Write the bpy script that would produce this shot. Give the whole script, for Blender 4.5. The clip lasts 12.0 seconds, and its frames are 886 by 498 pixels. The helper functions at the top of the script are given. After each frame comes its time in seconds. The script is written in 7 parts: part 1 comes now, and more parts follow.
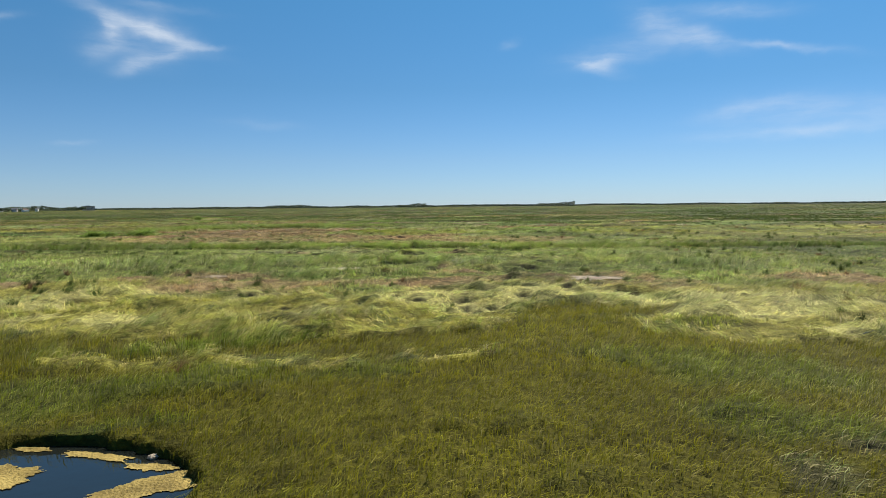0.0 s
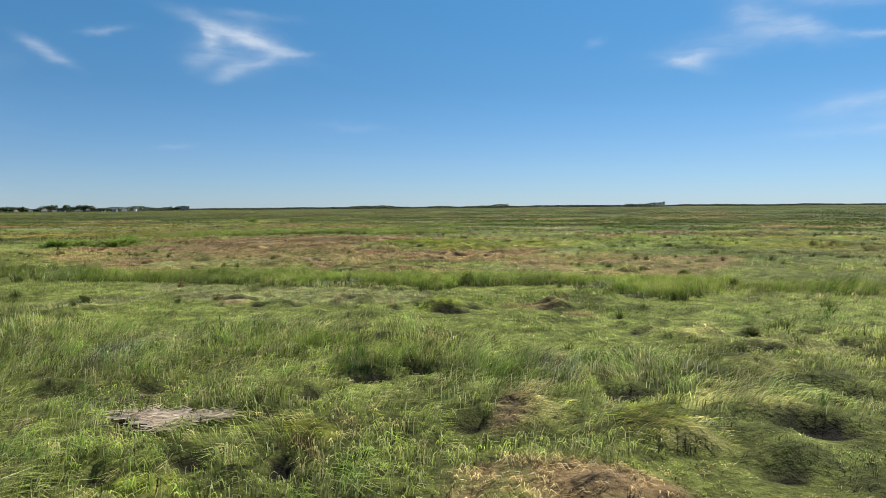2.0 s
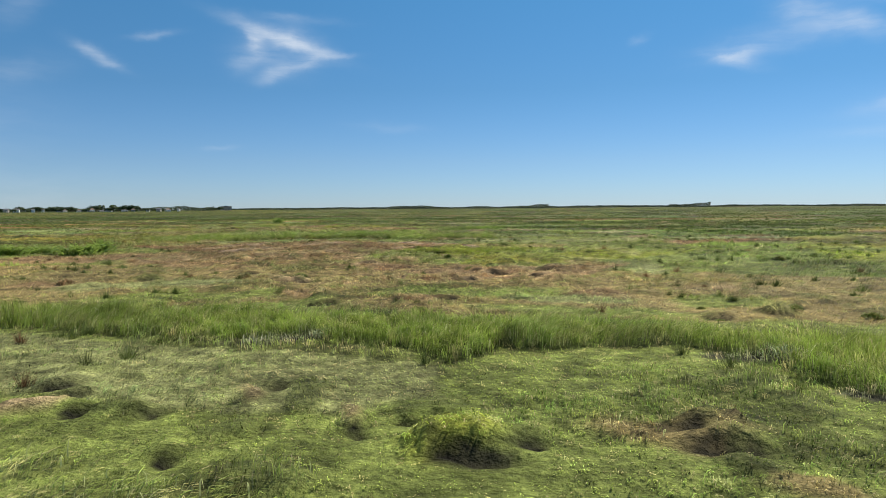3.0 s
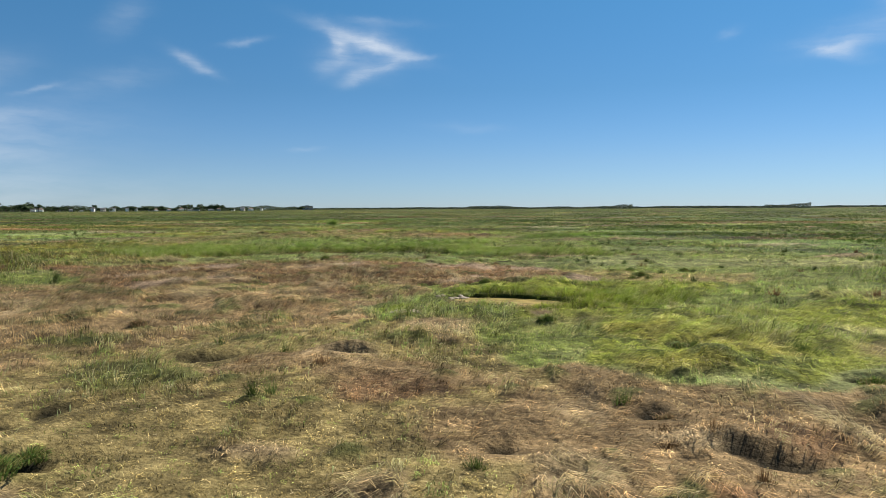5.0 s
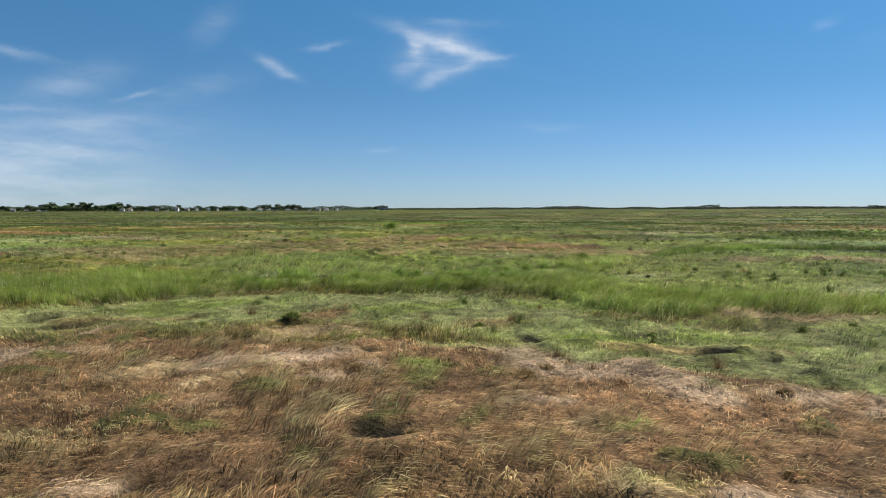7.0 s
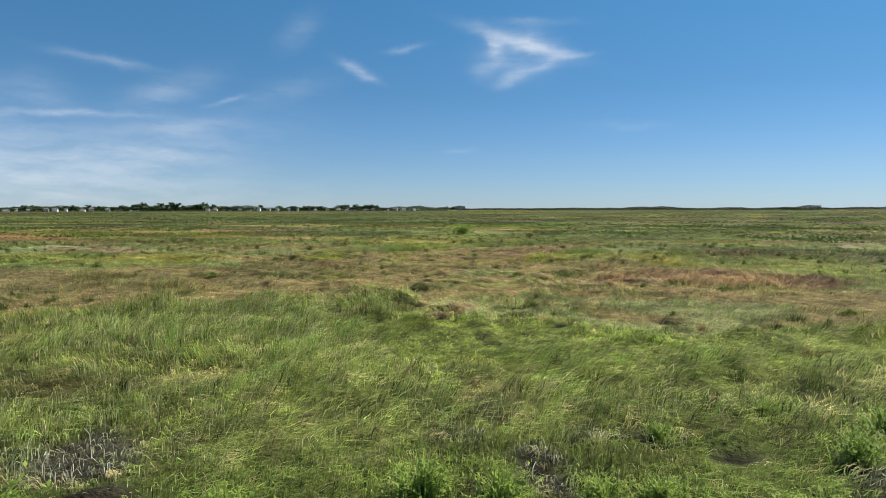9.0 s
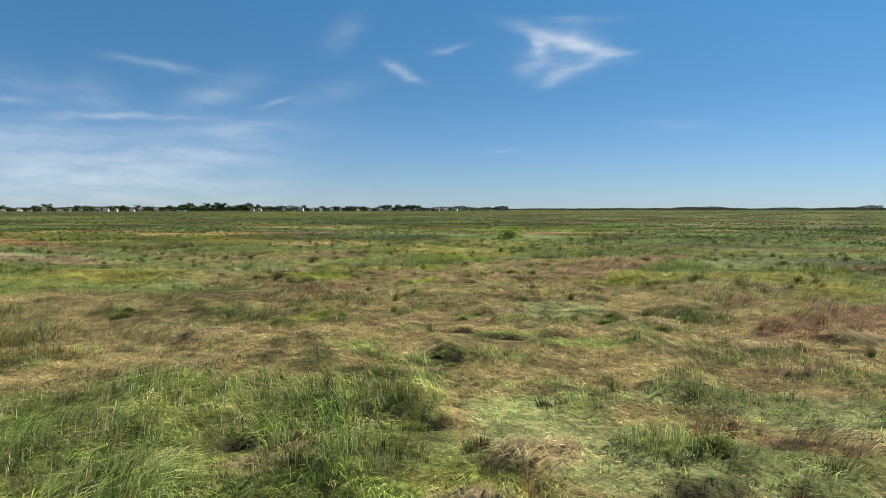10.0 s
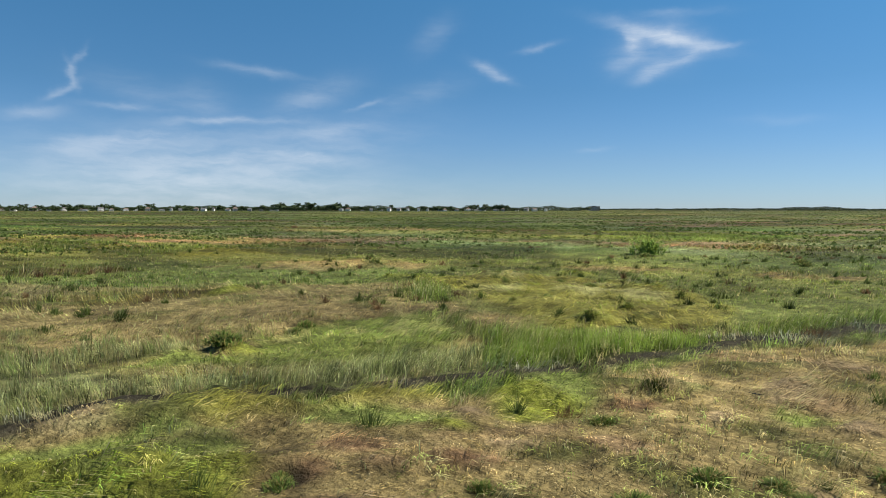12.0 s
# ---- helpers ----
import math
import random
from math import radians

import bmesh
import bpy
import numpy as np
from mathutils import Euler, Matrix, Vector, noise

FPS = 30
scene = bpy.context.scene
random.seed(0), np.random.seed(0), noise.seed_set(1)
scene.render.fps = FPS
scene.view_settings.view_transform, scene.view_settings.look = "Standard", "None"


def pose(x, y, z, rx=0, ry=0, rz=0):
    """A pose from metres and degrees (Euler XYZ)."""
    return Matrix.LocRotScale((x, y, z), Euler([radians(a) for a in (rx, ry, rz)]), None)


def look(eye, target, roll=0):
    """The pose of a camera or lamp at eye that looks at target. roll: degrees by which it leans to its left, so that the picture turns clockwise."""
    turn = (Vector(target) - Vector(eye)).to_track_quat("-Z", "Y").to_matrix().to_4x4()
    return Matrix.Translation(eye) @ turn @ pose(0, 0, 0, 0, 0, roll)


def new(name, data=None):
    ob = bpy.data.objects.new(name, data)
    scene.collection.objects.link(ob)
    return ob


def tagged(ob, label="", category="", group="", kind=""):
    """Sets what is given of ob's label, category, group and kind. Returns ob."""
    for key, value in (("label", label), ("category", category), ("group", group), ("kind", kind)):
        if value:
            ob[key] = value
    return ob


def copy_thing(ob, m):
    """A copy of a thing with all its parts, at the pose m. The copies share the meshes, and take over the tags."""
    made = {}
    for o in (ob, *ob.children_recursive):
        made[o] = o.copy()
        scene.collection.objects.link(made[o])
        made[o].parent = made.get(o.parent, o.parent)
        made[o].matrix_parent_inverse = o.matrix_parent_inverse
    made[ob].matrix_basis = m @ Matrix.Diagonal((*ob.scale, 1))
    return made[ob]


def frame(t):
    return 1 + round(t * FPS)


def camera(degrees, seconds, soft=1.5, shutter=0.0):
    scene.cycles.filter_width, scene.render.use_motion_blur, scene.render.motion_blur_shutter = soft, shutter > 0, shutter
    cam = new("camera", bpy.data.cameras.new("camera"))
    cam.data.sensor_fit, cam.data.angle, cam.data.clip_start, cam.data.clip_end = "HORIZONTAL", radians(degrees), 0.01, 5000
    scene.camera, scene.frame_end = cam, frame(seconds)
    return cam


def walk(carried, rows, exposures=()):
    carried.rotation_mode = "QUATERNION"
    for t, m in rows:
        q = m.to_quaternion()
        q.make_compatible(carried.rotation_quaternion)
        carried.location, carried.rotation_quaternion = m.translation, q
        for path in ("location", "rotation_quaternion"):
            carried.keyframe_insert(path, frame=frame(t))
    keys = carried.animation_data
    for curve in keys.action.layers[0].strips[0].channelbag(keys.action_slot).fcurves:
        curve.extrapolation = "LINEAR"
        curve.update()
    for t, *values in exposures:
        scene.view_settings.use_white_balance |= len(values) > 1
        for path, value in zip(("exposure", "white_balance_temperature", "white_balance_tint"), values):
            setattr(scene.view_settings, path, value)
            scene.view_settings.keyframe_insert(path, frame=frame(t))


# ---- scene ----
cam = camera(68.1, 12.0, soft=0.75)
# seconds, x, y, z, yaw, pitch, roll of the flight over the marsh
ROWS = [
    (0.0, 0.00, -0.00, 4.00, -0.00, -3.75, -0.51),
    (0.5, 0.38, 7.30, 4.01, 1.81, -3.72, -0.49),
    (1.0, 0.55, 14.61, 4.01, 3.59, -3.69, -0.47),
    (1.5, 0.48, 21.93, 4.01, 5.38, -3.67, -0.45),
    (2.0, 0.22, 29.27, 4.01, 7.17, -3.64, -0.43),
    (2.5, -0.38, 36.66, 4.01, 8.89, -3.61, -0.41),
    (3.0, -1.21, 43.89, 4.01, 10.59, -3.60, -0.38),
    (3.5, -2.26, 51.05, 4.01, 12.31, -3.59, -0.34),
    (4.0, -3.55, 58.14, 4.01, 14.04, -3.58, -0.30),
    (4.5, -5.12, 65.16, 4.01, 15.75, -3.57, -0.27),
    (5.0, -6.98, 72.14, 4.01, 17.43, -3.56, -0.23),
    (5.5, -9.15, 79.06, 4.00, 19.07, -3.55, -0.20),
    (6.0, -11.52, 85.89, 3.99, 20.71, -3.53, -0.16),
    (6.5, -14.10, 92.65, 3.99, 22.30, -3.53, -0.15),
    (7.0, -16.83, 99.32, 3.98, 23.94, -3.52, -0.14),
    (7.5, -19.75, 105.87, 3.98, 25.59, -3.51, -0.12),
    (8.0, -22.87, 112.33, 3.98, 27.25, -3.50, -0.11),
    (8.5, -26.18, 118.76, 3.98, 28.96, -3.49, -0.10),
    (9.0, -29.70, 125.16, 3.98, 30.71, -3.48, -0.08),
    (9.5, -33.43, 131.56, 3.98, 32.55, -3.47, -0.07),
    (10.0, -37.46, 137.92, 3.96, 34.42, -3.46, -0.05),
    (10.5, -41.73, 144.22, 3.95, 36.27, -3.45, -0.04),
    (11.0, -46.15, 150.43, 3.92, 38.14, -3.46, -0.02),
    (11.5, -50.80, 156.56, 3.91, 40.05, -3.46, -0.00),
    (12.0, -55.70, 162.62, 3.90, 42.08, -3.46, 0.02),
]
walk(cam, [(t, pose(x, y, z, 90 + pitch, 0, yaw) @ pose(0, 0, 0, 0, 0, roll)) for t, x, y, z, yaw, pitch, roll in ROWS])

# ---- sky, sun, exposure ----
SUN_AZ, SUN_EL = 34.0, 51.0          # degrees to the right of +Y, and above the horizon
scene.view_settings.exposure = 0.58
world = bpy.data.worlds.new("sky")
scene.world = world
world.use_nodes = True
wn, wl = world.node_tree.nodes, world.node_tree.links
wn.clear()
sky = wn.new("ShaderNodeTexSky")
sky.sky_type, sky.sun_disc = "NISHITA", False
sky.sun_elevation, sky.sun_rotation = radians(SUN_EL), radians(SUN_AZ)
sky.air_density, sky.dust_density, sky.ozone_density = 1.0, 0.0, 6.0
SKY_STRENGTH = 0.070


def wmath(op, a, b=None, c=None):
    n = wn.new("ShaderNodeMath")
    n.operation = op
    for i, v in enumerate((a, b, c)):
        if v is None:
            continue
        if isinstance(v, (int, float)):
            n.inputs[i].default_value = v
        else:
            wl.new(v, n.inputs[i])
    return n.outputs[0]


def wmix(fac, a, b):
    n = wn.new("ShaderNodeMix")
    n.data_type = "RGBA"
    for sock, v in ((n.inputs[0], fac), (n.inputs[6], a), (n.inputs[7], b)):
        if isinstance(v, (int, float, tuple)):
            sock.default_value = v
        else:
            wl.new(v, sock)
    return n.outputs[2]


# direction on the sky as (azimuth to the left of +Y, elevation) in degrees
direction = wn.new("ShaderNodeTexCoord").outputs["Generated"]
sep = wn.new("ShaderNodeSeparateXYZ")
wl.new(direction, sep.inputs[0])
azimuth = wmath("MULTIPLY", wmath("ARCTAN2", sep.outputs[0], sep.outputs[1]), -57.2958)
elevation = wmath("MULTIPLY", wmath("ARCSINE", sep.outputs[2]), 57.2958)
flat = wn.new("ShaderNodeCombineXYZ")
wl.new(azimuth, flat.inputs[0])
wl.new(elevation, flat.inputs[1])


def wnoise(vec, scale, detail, rough=0.6, stretch=(1, 1, 1), turn=0.0):
    m = wn.new("ShaderNodeMapping")
    m.inputs["Scale"].default_value, m.inputs["Rotation"].default_value = stretch, (0, 0, radians(turn))
    wl.new(vec, m.inputs[0])
    n = wn.new("ShaderNodeTexNoise")
    n.noise_dimensions = "2D"
    n.inputs["Scale"].default_value, n.inputs["Detail"].default_value, n.inputs["Roughness"].default_value = scale, detail, rough
    wl.new(m.outputs[0], n.inputs["Vector"])
    return n


# wind-torn edges: the clouds' coordinates are pushed about by noise
push = wn.new("ShaderNodeVectorMath")
push.operation = "MULTIPLY_ADD"
wl.new(wnoise(flat.outputs[0], 0.42, 4, 0.55, (1.0, 1.5, 1)).outputs["Color"], push.inputs[0])
push.inputs[1].default_value = (1.1, 0.7, 0)
offs = wn.new("ShaderNodeVectorMath")
offs.operation = "ADD"
wl.new(flat.outputs[0], push.inputs[2])
wl.new(push.outputs[0], offs.inputs[0])
offs.inputs[1].default_value = (-0.55, -0.35, 0)
torn = offs.outputs[0]
wisp = wn.new("ShaderNodeMapRange")
wisp.inputs["From Min"].default_value, wisp.inputs["From Max"].default_value = 0.30, 0.68
wisp.inputs["To Min"].default_value = 0.4
wl.new(wnoise(torn, 0.7, 5, 0.55, (0.3, 1.5, 1), -14).outputs["Fac"], wisp.inputs["Value"])
cover = None


def streak(az, el, half_length, half_width, tilt, strength):
    """One cirrus streak: its middle, half sizes and tilt in degrees, and how opaque it is."""
    global cover
    m = wn.new("ShaderNodeMapping")
    m.vector_type = "TEXTURE"
    m.inputs["Location"].default_value = (az, el, 0)
    m.inputs["Rotation"].default_value = (0, 0, radians(tilt))
    m.inputs["Scale"].default_value = (half_length, half_width, 1)
    wl.new(torn, m.inputs[0])
    d = wn.new("ShaderNodeVectorMath")
    d.operation = "DOT_PRODUCT"
    wl.new(m.outputs[0], d.inputs[0])
    wl.new(m.outputs[0], d.inputs[1])
    soft = wmath("MULTIPLY", wmath("EXPONENT", wmath("MULTIPLY", d.outputs["Value"], -1.6)), strength)
    cover = soft if cover is None else wmath("ADD", cover, soft)


streak(24.0, 13.9, 4.84, 0.65, -163, 0.53)
streak(26.2, 13.6, 1.13, 0.75, -105, 0.43)
streak(21.7, 12.2, 2.05, 0.65, -22, 0.37)
streak(24.5, 11.2, 1.95, 0.60, -23, 0.43)
streak(24.8, 12.6, 3.39, 1.70, -175, 0.22)
streak(19.1, 12.7, 1.62, 0.30, 177, 0.22)
streak(26.9, 12.1, 1.62, 0.90, -38, 0.19)
streak(23.0, 14.1, 2.72, 1.10, -166, 0.22)
streak(23.2, 15.5, 4.19, 0.40, -178, 0.15)
streak(37.8, 11.5, 1.95, 0.45, -156, 0.26)
streak(33.9, 13.5, 1.85, 0.30, 168, 0.22)
streak(57.7, 11.3, 3.89, 0.45, -174, 0.22)
streak(53.2, 9.4, 4.19, 1.30, 160, 0.22)
streak(59.5, 7.3, 5.34, 0.30, 179, 0.26)
streak(51.4, 6.7, 4.83, 0.75, 175, 0.20)
streak(48.8, 8.8, 1.93, 0.25, 159, 0.20)
streak(44.0, 9.8, 4.50, 1.10, 165, 0.12)
streak(52.5, 4.3, 3.50, 0.55, -175, 0.22)
streak(42.8, 14.6, 2.40, 1.20, 140, 0.11)
streak(53.4, 5.0, 11.15, 2.75, 171, 0.15)
streak(61.9, 8.9, 2.39, 1.50, -166, 0.12)
streak(72.1, 8.7, 1.60, 0.30, 149, 0.31)
streak(71.3, 10.1, 1.19, 0.30, 75, 0.31)
streak(70.8, 11.4, 1.03, 0.25, 130, 0.25)
streak(67.8, 7.9, 3.18, 0.30, -178, 0.21)
streak(65.9, 5.7, 3.32, 0.50, 174, 0.22)
streak(62.6, 7.1, 3.47, 0.30, 175, 0.19)
streak(69.9, 5.0, 4.23, 0.90, 171, 0.22)
streak(73.8, 7.1, 2.69, 0.50, 170, 0.22)
streak(66.3, 9.1, 4.98, 1.30, -166, 0.11)
streak(-13.2, 11.7, 2.29, 0.65, -179, 0.31)
streak(-12.8, 11.3, 2.52, 0.50, -165, 0.26)
streak(-15.5, 12.5, 5.06, 1.20, 174, 0.20)
streak(-18.0, 14.3, 2.85, 1.30, -154, 0.31)
streak(-21.4, 13.0, 2.62, 0.90, -161, 0.38)
streak(-27.0, 11.8, 4.66, 0.35, -169, 0.28)
streak(-23.4, 14.8, 4.84, 0.65, -174, 0.22)
streak(-24.8, 7.5, 3.84, 0.60, 172, 0.21)
streak(-26.1, 6.8, 4.90, 1.20, 177, 0.15)
streak(-28.4, 5.4, 8.04, 0.55, 179, 0.28)
streak(-32.1, 6.8, 7.30, 1.20, -174, 0.21)
streak(38.0, 11.8, 1.88, 0.45, -152, 0.19)
streak(15.3, 6.9, 3.47, 0.50, -177, 0.08)
streak(29.1, 5.0, 1.58, 0.25, 175, 0.12)
streak(-5.9, 13.4, 0.99, 0.40, 161, 0.11)
streak(64.7, 3.3, 14.58, 3.48, 179, 0.36)
streak(57.9, 1.2, 21.46, 2.32, 180, 0.20)
cover = wmath("MINIMUM", wmath("MULTIPLY", cover, wisp.outputs[0]), 0.93)
skycol = wn.new("ShaderNodeVectorMath")
skycol.operation = "MULTIPLY"
wl.new(sky.outputs[0], skycol.inputs[0])
haze = wn.new("ShaderNodeValToRGB")
ramp = haze.color_ramp
ramp.elements[0].position, ramp.elements[0].color = 0.0, (0.55, 0.72, 1.04, 1)
ramp.elements[1].position, ramp.elements[1].color = 1.0, (0.46, 0.88, 0.95, 1)
for at, col in ((0.2, (0.56, 0.71, 0.92, 1)), (0.5, (0.465, 0.72, 0.845, 1))):
    ramp.elements.new(at).color = col
wl.new(wmath("DIVIDE", elevation, 20.0), haze.inputs[0])
tinted = wn.new("ShaderNodeVectorMath")
tinted.operation = "SCALE"
wl.new(haze.outputs[0], tinted.inputs[0])
tinted.inputs["Scale"].default_value = SKY_STRENGTH
wl.new(tinted.outputs[0], skycol.inputs[1])
bg = wn.new("ShaderNodeBackground")
wl.new(wmix(cover, skycol.outputs[0], (0.55, 0.585, 0.63, 1)), bg.inputs[0])
wl.new(bg.outputs[0], wn.new("ShaderNodeOutputWorld").inputs[0])

sun = new("sun", bpy.data.lights.new("sun", "SUN"))
sun.data.energy, sun.data.angle, sun.data.color = 5.0, radians(0.53), (1.0, 0.93, 0.80)
a, e = radians(SUN_AZ), radians(SUN_EL)
sun.matrix_world = look((0, 0, 60), (-math.sin(a) * math.cos(e), -math.cos(a) * math.cos(e), 60 - math.sin(e)))

# ---- materials ----


def material(name, rough=0.8, spec=0.2):
    m = bpy.data.materials.new(name)
    m.use_nodes = True
    b = m.node_tree.nodes["Principled BSDF"]
    b.inputs["Roughness"].default_value = rough
    b.inputs["Specular IOR Level"].default_value = spec
    return m, m.node_tree.nodes, m.node_tree.links, b


def mottled(name, dark, light, scale, rough=0.85, spec=0.2, bump=0.0, fine=8.0, coords="Object"):
    """A matt surface of two tones, mottled at two scales, with fine relief."""
    m, n, l, b = material(name, rough, spec)
    tc = n.new("ShaderNodeTexCoord")
    big, small = n.new("ShaderNodeTexNoise"), n.new("ShaderNodeTexNoise")
    for t, s in ((big, scale), (small, scale * fine)):
        t.inputs["Scale"].default_value, t.inputs["Detail"].default_value = s, 5
        l.new(tc.outputs[coords], t.inputs["Vector"])
    add = n.new("ShaderNodeMath")
    add.operation = "MULTIPLY_ADD"
    l.new(small.outputs["Fac"], add.inputs[0])
    add.inputs[1].default_value = 0.6
    l.new(big.outputs["Fac"], add.inputs[2])
    ramp = n.new("ShaderNodeValToRGB")
    ramp.color_ramp.elements[0].position, ramp.color_ramp.elements[1].position = 0.62, 0.98
    ramp.color_ramp.elements[0].color, ramp.color_ramp.elements[1].color = (*dark, 1), (*light, 1)
    l.new(add.outputs[0], ramp.inputs[0])
    l.new(ramp.outputs[0], b.inputs["Base Color"])
    if bump:
        bp = n.new("ShaderNodeBump")
        bp.inputs["Strength"].default_value, bp.inputs["Distance"].default_value = bump, 0.05
        l.new(small.outputs["Fac"], bp.inputs["Height"])
        l.new(bp.outputs[0], b.inputs["Normal"])
    return m


def leaf_material(name, through_light=0.8, rough=0.6, spec=0.03, canopy=0.75):
    """Plant blades: the species' colour is kept in the mesh's 'tint', thin enough to let light through."""
    m, n, l, b = material(name, rough, spec)
    at = n.new("ShaderNodeAttribute")
    at.attribute_name = "tint"
    l.new(at.outputs["Color"], b.inputs["Base Color"])
    # a blade stands for a sheaf of stalks, so its shading leans to the canopy's normal
    geo, lift = n.new("ShaderNodeNewGeometry"), n.new("ShaderNodeVectorMath")
    lift.operation = "MULTIPLY_ADD"
    slope = n.new("ShaderNodeAttribute")
    slope.attribute_name = "canopy"
    l.new(slope.outputs["Vector"], lift.inputs[0])
    lift.inputs[1].default_value = (canopy,) * 3
    l.new(geo.outputs["Normal"], lift.inputs[2])
    norm = n.new("ShaderNodeVectorMath")
    norm.operation = "NORMALIZE"
    l.new(lift.outputs[0], norm.inputs[0])
    l.new(norm.outputs[0], b.inputs["Normal"])
    tr = n.new("ShaderNodeBsdfTranslucent")
    # a leaf passes nearly as much light as it throws back
    passed = n.new("ShaderNodeVectorMath")
    passed.operation = "SCALE"
    passed.inputs["Scale"].default_value = through_light
    l.new(at.outputs["Color"], passed.inputs[0])
    l.new(passed.outputs[0], tr.inputs["Color"])
    mix = n.new("ShaderNodeAddShader")
    l.new(b.outputs[0], mix.inputs[0])
    l.new(tr.outputs[0], mix.inputs[1])
    l.new(mix.outputs[0], n["Material Output"].inputs[0])
    return m


GRASS = leaf_material("grass_blades")
LEAF = leaf_material("shrub_leaves", 0.7, 0.6, 0.06)
CROWN = leaf_material("tree_leaves", 0.15, 0.7, 0.15)
BARK = mottled("bark", (0.05, 0.04, 0.03), (0.13, 0.10, 0.08), 3.0, bump=0.4)
SAND = mottled("dune_sand", (0.24, 0.21, 0.16), (0.34, 0.30, 0.23), 0.02, 0.9)


def ground_material():
    m, n, l, b = material("marsh_ground", 0.9, 0.1)
    at = n.new("ShaderNodeAttribute")
    at.attribute_name = "tint"
    tc = n.new("ShaderNodeTexCoord")
    col = at.outputs["Color"]
    # thatch and tufts: three scales of mottling, from hand-wide to house-wide
    for scale, lo, hi, stretch in ((0.05, 0.72, 1.25, 1.0), (0.35, 0.62, 1.30, 0.6), (2.6, 0.45, 1.45, 1.0), (14.0, 0.5, 1.5, 0.5)):
        mp = n.new("ShaderNodeMapping")
        mp.inputs["Scale"].default_value = (scale * stretch, scale, scale)
        mp.inputs["Rotation"].default_value = (0, 0, radians(-20))
        l.new(tc.outputs["Object"], mp.inputs[0])
        t = n.new("ShaderNodeTexNoise")
        t.inputs["Scale"].default_value, t.inputs["Detail"].default_value, t.inputs["Roughness"].default_value = 1.0, 6, 0.65
        l.new(mp.outputs[0], t.inputs["Vector"])
        r = n.new("ShaderNodeMapRange")
        r.inputs["From Min"].default_value, r.inputs["From Max"].default_value = 0.3, 0.7
        r.inputs["To Min"].default_value, r.inputs["To Max"].default_value = lo, hi
        l.new(t.outputs["Fac"], r.inputs["Value"])
        mul = n.new("ShaderNodeVectorMath")
        mul.operation = "SCALE"
        l.new(col, mul.inputs[0])
        l.new(r.outputs[0], mul.inputs["Scale"])
        col = mul.outputs[0]
        if scale == 2.6:
            bp = n.new("ShaderNodeBump")
            bp.inputs["Strength"].default_value, bp.inputs["Distance"].default_value = 0.9, 0.25
            l.new(t.outputs["Fac"], bp.inputs["Height"])
            l.new(bp.outputs[0], b.inputs["Normal"])
    l.new(col, b.inputs["Base Color"])
    return m


GROUND = ground_material()

# ---- helpers of this scene ----


def mesh_object(name, verts, faces, mat, parent=None, label="", tint=None, smooth=False, canopy=None):
    """An object from arrays: verts (n, 3), faces (m, 3 or 4), a plant colour for every vertex and the slope of the canopy there."""
    verts, faces = np.asarray(verts, np.float32), np.asarray(faces, np.int32)
    me = bpy.data.meshes.new(name)
    me.vertices.add(len(verts))
    me.vertices.foreach_set("co", verts.ravel())
    k = faces.shape[1]
    me.loops.add(faces.size)
    me.loops.foreach_set("vertex_index", faces.ravel())
    me.polygons.add(len(faces))
    me.polygons.foreach_set("loop_start", np.arange(0, faces.size, k, dtype=np.int32))
    me.polygons.foreach_set("use_smooth", np.full(len(faces), smooth))
    if tint is not None:
        at = me.attributes.new("tint", "FLOAT_COLOR", "POINT")
        rgba = np.ones((len(verts), 4), np.float32)
        rgba[:, :3] = tint
        at.data.foreach_set("color", rgba.ravel())
        at = me.attributes.new("canopy", "FLOAT_VECTOR", "POINT")
        up = np.tile(np.array((0, 0, 1), np.float32), (len(verts), 1)) if canopy is None else canopy.astype(np.float32)
        at.data.foreach_set("vector", up.ravel())
    me.update(calc_edges=True)
    me.materials.append(mat)
    ob = new(name, me)
    if parent is not None:
        ob.parent = parent
    if label:
        tagged(ob, label)
    return ob


def part(name, bm, mat, parent, label=""):
    me = bpy.data.meshes.new(name)
    bm.to_mesh(me)
    bm.free()
    me.materials.append(mat)
    ob = new(name, me)
    ob.parent = parent
    return tagged(ob, label) if label else ob


def box(bm, x0, x1, y0, y1, z0, z1):
    v = [bm.verts.new(p) for p in ((x0, y0, z0), (x1, y0, z0), (x1, y1, z0), (x0, y1, z0), (x0, y0, z1), (x1, y0, z1), (x1, y1, z1), (x0, y1, z1))]
    for f in ((3, 2, 1, 0), (4, 5, 6, 7), (0, 1, 5, 4), (1, 2, 6, 5), (2, 3, 7, 6), (3, 0, 4, 7)):
        bm.faces.new([v[i] for i in f])


def lattice(seed):
    return np.random.default_rng(seed).random((256, 256)).astype(np.float32)


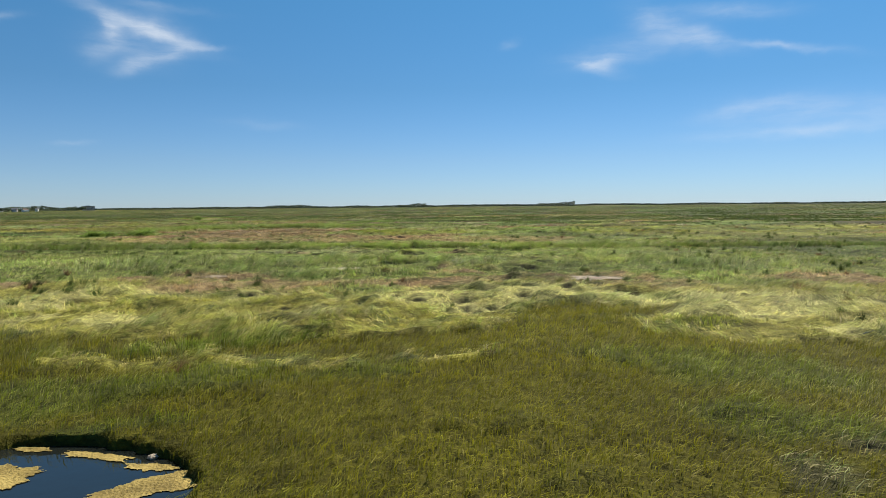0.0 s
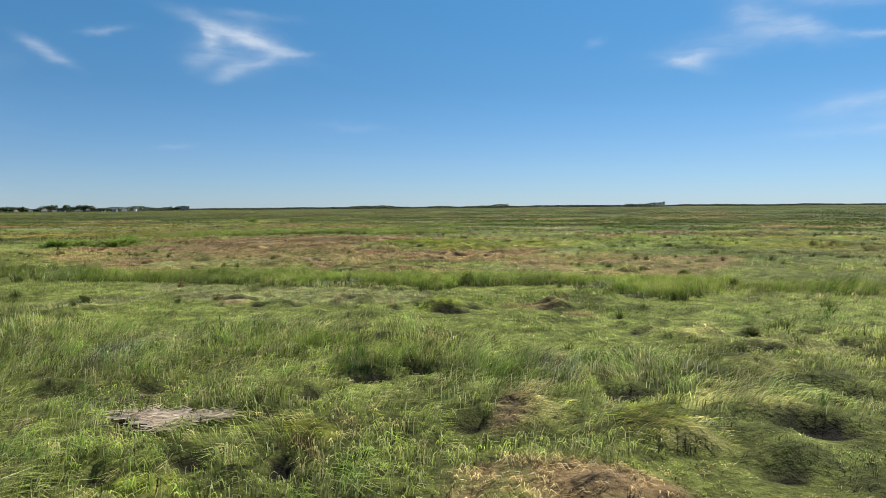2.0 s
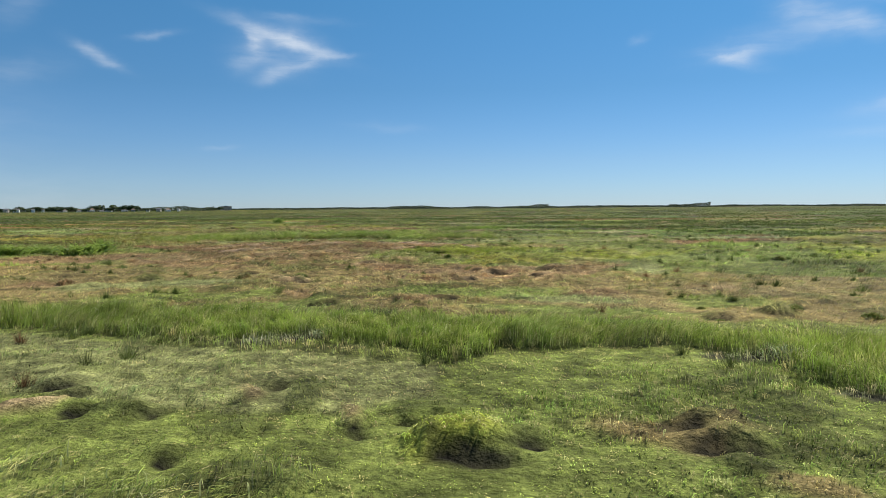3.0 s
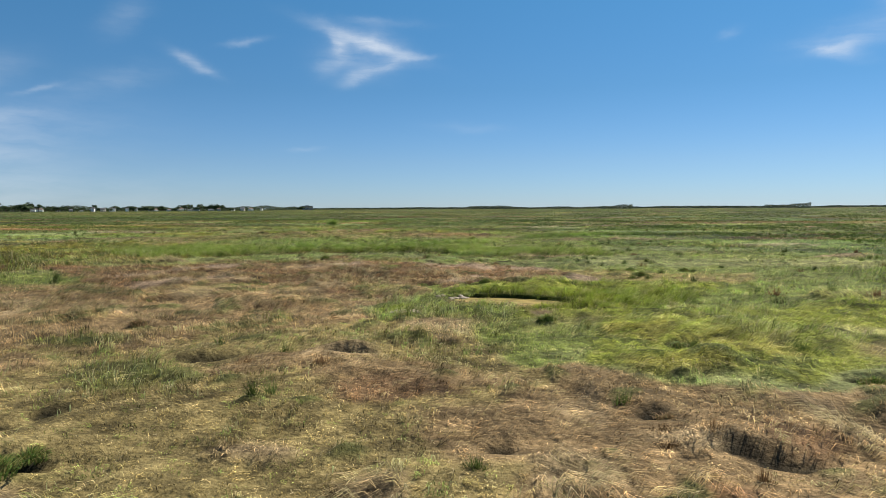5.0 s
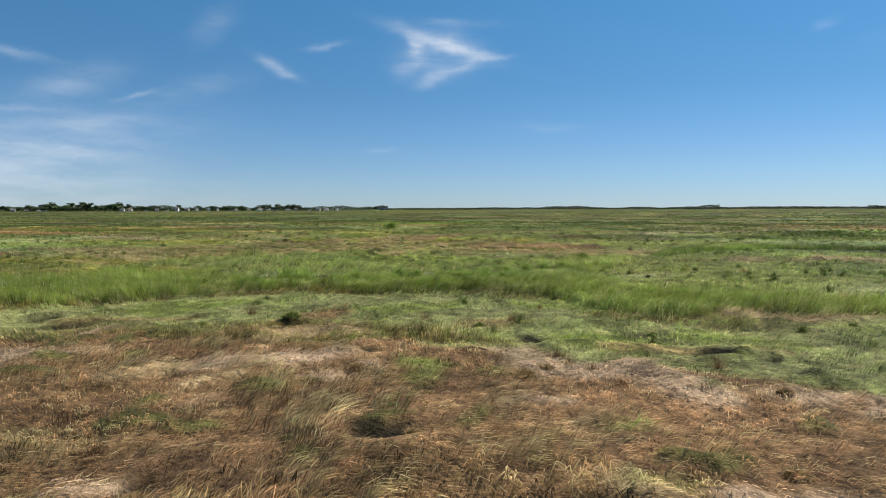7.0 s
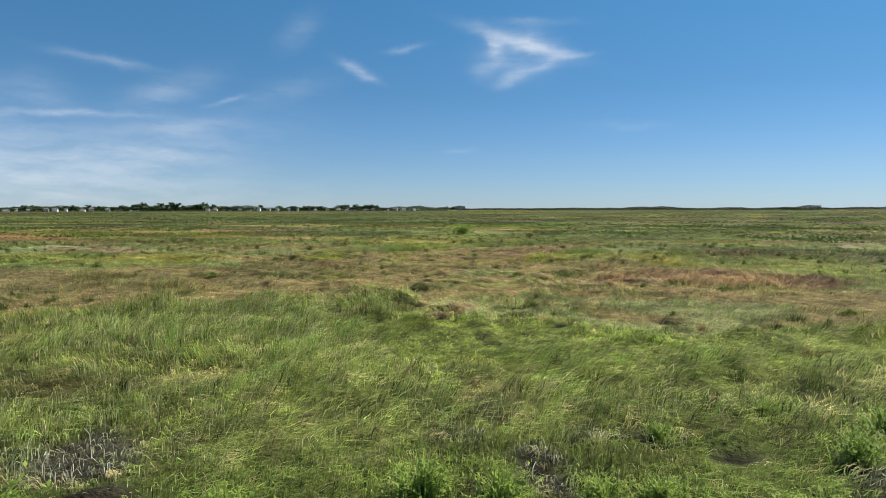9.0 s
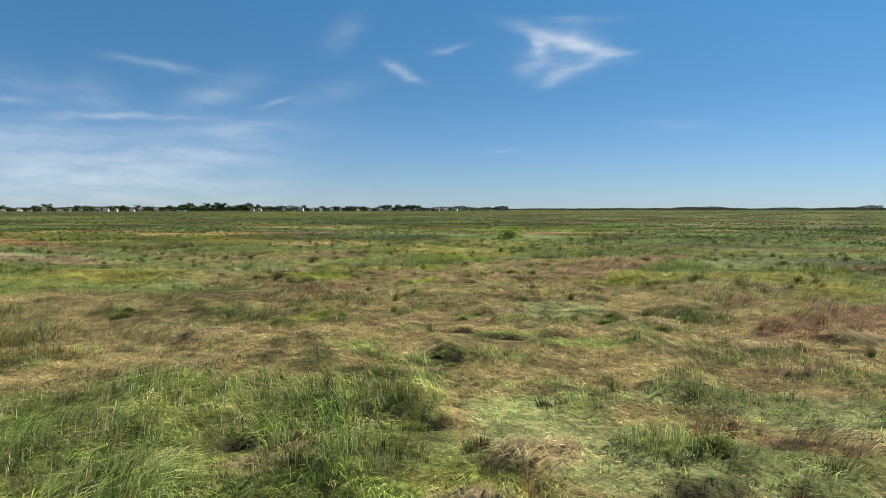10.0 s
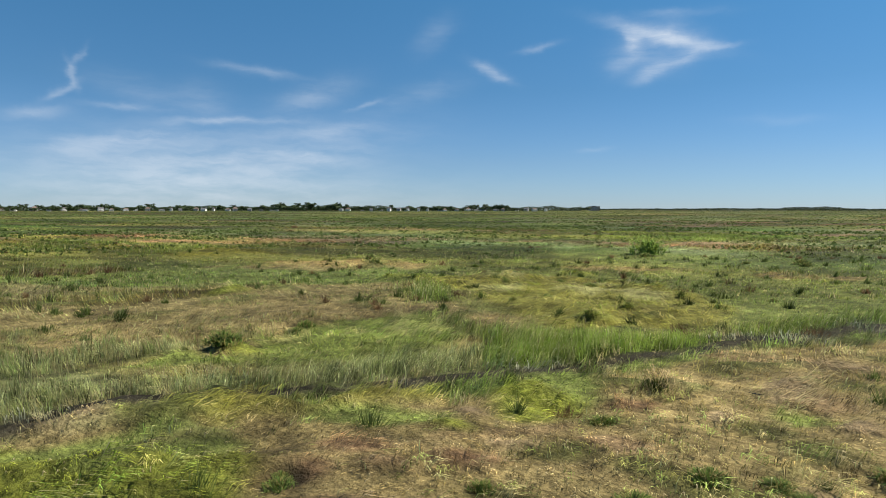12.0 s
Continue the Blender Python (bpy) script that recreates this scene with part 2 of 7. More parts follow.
def vnoise(x, y, scale, seed, octaves=4, gain=0.55):
    """Smooth fractal noise in 0..1 over the plan; scale is the size of its largest lumps in metres."""
    out, amp, tot = np.zeros(np.shape(x), np.float32), 1.0, 0.0
    for o in range(octaves):
        g = lattice(seed * 17 + o)
        turn, k = 0.7 + 1.3 * o + 0.37 * seed, 2 ** o / scale
        c, s = math.cos(turn) * k, math.sin(turn) * k
        u, v = np.asarray(x) * c - np.asarray(y) * s + 37.3 * o, np.asarray(x) * s + np.asarray(y) * c + 11.7 * o
        iu, iv = np.floor(u).astype(np.int64), np.floor(v).astype(np.int64)
        fu, fv = (u - iu).astype(np.float32), (v - iv).astype(np.float32)
        fu, fv = fu * fu * (3 - 2 * fu), fv * fv * (3 - 2 * fv)
        a, b, c, d = (g[(iu + i) & 255, (iv + j) & 255] for i, j in ((0, 0), (1, 0), (0, 1), (1, 1)))
        out += amp * ((a * (1 - fu) + b * fu) * (1 - fv) + (c * (1 - fu) + d * fu) * fv)
        tot += amp
        amp *= gain
    return out / tot


# ---- the plan of the marsh: which plants grow where ----
# colour (dry weight albedo), height in m, lean (0 upright, 1 flat), thickness of growth
KINDS = {
    "mid": ((0.155, 0.180, 0.044), 0.15, 0.45, 1.0),
    "turf": ((0.162, 0.196, 0.046), 0.13, 0.45, 1.1),
    "turfgrey": ((0.205, 0.217, 0.084), 0.13, 0.5, 1.1),
    "tan": ((0.216, 0.167, 0.069), 0.15, 0.55, 1.1),
    "green": ((0.124, 0.172, 0.033), 0.40, 0.30, 1.0),
    "rough": ((0.166, 0.196, 0.048), 0.40, 0.50, 1.0),
    "band": ((0.108, 0.148, 0.026), 0.52, 0.29, 1.1),
    "reed": ((0.200, 0.210, 0.090), 0.50, 0.32, 1.0),
    "lush": ((0.126, 0.152, 0.020), 0.34, 0.30, 1.2),
    "olive": ((0.112, 0.105, 0.008), 0.24, 0.22, 1.2),
    "olivegreen": ((0.104, 0.118, 0.012), 0.26, 0.25, 1.2),
    "olive2": ((0.135, 0.130, 0.040), 0.28, 0.5, 1.0),
    "olivebrown": ((0.135, 0.105, 0.03), 0.34, 0.4, 1.0),
    "hay": ((0.225, 0.210, 0.045), 0.32, 0.85, 1.1),
    "lime": ((0.188, 0.205, 0.032), 0.22, 0.8, 1.2),
    "brightpatch": ((0.150, 0.185, 0.040), 0.26, 0.7, 1.1),
    "salthay": ((0.225, 0.235, 0.075), 0.34, 0.80, 1.1),
    "pale": ((0.350, 0.330, 0.120), 0.34, 0.88, 1.1),
    "brown": ((0.232, 0.158, 0.080), 0.20, 0.65, 1.0),
    "redbrown": ((0.195, 0.117, 0.060), 0.26, 0.6, 1.0),
    "straw": ((0.285, 0.210, 0.116), 0.32, 0.85, 1.0),
    "thatch": ((0.310, 0.225, 0.150), 0.2, 0.72, 1.0),
    "dead": ((0.200, 0.195, 0.135), 0.30, 0.5, 0.8),
    "shrub": ((0.125, 0.165, 0.036), 0.27, 0.3, 0.9),
    "mud": ((0.085, 0.07, 0.045), 0.16, 0.7, 0.3),
}
DRY = ("brown", "redbrown", "straw", "thatch")
NAMES = list(KINDS)
COL = np.array([KINDS[k][0] for k in NAMES], np.float32)
TALL = np.array([KINDS[k][1] for k in NAMES], np.float32)
LEAN = np.array([KINDS[k][2] for k in NAMES], np.float32)
THICK = np.array([KINDS[k][3] for k in NAMES], np.float32)
CELL, X0, Y0, NX, NY = 0.2, -160.0, -10.0, 1175, 1375
gx, gy = np.meshgrid(X0 + CELL * np.arange(NX), Y0 + CELL * np.arange(NY), indexing="ij")
wob_x = (vnoise(gx, gy, 3.0, 3, 4) - 0.5) * 2
wob_y = (vnoise(gx, gy, 3.0, 4, 4) - 0.5) * 2
ragged = vnoise(gx, gy, 1.2, 5, 3) - 0.5


def wild(x, y):
    """Growth where nothing else is laid out: streaks of several kinds, as weights over KINDS."""
    x, y = np.asarray(x, np.float64), np.asarray(y, np.float64)
    r = math.cos(0.35) * x + math.sin(0.35) * y, -math.sin(0.35) * x + math.cos(0.35) * y
    w = np.zeros((*np.shape(x), len(NAMES)), np.float32)
    for k, seed, cut, size in (("green", 21, 0.57, 26), ("brown", 22, 0.63, 34), ("hay", 23, 0.59, 18), ("turfgrey", 24, 0.58, 15), ("olivebrown", 25, 0.65, 22), ("redbrown", 26, 0.67, 30), ("straw", 27, 0.68, 9)):
        n = vnoise(r[0] * 0.55, r[1] * 1.25, size, seed, 5, 0.6)
        m = np.clip((n - cut) / 0.07, 0, 1)
        w *= (1 - m)[..., None]
        w[..., NAMES.index(k)] += m
    w[..., NAMES.index("mid")] += 1 - w.sum(-1)
    return w


def tone(x, y):
    """How pale or dark the growth is from tuft to tuft, with shade between tufts put into the colour."""
    return np.clip(1 + 1.35 * (vnoise(x, y, 0.5, 55, 2) - 0.5) + 0.6 * (vnoise(x, y, 4.5, 56, 3) - 0.5), 0.4, 1.7)


def mosaic(x, y):
    """Broad streaks of darker green, paler and browner growth, as three factors of colour."""
    a, b = vnoise(0.6 * x + 0.2 * y, y - 0.2 * x, 11, 62, 4, 0.6) - 0.5, vnoise(0.5 * x, y, 19, 63, 4, 0.6) - 0.5
    dark, warm = np.clip(1 + 3.2 * a, 0.42, 1.55), np.clip(2.4 * b, -0.4, 0.4)
    return np.stack([dark * (1 + 0.45 * warm), dark, dark * (1 - 0.2 * warm)], -1)


def rushes(x, y):
    """Where darker, taller tufts of rush stand among the grass, 0..1."""
    v = vnoise(x, y, 1.25, 57, 2) + 0.30 * (vnoise(x, y, 13, 58, 2) - 0.5)
    return np.clip((v - 0.70) / 0.06, 0, 1)


RUSH = np.array((0.085, 0.10, 0.028), np.float32)
W = wild(gx, gy)
relief = np.zeros((NX, NY), np.float32)
bare = np.zeros((NX, NY), np.float32)
trim = np.ones((NX, NY), np.float32)


def window(x, y, reach):
    i0, i1 = (int(np.clip((v - X0) / CELL, 0, NX)) for v in (x - reach, x + reach))
    j0, j1 = (int(np.clip((v - Y0) / CELL, 0, NY)) for v in (y - reach, y + reach))
    return slice(i0, max(i1, i0 + 1)), slice(j0, max(j1, j0 + 1))


def lay(kind, win, mask):
    W[win] *= (1 - mask)[..., None]
    W[win][..., NAMES.index(kind)] += mask


def blob(kind, x, y, rx, ry, turn=0):
    """A ragged patch of one kind."""
    win = window(x, y, max(rx, ry) * 1.7 + 1)
    s = min(0.28 * min(rx, ry) + 0.25, 1.6)
    dx, dy = gx[win] - x + wob_x[win] * s * 2.2, gy[win] - y + wob_y[win] * s * 2.2
    c, q = math.cos(radians(turn)), math.sin(radians(turn))
    d = np.sqrt(((c * dx + q * dy) / rx) ** 2 + ((c * dy - q * dx) / ry) ** 2) + ragged[win] * 0.8
    lay(kind, win, np.clip((1.05 - d) / 0.35, 0, 0.94))


def stroke(kind, half, points):
    """A ragged strip of one kind along a line."""
    best = np.full((NX, NY), 99.0, np.float32)
    for (ax, ay), (bx, by) in zip(points, points[1:]):
        win = window((ax + bx) / 2, (ay + by) / 2, math.hypot(bx - ax, by - ay) / 2 + half * 2 + 2)
        px, py = gx[win] - ax + wob_x[win] * 0.5 * half, gy[win] - ay + wob_y[win] * 0.5 * half
        t = np.clip((px * (bx - ax) + py * (by - ay)) / ((bx - ax) ** 2 + (by - ay) ** 2 + 1e-6), 0, 1)
        best[win] = np.minimum(best[win], np.hypot(px - t * (bx - ax), py - t * (by - ay)))
    lay(kind, (slice(None), slice(None)), np.clip((half * (1.1 + ragged) - best) / (0.35 * half), 0, 0.96))


def patch(kind, points):
    """A ragged field of one kind within a closed outline."""
    px_, py_ = [p[0] for p in points], [p[1] for p in points]
    reach = max(max(px_) - min(px_), max(py_) - min(py_)) / 2
    win = window((max(px_) + min(px_)) / 2, (max(py_) + min(py_)) / 2, reach + 2)
    s = 0.22 if kind in ("band", "reed", "lush") else min(0.12 * reach, 0.5)
    x, y = gx[win] + wob_x[win] * s * 1.6, gy[win] + wob_y[win] * s * 1.6
    inside, best = np.zeros(x.shape, bool), np.full(x.shape, 99.0)
    for (ax, ay), (bx, by) in zip(points, points[1:] + points[:1]):
        if ay != by:
            inside ^= ((ay > y) != (by > y)) & (x < (bx - ax) * (y - ay) / (by - ay) + ax)
        t = np.clip(((x - ax) * (bx - ax) + (y - ay) * (by - ay)) / ((bx - ax) ** 2 + (by - ay) ** 2 + 1e-6), 0, 1)
        best = np.minimum(best, np.hypot(x - ax - t * (bx - ax), y - ay - t * (by - ay)))
    depth = np.where(inside, best, -best)
    lay(kind, win, np.clip((depth + s * 1.4 * ragged[win]) / (0.6 * s + 0.1) + 0.5, 0, 0.96))


def hollow(x, y, rx, ry, turn=0):
    """A sunken gap under lodged grass: bare, near black in colour for shade, with a higher lip behind it."""
    win = window(x, y, max(rx, ry) * 3 + 1)
    dx, dy = gx[win] - x + wob_x[win] * 0.4, gy[win] - y + wob_y[win] * 0.4
    c, q = math.cos(radians(turn)), math.sin(radians(turn))
    u, v = c * dx + q * dy, c * dy - q * dx
    rx, ry = min(rx, 0.85), min(max(ry, 0.14), 0.2)
    v = v + 0.3 * ry * math.cos(7 * x + 3 * y) * np.minimum((u / rx) ** 2, 4)
    d = np.sqrt((u / rx) ** 2 + (v / ry) ** 2)
    along = np.exp(-((u / (1.1 * rx)) ** 4))
    relief[win] -= 0.18 / (1 + d ** 6)
    edge = v - 0.8 * ry
    relief[win] += np.minimum(0.17, 0.11 + 0.08 * rx) * along / (1 + np.exp(np.clip(-edge / 0.05, -30, 30))) * np.exp(-((np.maximum(edge, 0) / 1.4) ** 2))
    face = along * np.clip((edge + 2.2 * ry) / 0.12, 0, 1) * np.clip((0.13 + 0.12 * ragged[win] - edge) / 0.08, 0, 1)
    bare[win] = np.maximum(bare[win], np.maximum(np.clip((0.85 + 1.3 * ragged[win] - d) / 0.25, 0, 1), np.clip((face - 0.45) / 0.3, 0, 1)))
    trim[win] *= 1 - 0.72 * np.exp(-((u / (1.3 * rx)) ** 4) - ((v + ry + 0.1) / 0.85) ** 2)


# the level cordgrass round the pond first, then each stretch of the marsh from broad fields to small patches
lay("olive", (slice(None), slice(None)), np.clip((17.5 - gy) / 0.7, 0, 0.97))
patch("tan", [(-75.9, 166.5), (-97.9, 170.9), (-87.1, 177.4), (-80.7, 186.5), (-66.0, 179.4), (-68.7, 173.0), (-70.7, 169.6)])
patch("mid", [(-97.9, 170.9), (-134.4, 178.2), (-110.7, 199.9), (-85.7, 211.6), (-64.1, 222.7), (-59.4, 220.1), (-57.6, 192.6), (-63.2, 185.9), (-80.7, 186.5)])
blob("redbrown", -118.6, 217.9, 12.1, 7.7, 49)
blob("redbrown", -165.7, 245.5, 13.9, 8.3, 53)
blob("redbrown", -104.7, 281.8, 12.6, 7.0, 22)
blob("lime", -111.5, 192.6, 6.1, 5.1, 62)
blob("lime", -124.0, 188.0, 3.3, 4.2, 70)
blob("green", -128.0, 184.7, 3.3, 6.6, 73)
blob("green", -115.9, 189.9, 3.1, 6.2, 66)
blob("green", -89.9, 255.6, 11.9, 8.1, 20)
blob("green", -134.5, 269.6, 17.0, 11.7, 36)
blob("olivebrown", -85.6, 173.4, 3.9, 2.4, 70)
blob("olivebrown", -85.4, 177.4, 2.4, 1.6, 64)
blob("olivebrown", -73.6, 234.2, 8.4, 5.4, 14)
blob("olivebrown", -100.2, 177.4, 4.2, 2.2, 72)
blob("tan", -91.4, 191.4, 7.8, 3.7, 51)
blob("tan", -75.8, 202.4, 4.5, 2.6, 27)
blob("tan", -64.8, 205.0, 3.2, 2.2, 12)
patch("hay", [(-83.0, 188.3), (-78.4, 193.4), (-72.1, 195.1), (-64.6, 190.0), (-63.3, 185.0), (-67.0, 181.0), (-70.9, 183.3), (-76.1, 186.7)])
blob("pale", -77.6, 192.4, 1.9, 1.5, 36)
blob("pale", -72.3, 192.4, 1.7, 1.3, 29)
blob("pale", -70.4, 189.6, 2.1, 1.2, 29)
blob("pale", -67.9, 189.3, 1.2, 0.9, 24)
blob("pale", -75.2, 188.2, 1.1, 1.2, 37)
blob("lime", -81.9, 189.5, 1.9, 1.9, 44)
blob("lime", -75.2, 196.4, 1.3, 1.7, 30)
blob("lime", -83.6, 179.0, 1.1, 0.9, 60)
patch("mid", [(5.5, 96.4), (77.6, 80.5), (30.5, 31.5), (1.9, 33.7)])
patch("mid", [(-94.5, 101.1), (-34.4, 82.3), (-14.7, 34.9), (-34.2, 36.4)])
patch("lime", [(22.0, 117.9), (102.8, 106.8), (83.4, 86.6), (17.5, 93.7)])
stroke("band", 1.8, [(-60.6, 71.3), (-39.3, 66.5), (-21.2, 64.0)])
stroke("band", 1.8, [(11.6, 62.0), (22.0, 61.3), (32.7, 61.5), (48.2, 60.9)])
blob("brown", -14.9, 35.6, 6.4, 1.8, 23)
blob("brown", -21.5, 34.2, 3.7, 1.5, 32)
blob("brown", 19.9, 34.4, 4.3, 1.8, -30)
blob("brown", 6.7, 36.1, 4.6, 1.7, -11)
blob("rough", 16.5, 45.9, 9.5, 4.9, -20)
blob("rough", -23.4, 46.3, 8.4, 5.2, 27)
patch("hay", [(-17.2, 18.1), (-35.7, 38.0), (-22.5, 33.1), (-20.1, 33.8), (-14.7, 34.9), (-8.7, 33.0), (-5.0, 31.4), (-2.4, 32.8), (0.4, 33.0), (4.6, 32.0), (8.3, 30.5), (11.2, 31.1), (17.0, 31.8), (21.8, 32.1), (30.5, 31.5), (16.3, 16.8)])
patch("pale", [(-4.1, 28.8), (0.4, 30.8), (5.7, 30.6), (9.1, 28.8), (13.2, 26.8), (17.5, 25.7), (16.6, 24.4), (11.6, 21.6), (8.1, 22.3), (7.8, 24.4), (6.3, 27.2), (3.5, 25.8), (1.3, 23.9), (-1.9, 25.4)])
blob("pale", -17.2, 28.9, 2.9, 3.0, 31)
blob("pale", -12.0, 30.3, 1.6, 1.7, 22)
blob("pale", -14.5, 23.0, 1.2, 1.7, 32)
blob("pale", -10.8, 22.3, 1.8, 1.5, 26)
blob("pale", -7.9, 30.0, 1.6, 1.6, 15)
blob("pale", -4.6, 23.6, 1.5, 1.3, 11)
blob("pale", 11.9, 19.7, 1.0, 0.8, -31)
blob("pale", -15.7, 30.9, 1.7, 1.4, 27)
patch("olive", [(-8.5, 8.8), (-18.5, 19.5), (-11.0, 19.8), (-8.0, 19.8), (-4.5, 19.3), (-2.5, 19.7), (-0.4, 20.2), (1.4, 21.1), (3.6, 24.8), (6.1, 26.4), (7.0, 24.6), (6.7, 20.6), (8.5, 18.9), (12.4, 18.1), (17.4, 17.9), (8.4, 8.5)])
blob("olivegreen", -7.4, 14.4, 4.2, 2.0, 27)
blob("olivegreen", -2.5, 15.5, 2.0, 0.8, 9)
blob("lush", -7.1, 18.7, 4.3, 0.7, 21)
stroke("hay", 0.45, [(-10.1, 16.7), (-8.4, 16.4), (-6.3, 16.6), (-4.4, 16.6), (-2.6, 16.3)])
stroke("hay", 0.3, [(-2.1, 16.7), (-0.4, 16.8), (1.0, 16.9)])
blob("olivegreen", 7.1, 15.8, 3.8, 1.5, -24)
blob("olivegreen", 6.2, 11.5, 1.5, 2.0, -28)
blob("olivegreen", 8.8, 21.8, 1.5, 1.4, -22)
blob("olive2", 5.6, 9.3, 0.7, 0.6, -31)
blob("olive2", 6.8, 10.2, 0.4, 0.5, -34)
blob("olivegreen", -6.6, 11.2, 2.2, 0.4, 30)
patch("rough", [(-15.8, 45.1), (-16.6, 52.8), (-8.7, 54.9), (0.7, 52.5), (4.5, 45.3), (1.2, 40.3), (-4.3, 36.9), (-9.5, 35.9)])
patch("tan", [(-12.7, 29.7), (-16.6, 34.1), (-12.6, 33.8), (-7.3, 33.9), (-2.2, 34.4), (1.3, 35.0), (6.3, 34.2), (12.3, 34.3), (13.8, 33.6), (10.6, 28.9), (9.9, 30.3), (6.9, 31.4), (2.7, 31.9), (-1.7, 31.1), (-7.3, 30.4)])
blob("brown", -0.1, 33.2, 1.9, 1.4, 2)
blob("brown", -12.1, 33.0, 2.0, 1.4, 34)
blob("brown", -2.1, 34.1, 1.7, 0.9, 8)
blob("brown", 11.2, 34.4, 1.0, 1.4, -28)
blob("brown", 2.5, 33.0, 0.9, 0.9, -6)
stroke("olivebrown", 0.8, [(1.7, 32.9), (2.8, 32.9), (4.2, 32.2), (5.8, 31.7), (7.5, 31.9), (8.8, 31.1), (9.8, 30.3)])
blob("olivebrown", -7.1, 30.7, 1.2, 1.1, 25)
blob("olivebrown", -8.8, 31.7, 0.9, 0.8, 29)
patch("pale", [(1.6, 29.8), (3.9, 30.6), (6.6, 30.7), (7.8, 29.9), (8.5, 28.0), (7.2, 25.8), (5.8, 26.0), (5.2, 26.4), (4.4, 26.7), (3.1, 27.0), (2.0, 28.6)])
blob("pale", -4.3, 27.5, 0.5, 1.4, 20)
blob("pale", -4.7, 25.1, 0.4, 0.9, 27)
blob("pale", -2.5, 24.3, 0.3, 0.9, 17)
blob("pale", -1.2, 27.5, 0.9, 0.6, 8)
blob("pale", -8.7, 27.3, 0.7, 0.3, 36)
blob("pale", -5.5, 28.6, 0.8, 0.5, 23)
blob("pale", -8.1, 30.4, 0.6, 0.4, 29)
blob("pale", -1.3, 26.3, 0.6, 0.3, 9)
blob("pale", 2.0, 26.4, 0.8, 0.4, -7)
blob("pale", -8.6, 28.5, 0.9, 0.4, 33)
blob("hay", -1.0, 25.5, 1.0, 0.8, 8)
blob("hay", -6.5, 26.5, 1.1, 0.8, 31)
blob("hay", 0.5, 23.7, 0.7, 0.3, 0)
blob("hay", 2.2, 24.4, 0.5, 0.4, -9)
patch("olive", [(2.0, 23.1), (3.4, 24.8), (4.3, 26.0), (5.0, 26.3), (5.4, 25.5), (6.2, 25.8), (7.0, 25.3), (8.9, 25.2), (7.4, 23.3)])
blob("rough", -3.2, 30.4, 1.8, 1.6, 13)
blob("rough", -4.6, 31.7, 0.9, 1.0, 17)
hollow(2.19, 30.12, 0.45, 0.50, -6)
hollow(4.07, 29.66, 0.36, 0.41, -13)
hollow(5.71, 29.46, 0.25, 0.36, -19)
hollow(3.55, 28.16, 0.32, 0.29, -12)
hollow(8.21, 28.87, 0.59, 0.35, -28)
hollow(-2.39, 25.14, 0.34, 0.32, 16)
hollow(-0.91, 26.65, 0.30, 0.27, 7)
hollow(0.79, 26.88, 0.26, 0.24, -1)
hollow(1.89, 25.43, 0.36, 0.24, -7)
hollow(-4.52, 25.45, 0.24, 0.30, 25)
hollow(-6.38, 25.02, 0.37, 0.27, 34)
hollow(-5.10, 23.80, 0.20, 0.19, 32)
hollow(0.84, 25.13, 0.20, 0.23, -2)
hollow(1.18, 24.56, 0.39, 0.27, -4)
hollow(2.63, 24.55, 0.20, 0.16, -12)
hollow(0.18, 24.29, 0.20, 0.17, 2)
hollow(-3.22, 26.09, 0.29, 0.38, 18)
hollow(-5.30, 27.30, 0.51, 0.25, 25)
hollow(-8.79, 29.51, 0.47, 0.30, 32)
hollow(-4.90, 28.89, 0.23, 0.40, 21)
hollow(-7.36, 29.05, 0.24, 0.44, 29)
hollow(2.89, 26.25, 0.24, 0.16, -11)
hollow(-6.21, 23.81, 0.34, 0.16, 36)
hollow(-2.04, 28.09, 0.24, 0.21, 11)
patch("tan", [(-8.7, 31.7), (-11.9, 35.1), (-6.9, 35.5), (-3.1, 35.7), (0.6, 36.4), (5.4, 36.3), (9.8, 36.2), (7.5, 32.6), (6.5, 32.8), (3.9, 33.1), (1.5, 32.7), (-3.2, 32.3)])
blob("brown", -1.3, 33.8, 2.3, 0.9, 9)
blob("brown", -0.1, 31.6, 0.6, 0.4, 4)
blob("brown", -9.6, 34.9, 1.0, 0.8, 38)
blob("brown", -6.6, 32.9, 1.2, 0.5, 33)
blob("turf", -2.9, 35.8, 2.5, 0.7, 14)
blob("turf", 4.2, 34.4, 1.3, 0.9, -17)
blob("turf", -2.5, 31.8, 0.5, 0.5, 17)
blob("olivebrown", 2.4, 33.0, 0.6, 0.6, -10)
blob("olivebrown", 4.9, 32.4, 1.3, 0.3, -23)
blob("olivebrown", 6.1, 32.1, 0.7, 0.3, -29)
blob("straw", 1.1, 32.4, 0.5, 0.7, -3)
blob("straw", 0.5, 32.6, 0.2, 0.6, -0)
blob("rough", -3.9, 31.7, 1.2, 0.9, 24)
blob("rough", -4.7, 30.9, 0.8, 0.4, 30)
hollow(0.88, 33.18, 0.33, 0.34, -2)
hollow(1.39, 32.79, 0.23, 0.16, -5)
hollow(2.67, 32.76, 0.31, 0.21, -11)
hollow(-0.01, 32.39, 0.40, 0.20, 3)
hollow(3.84, 35.77, 0.35, 0.26, -14)
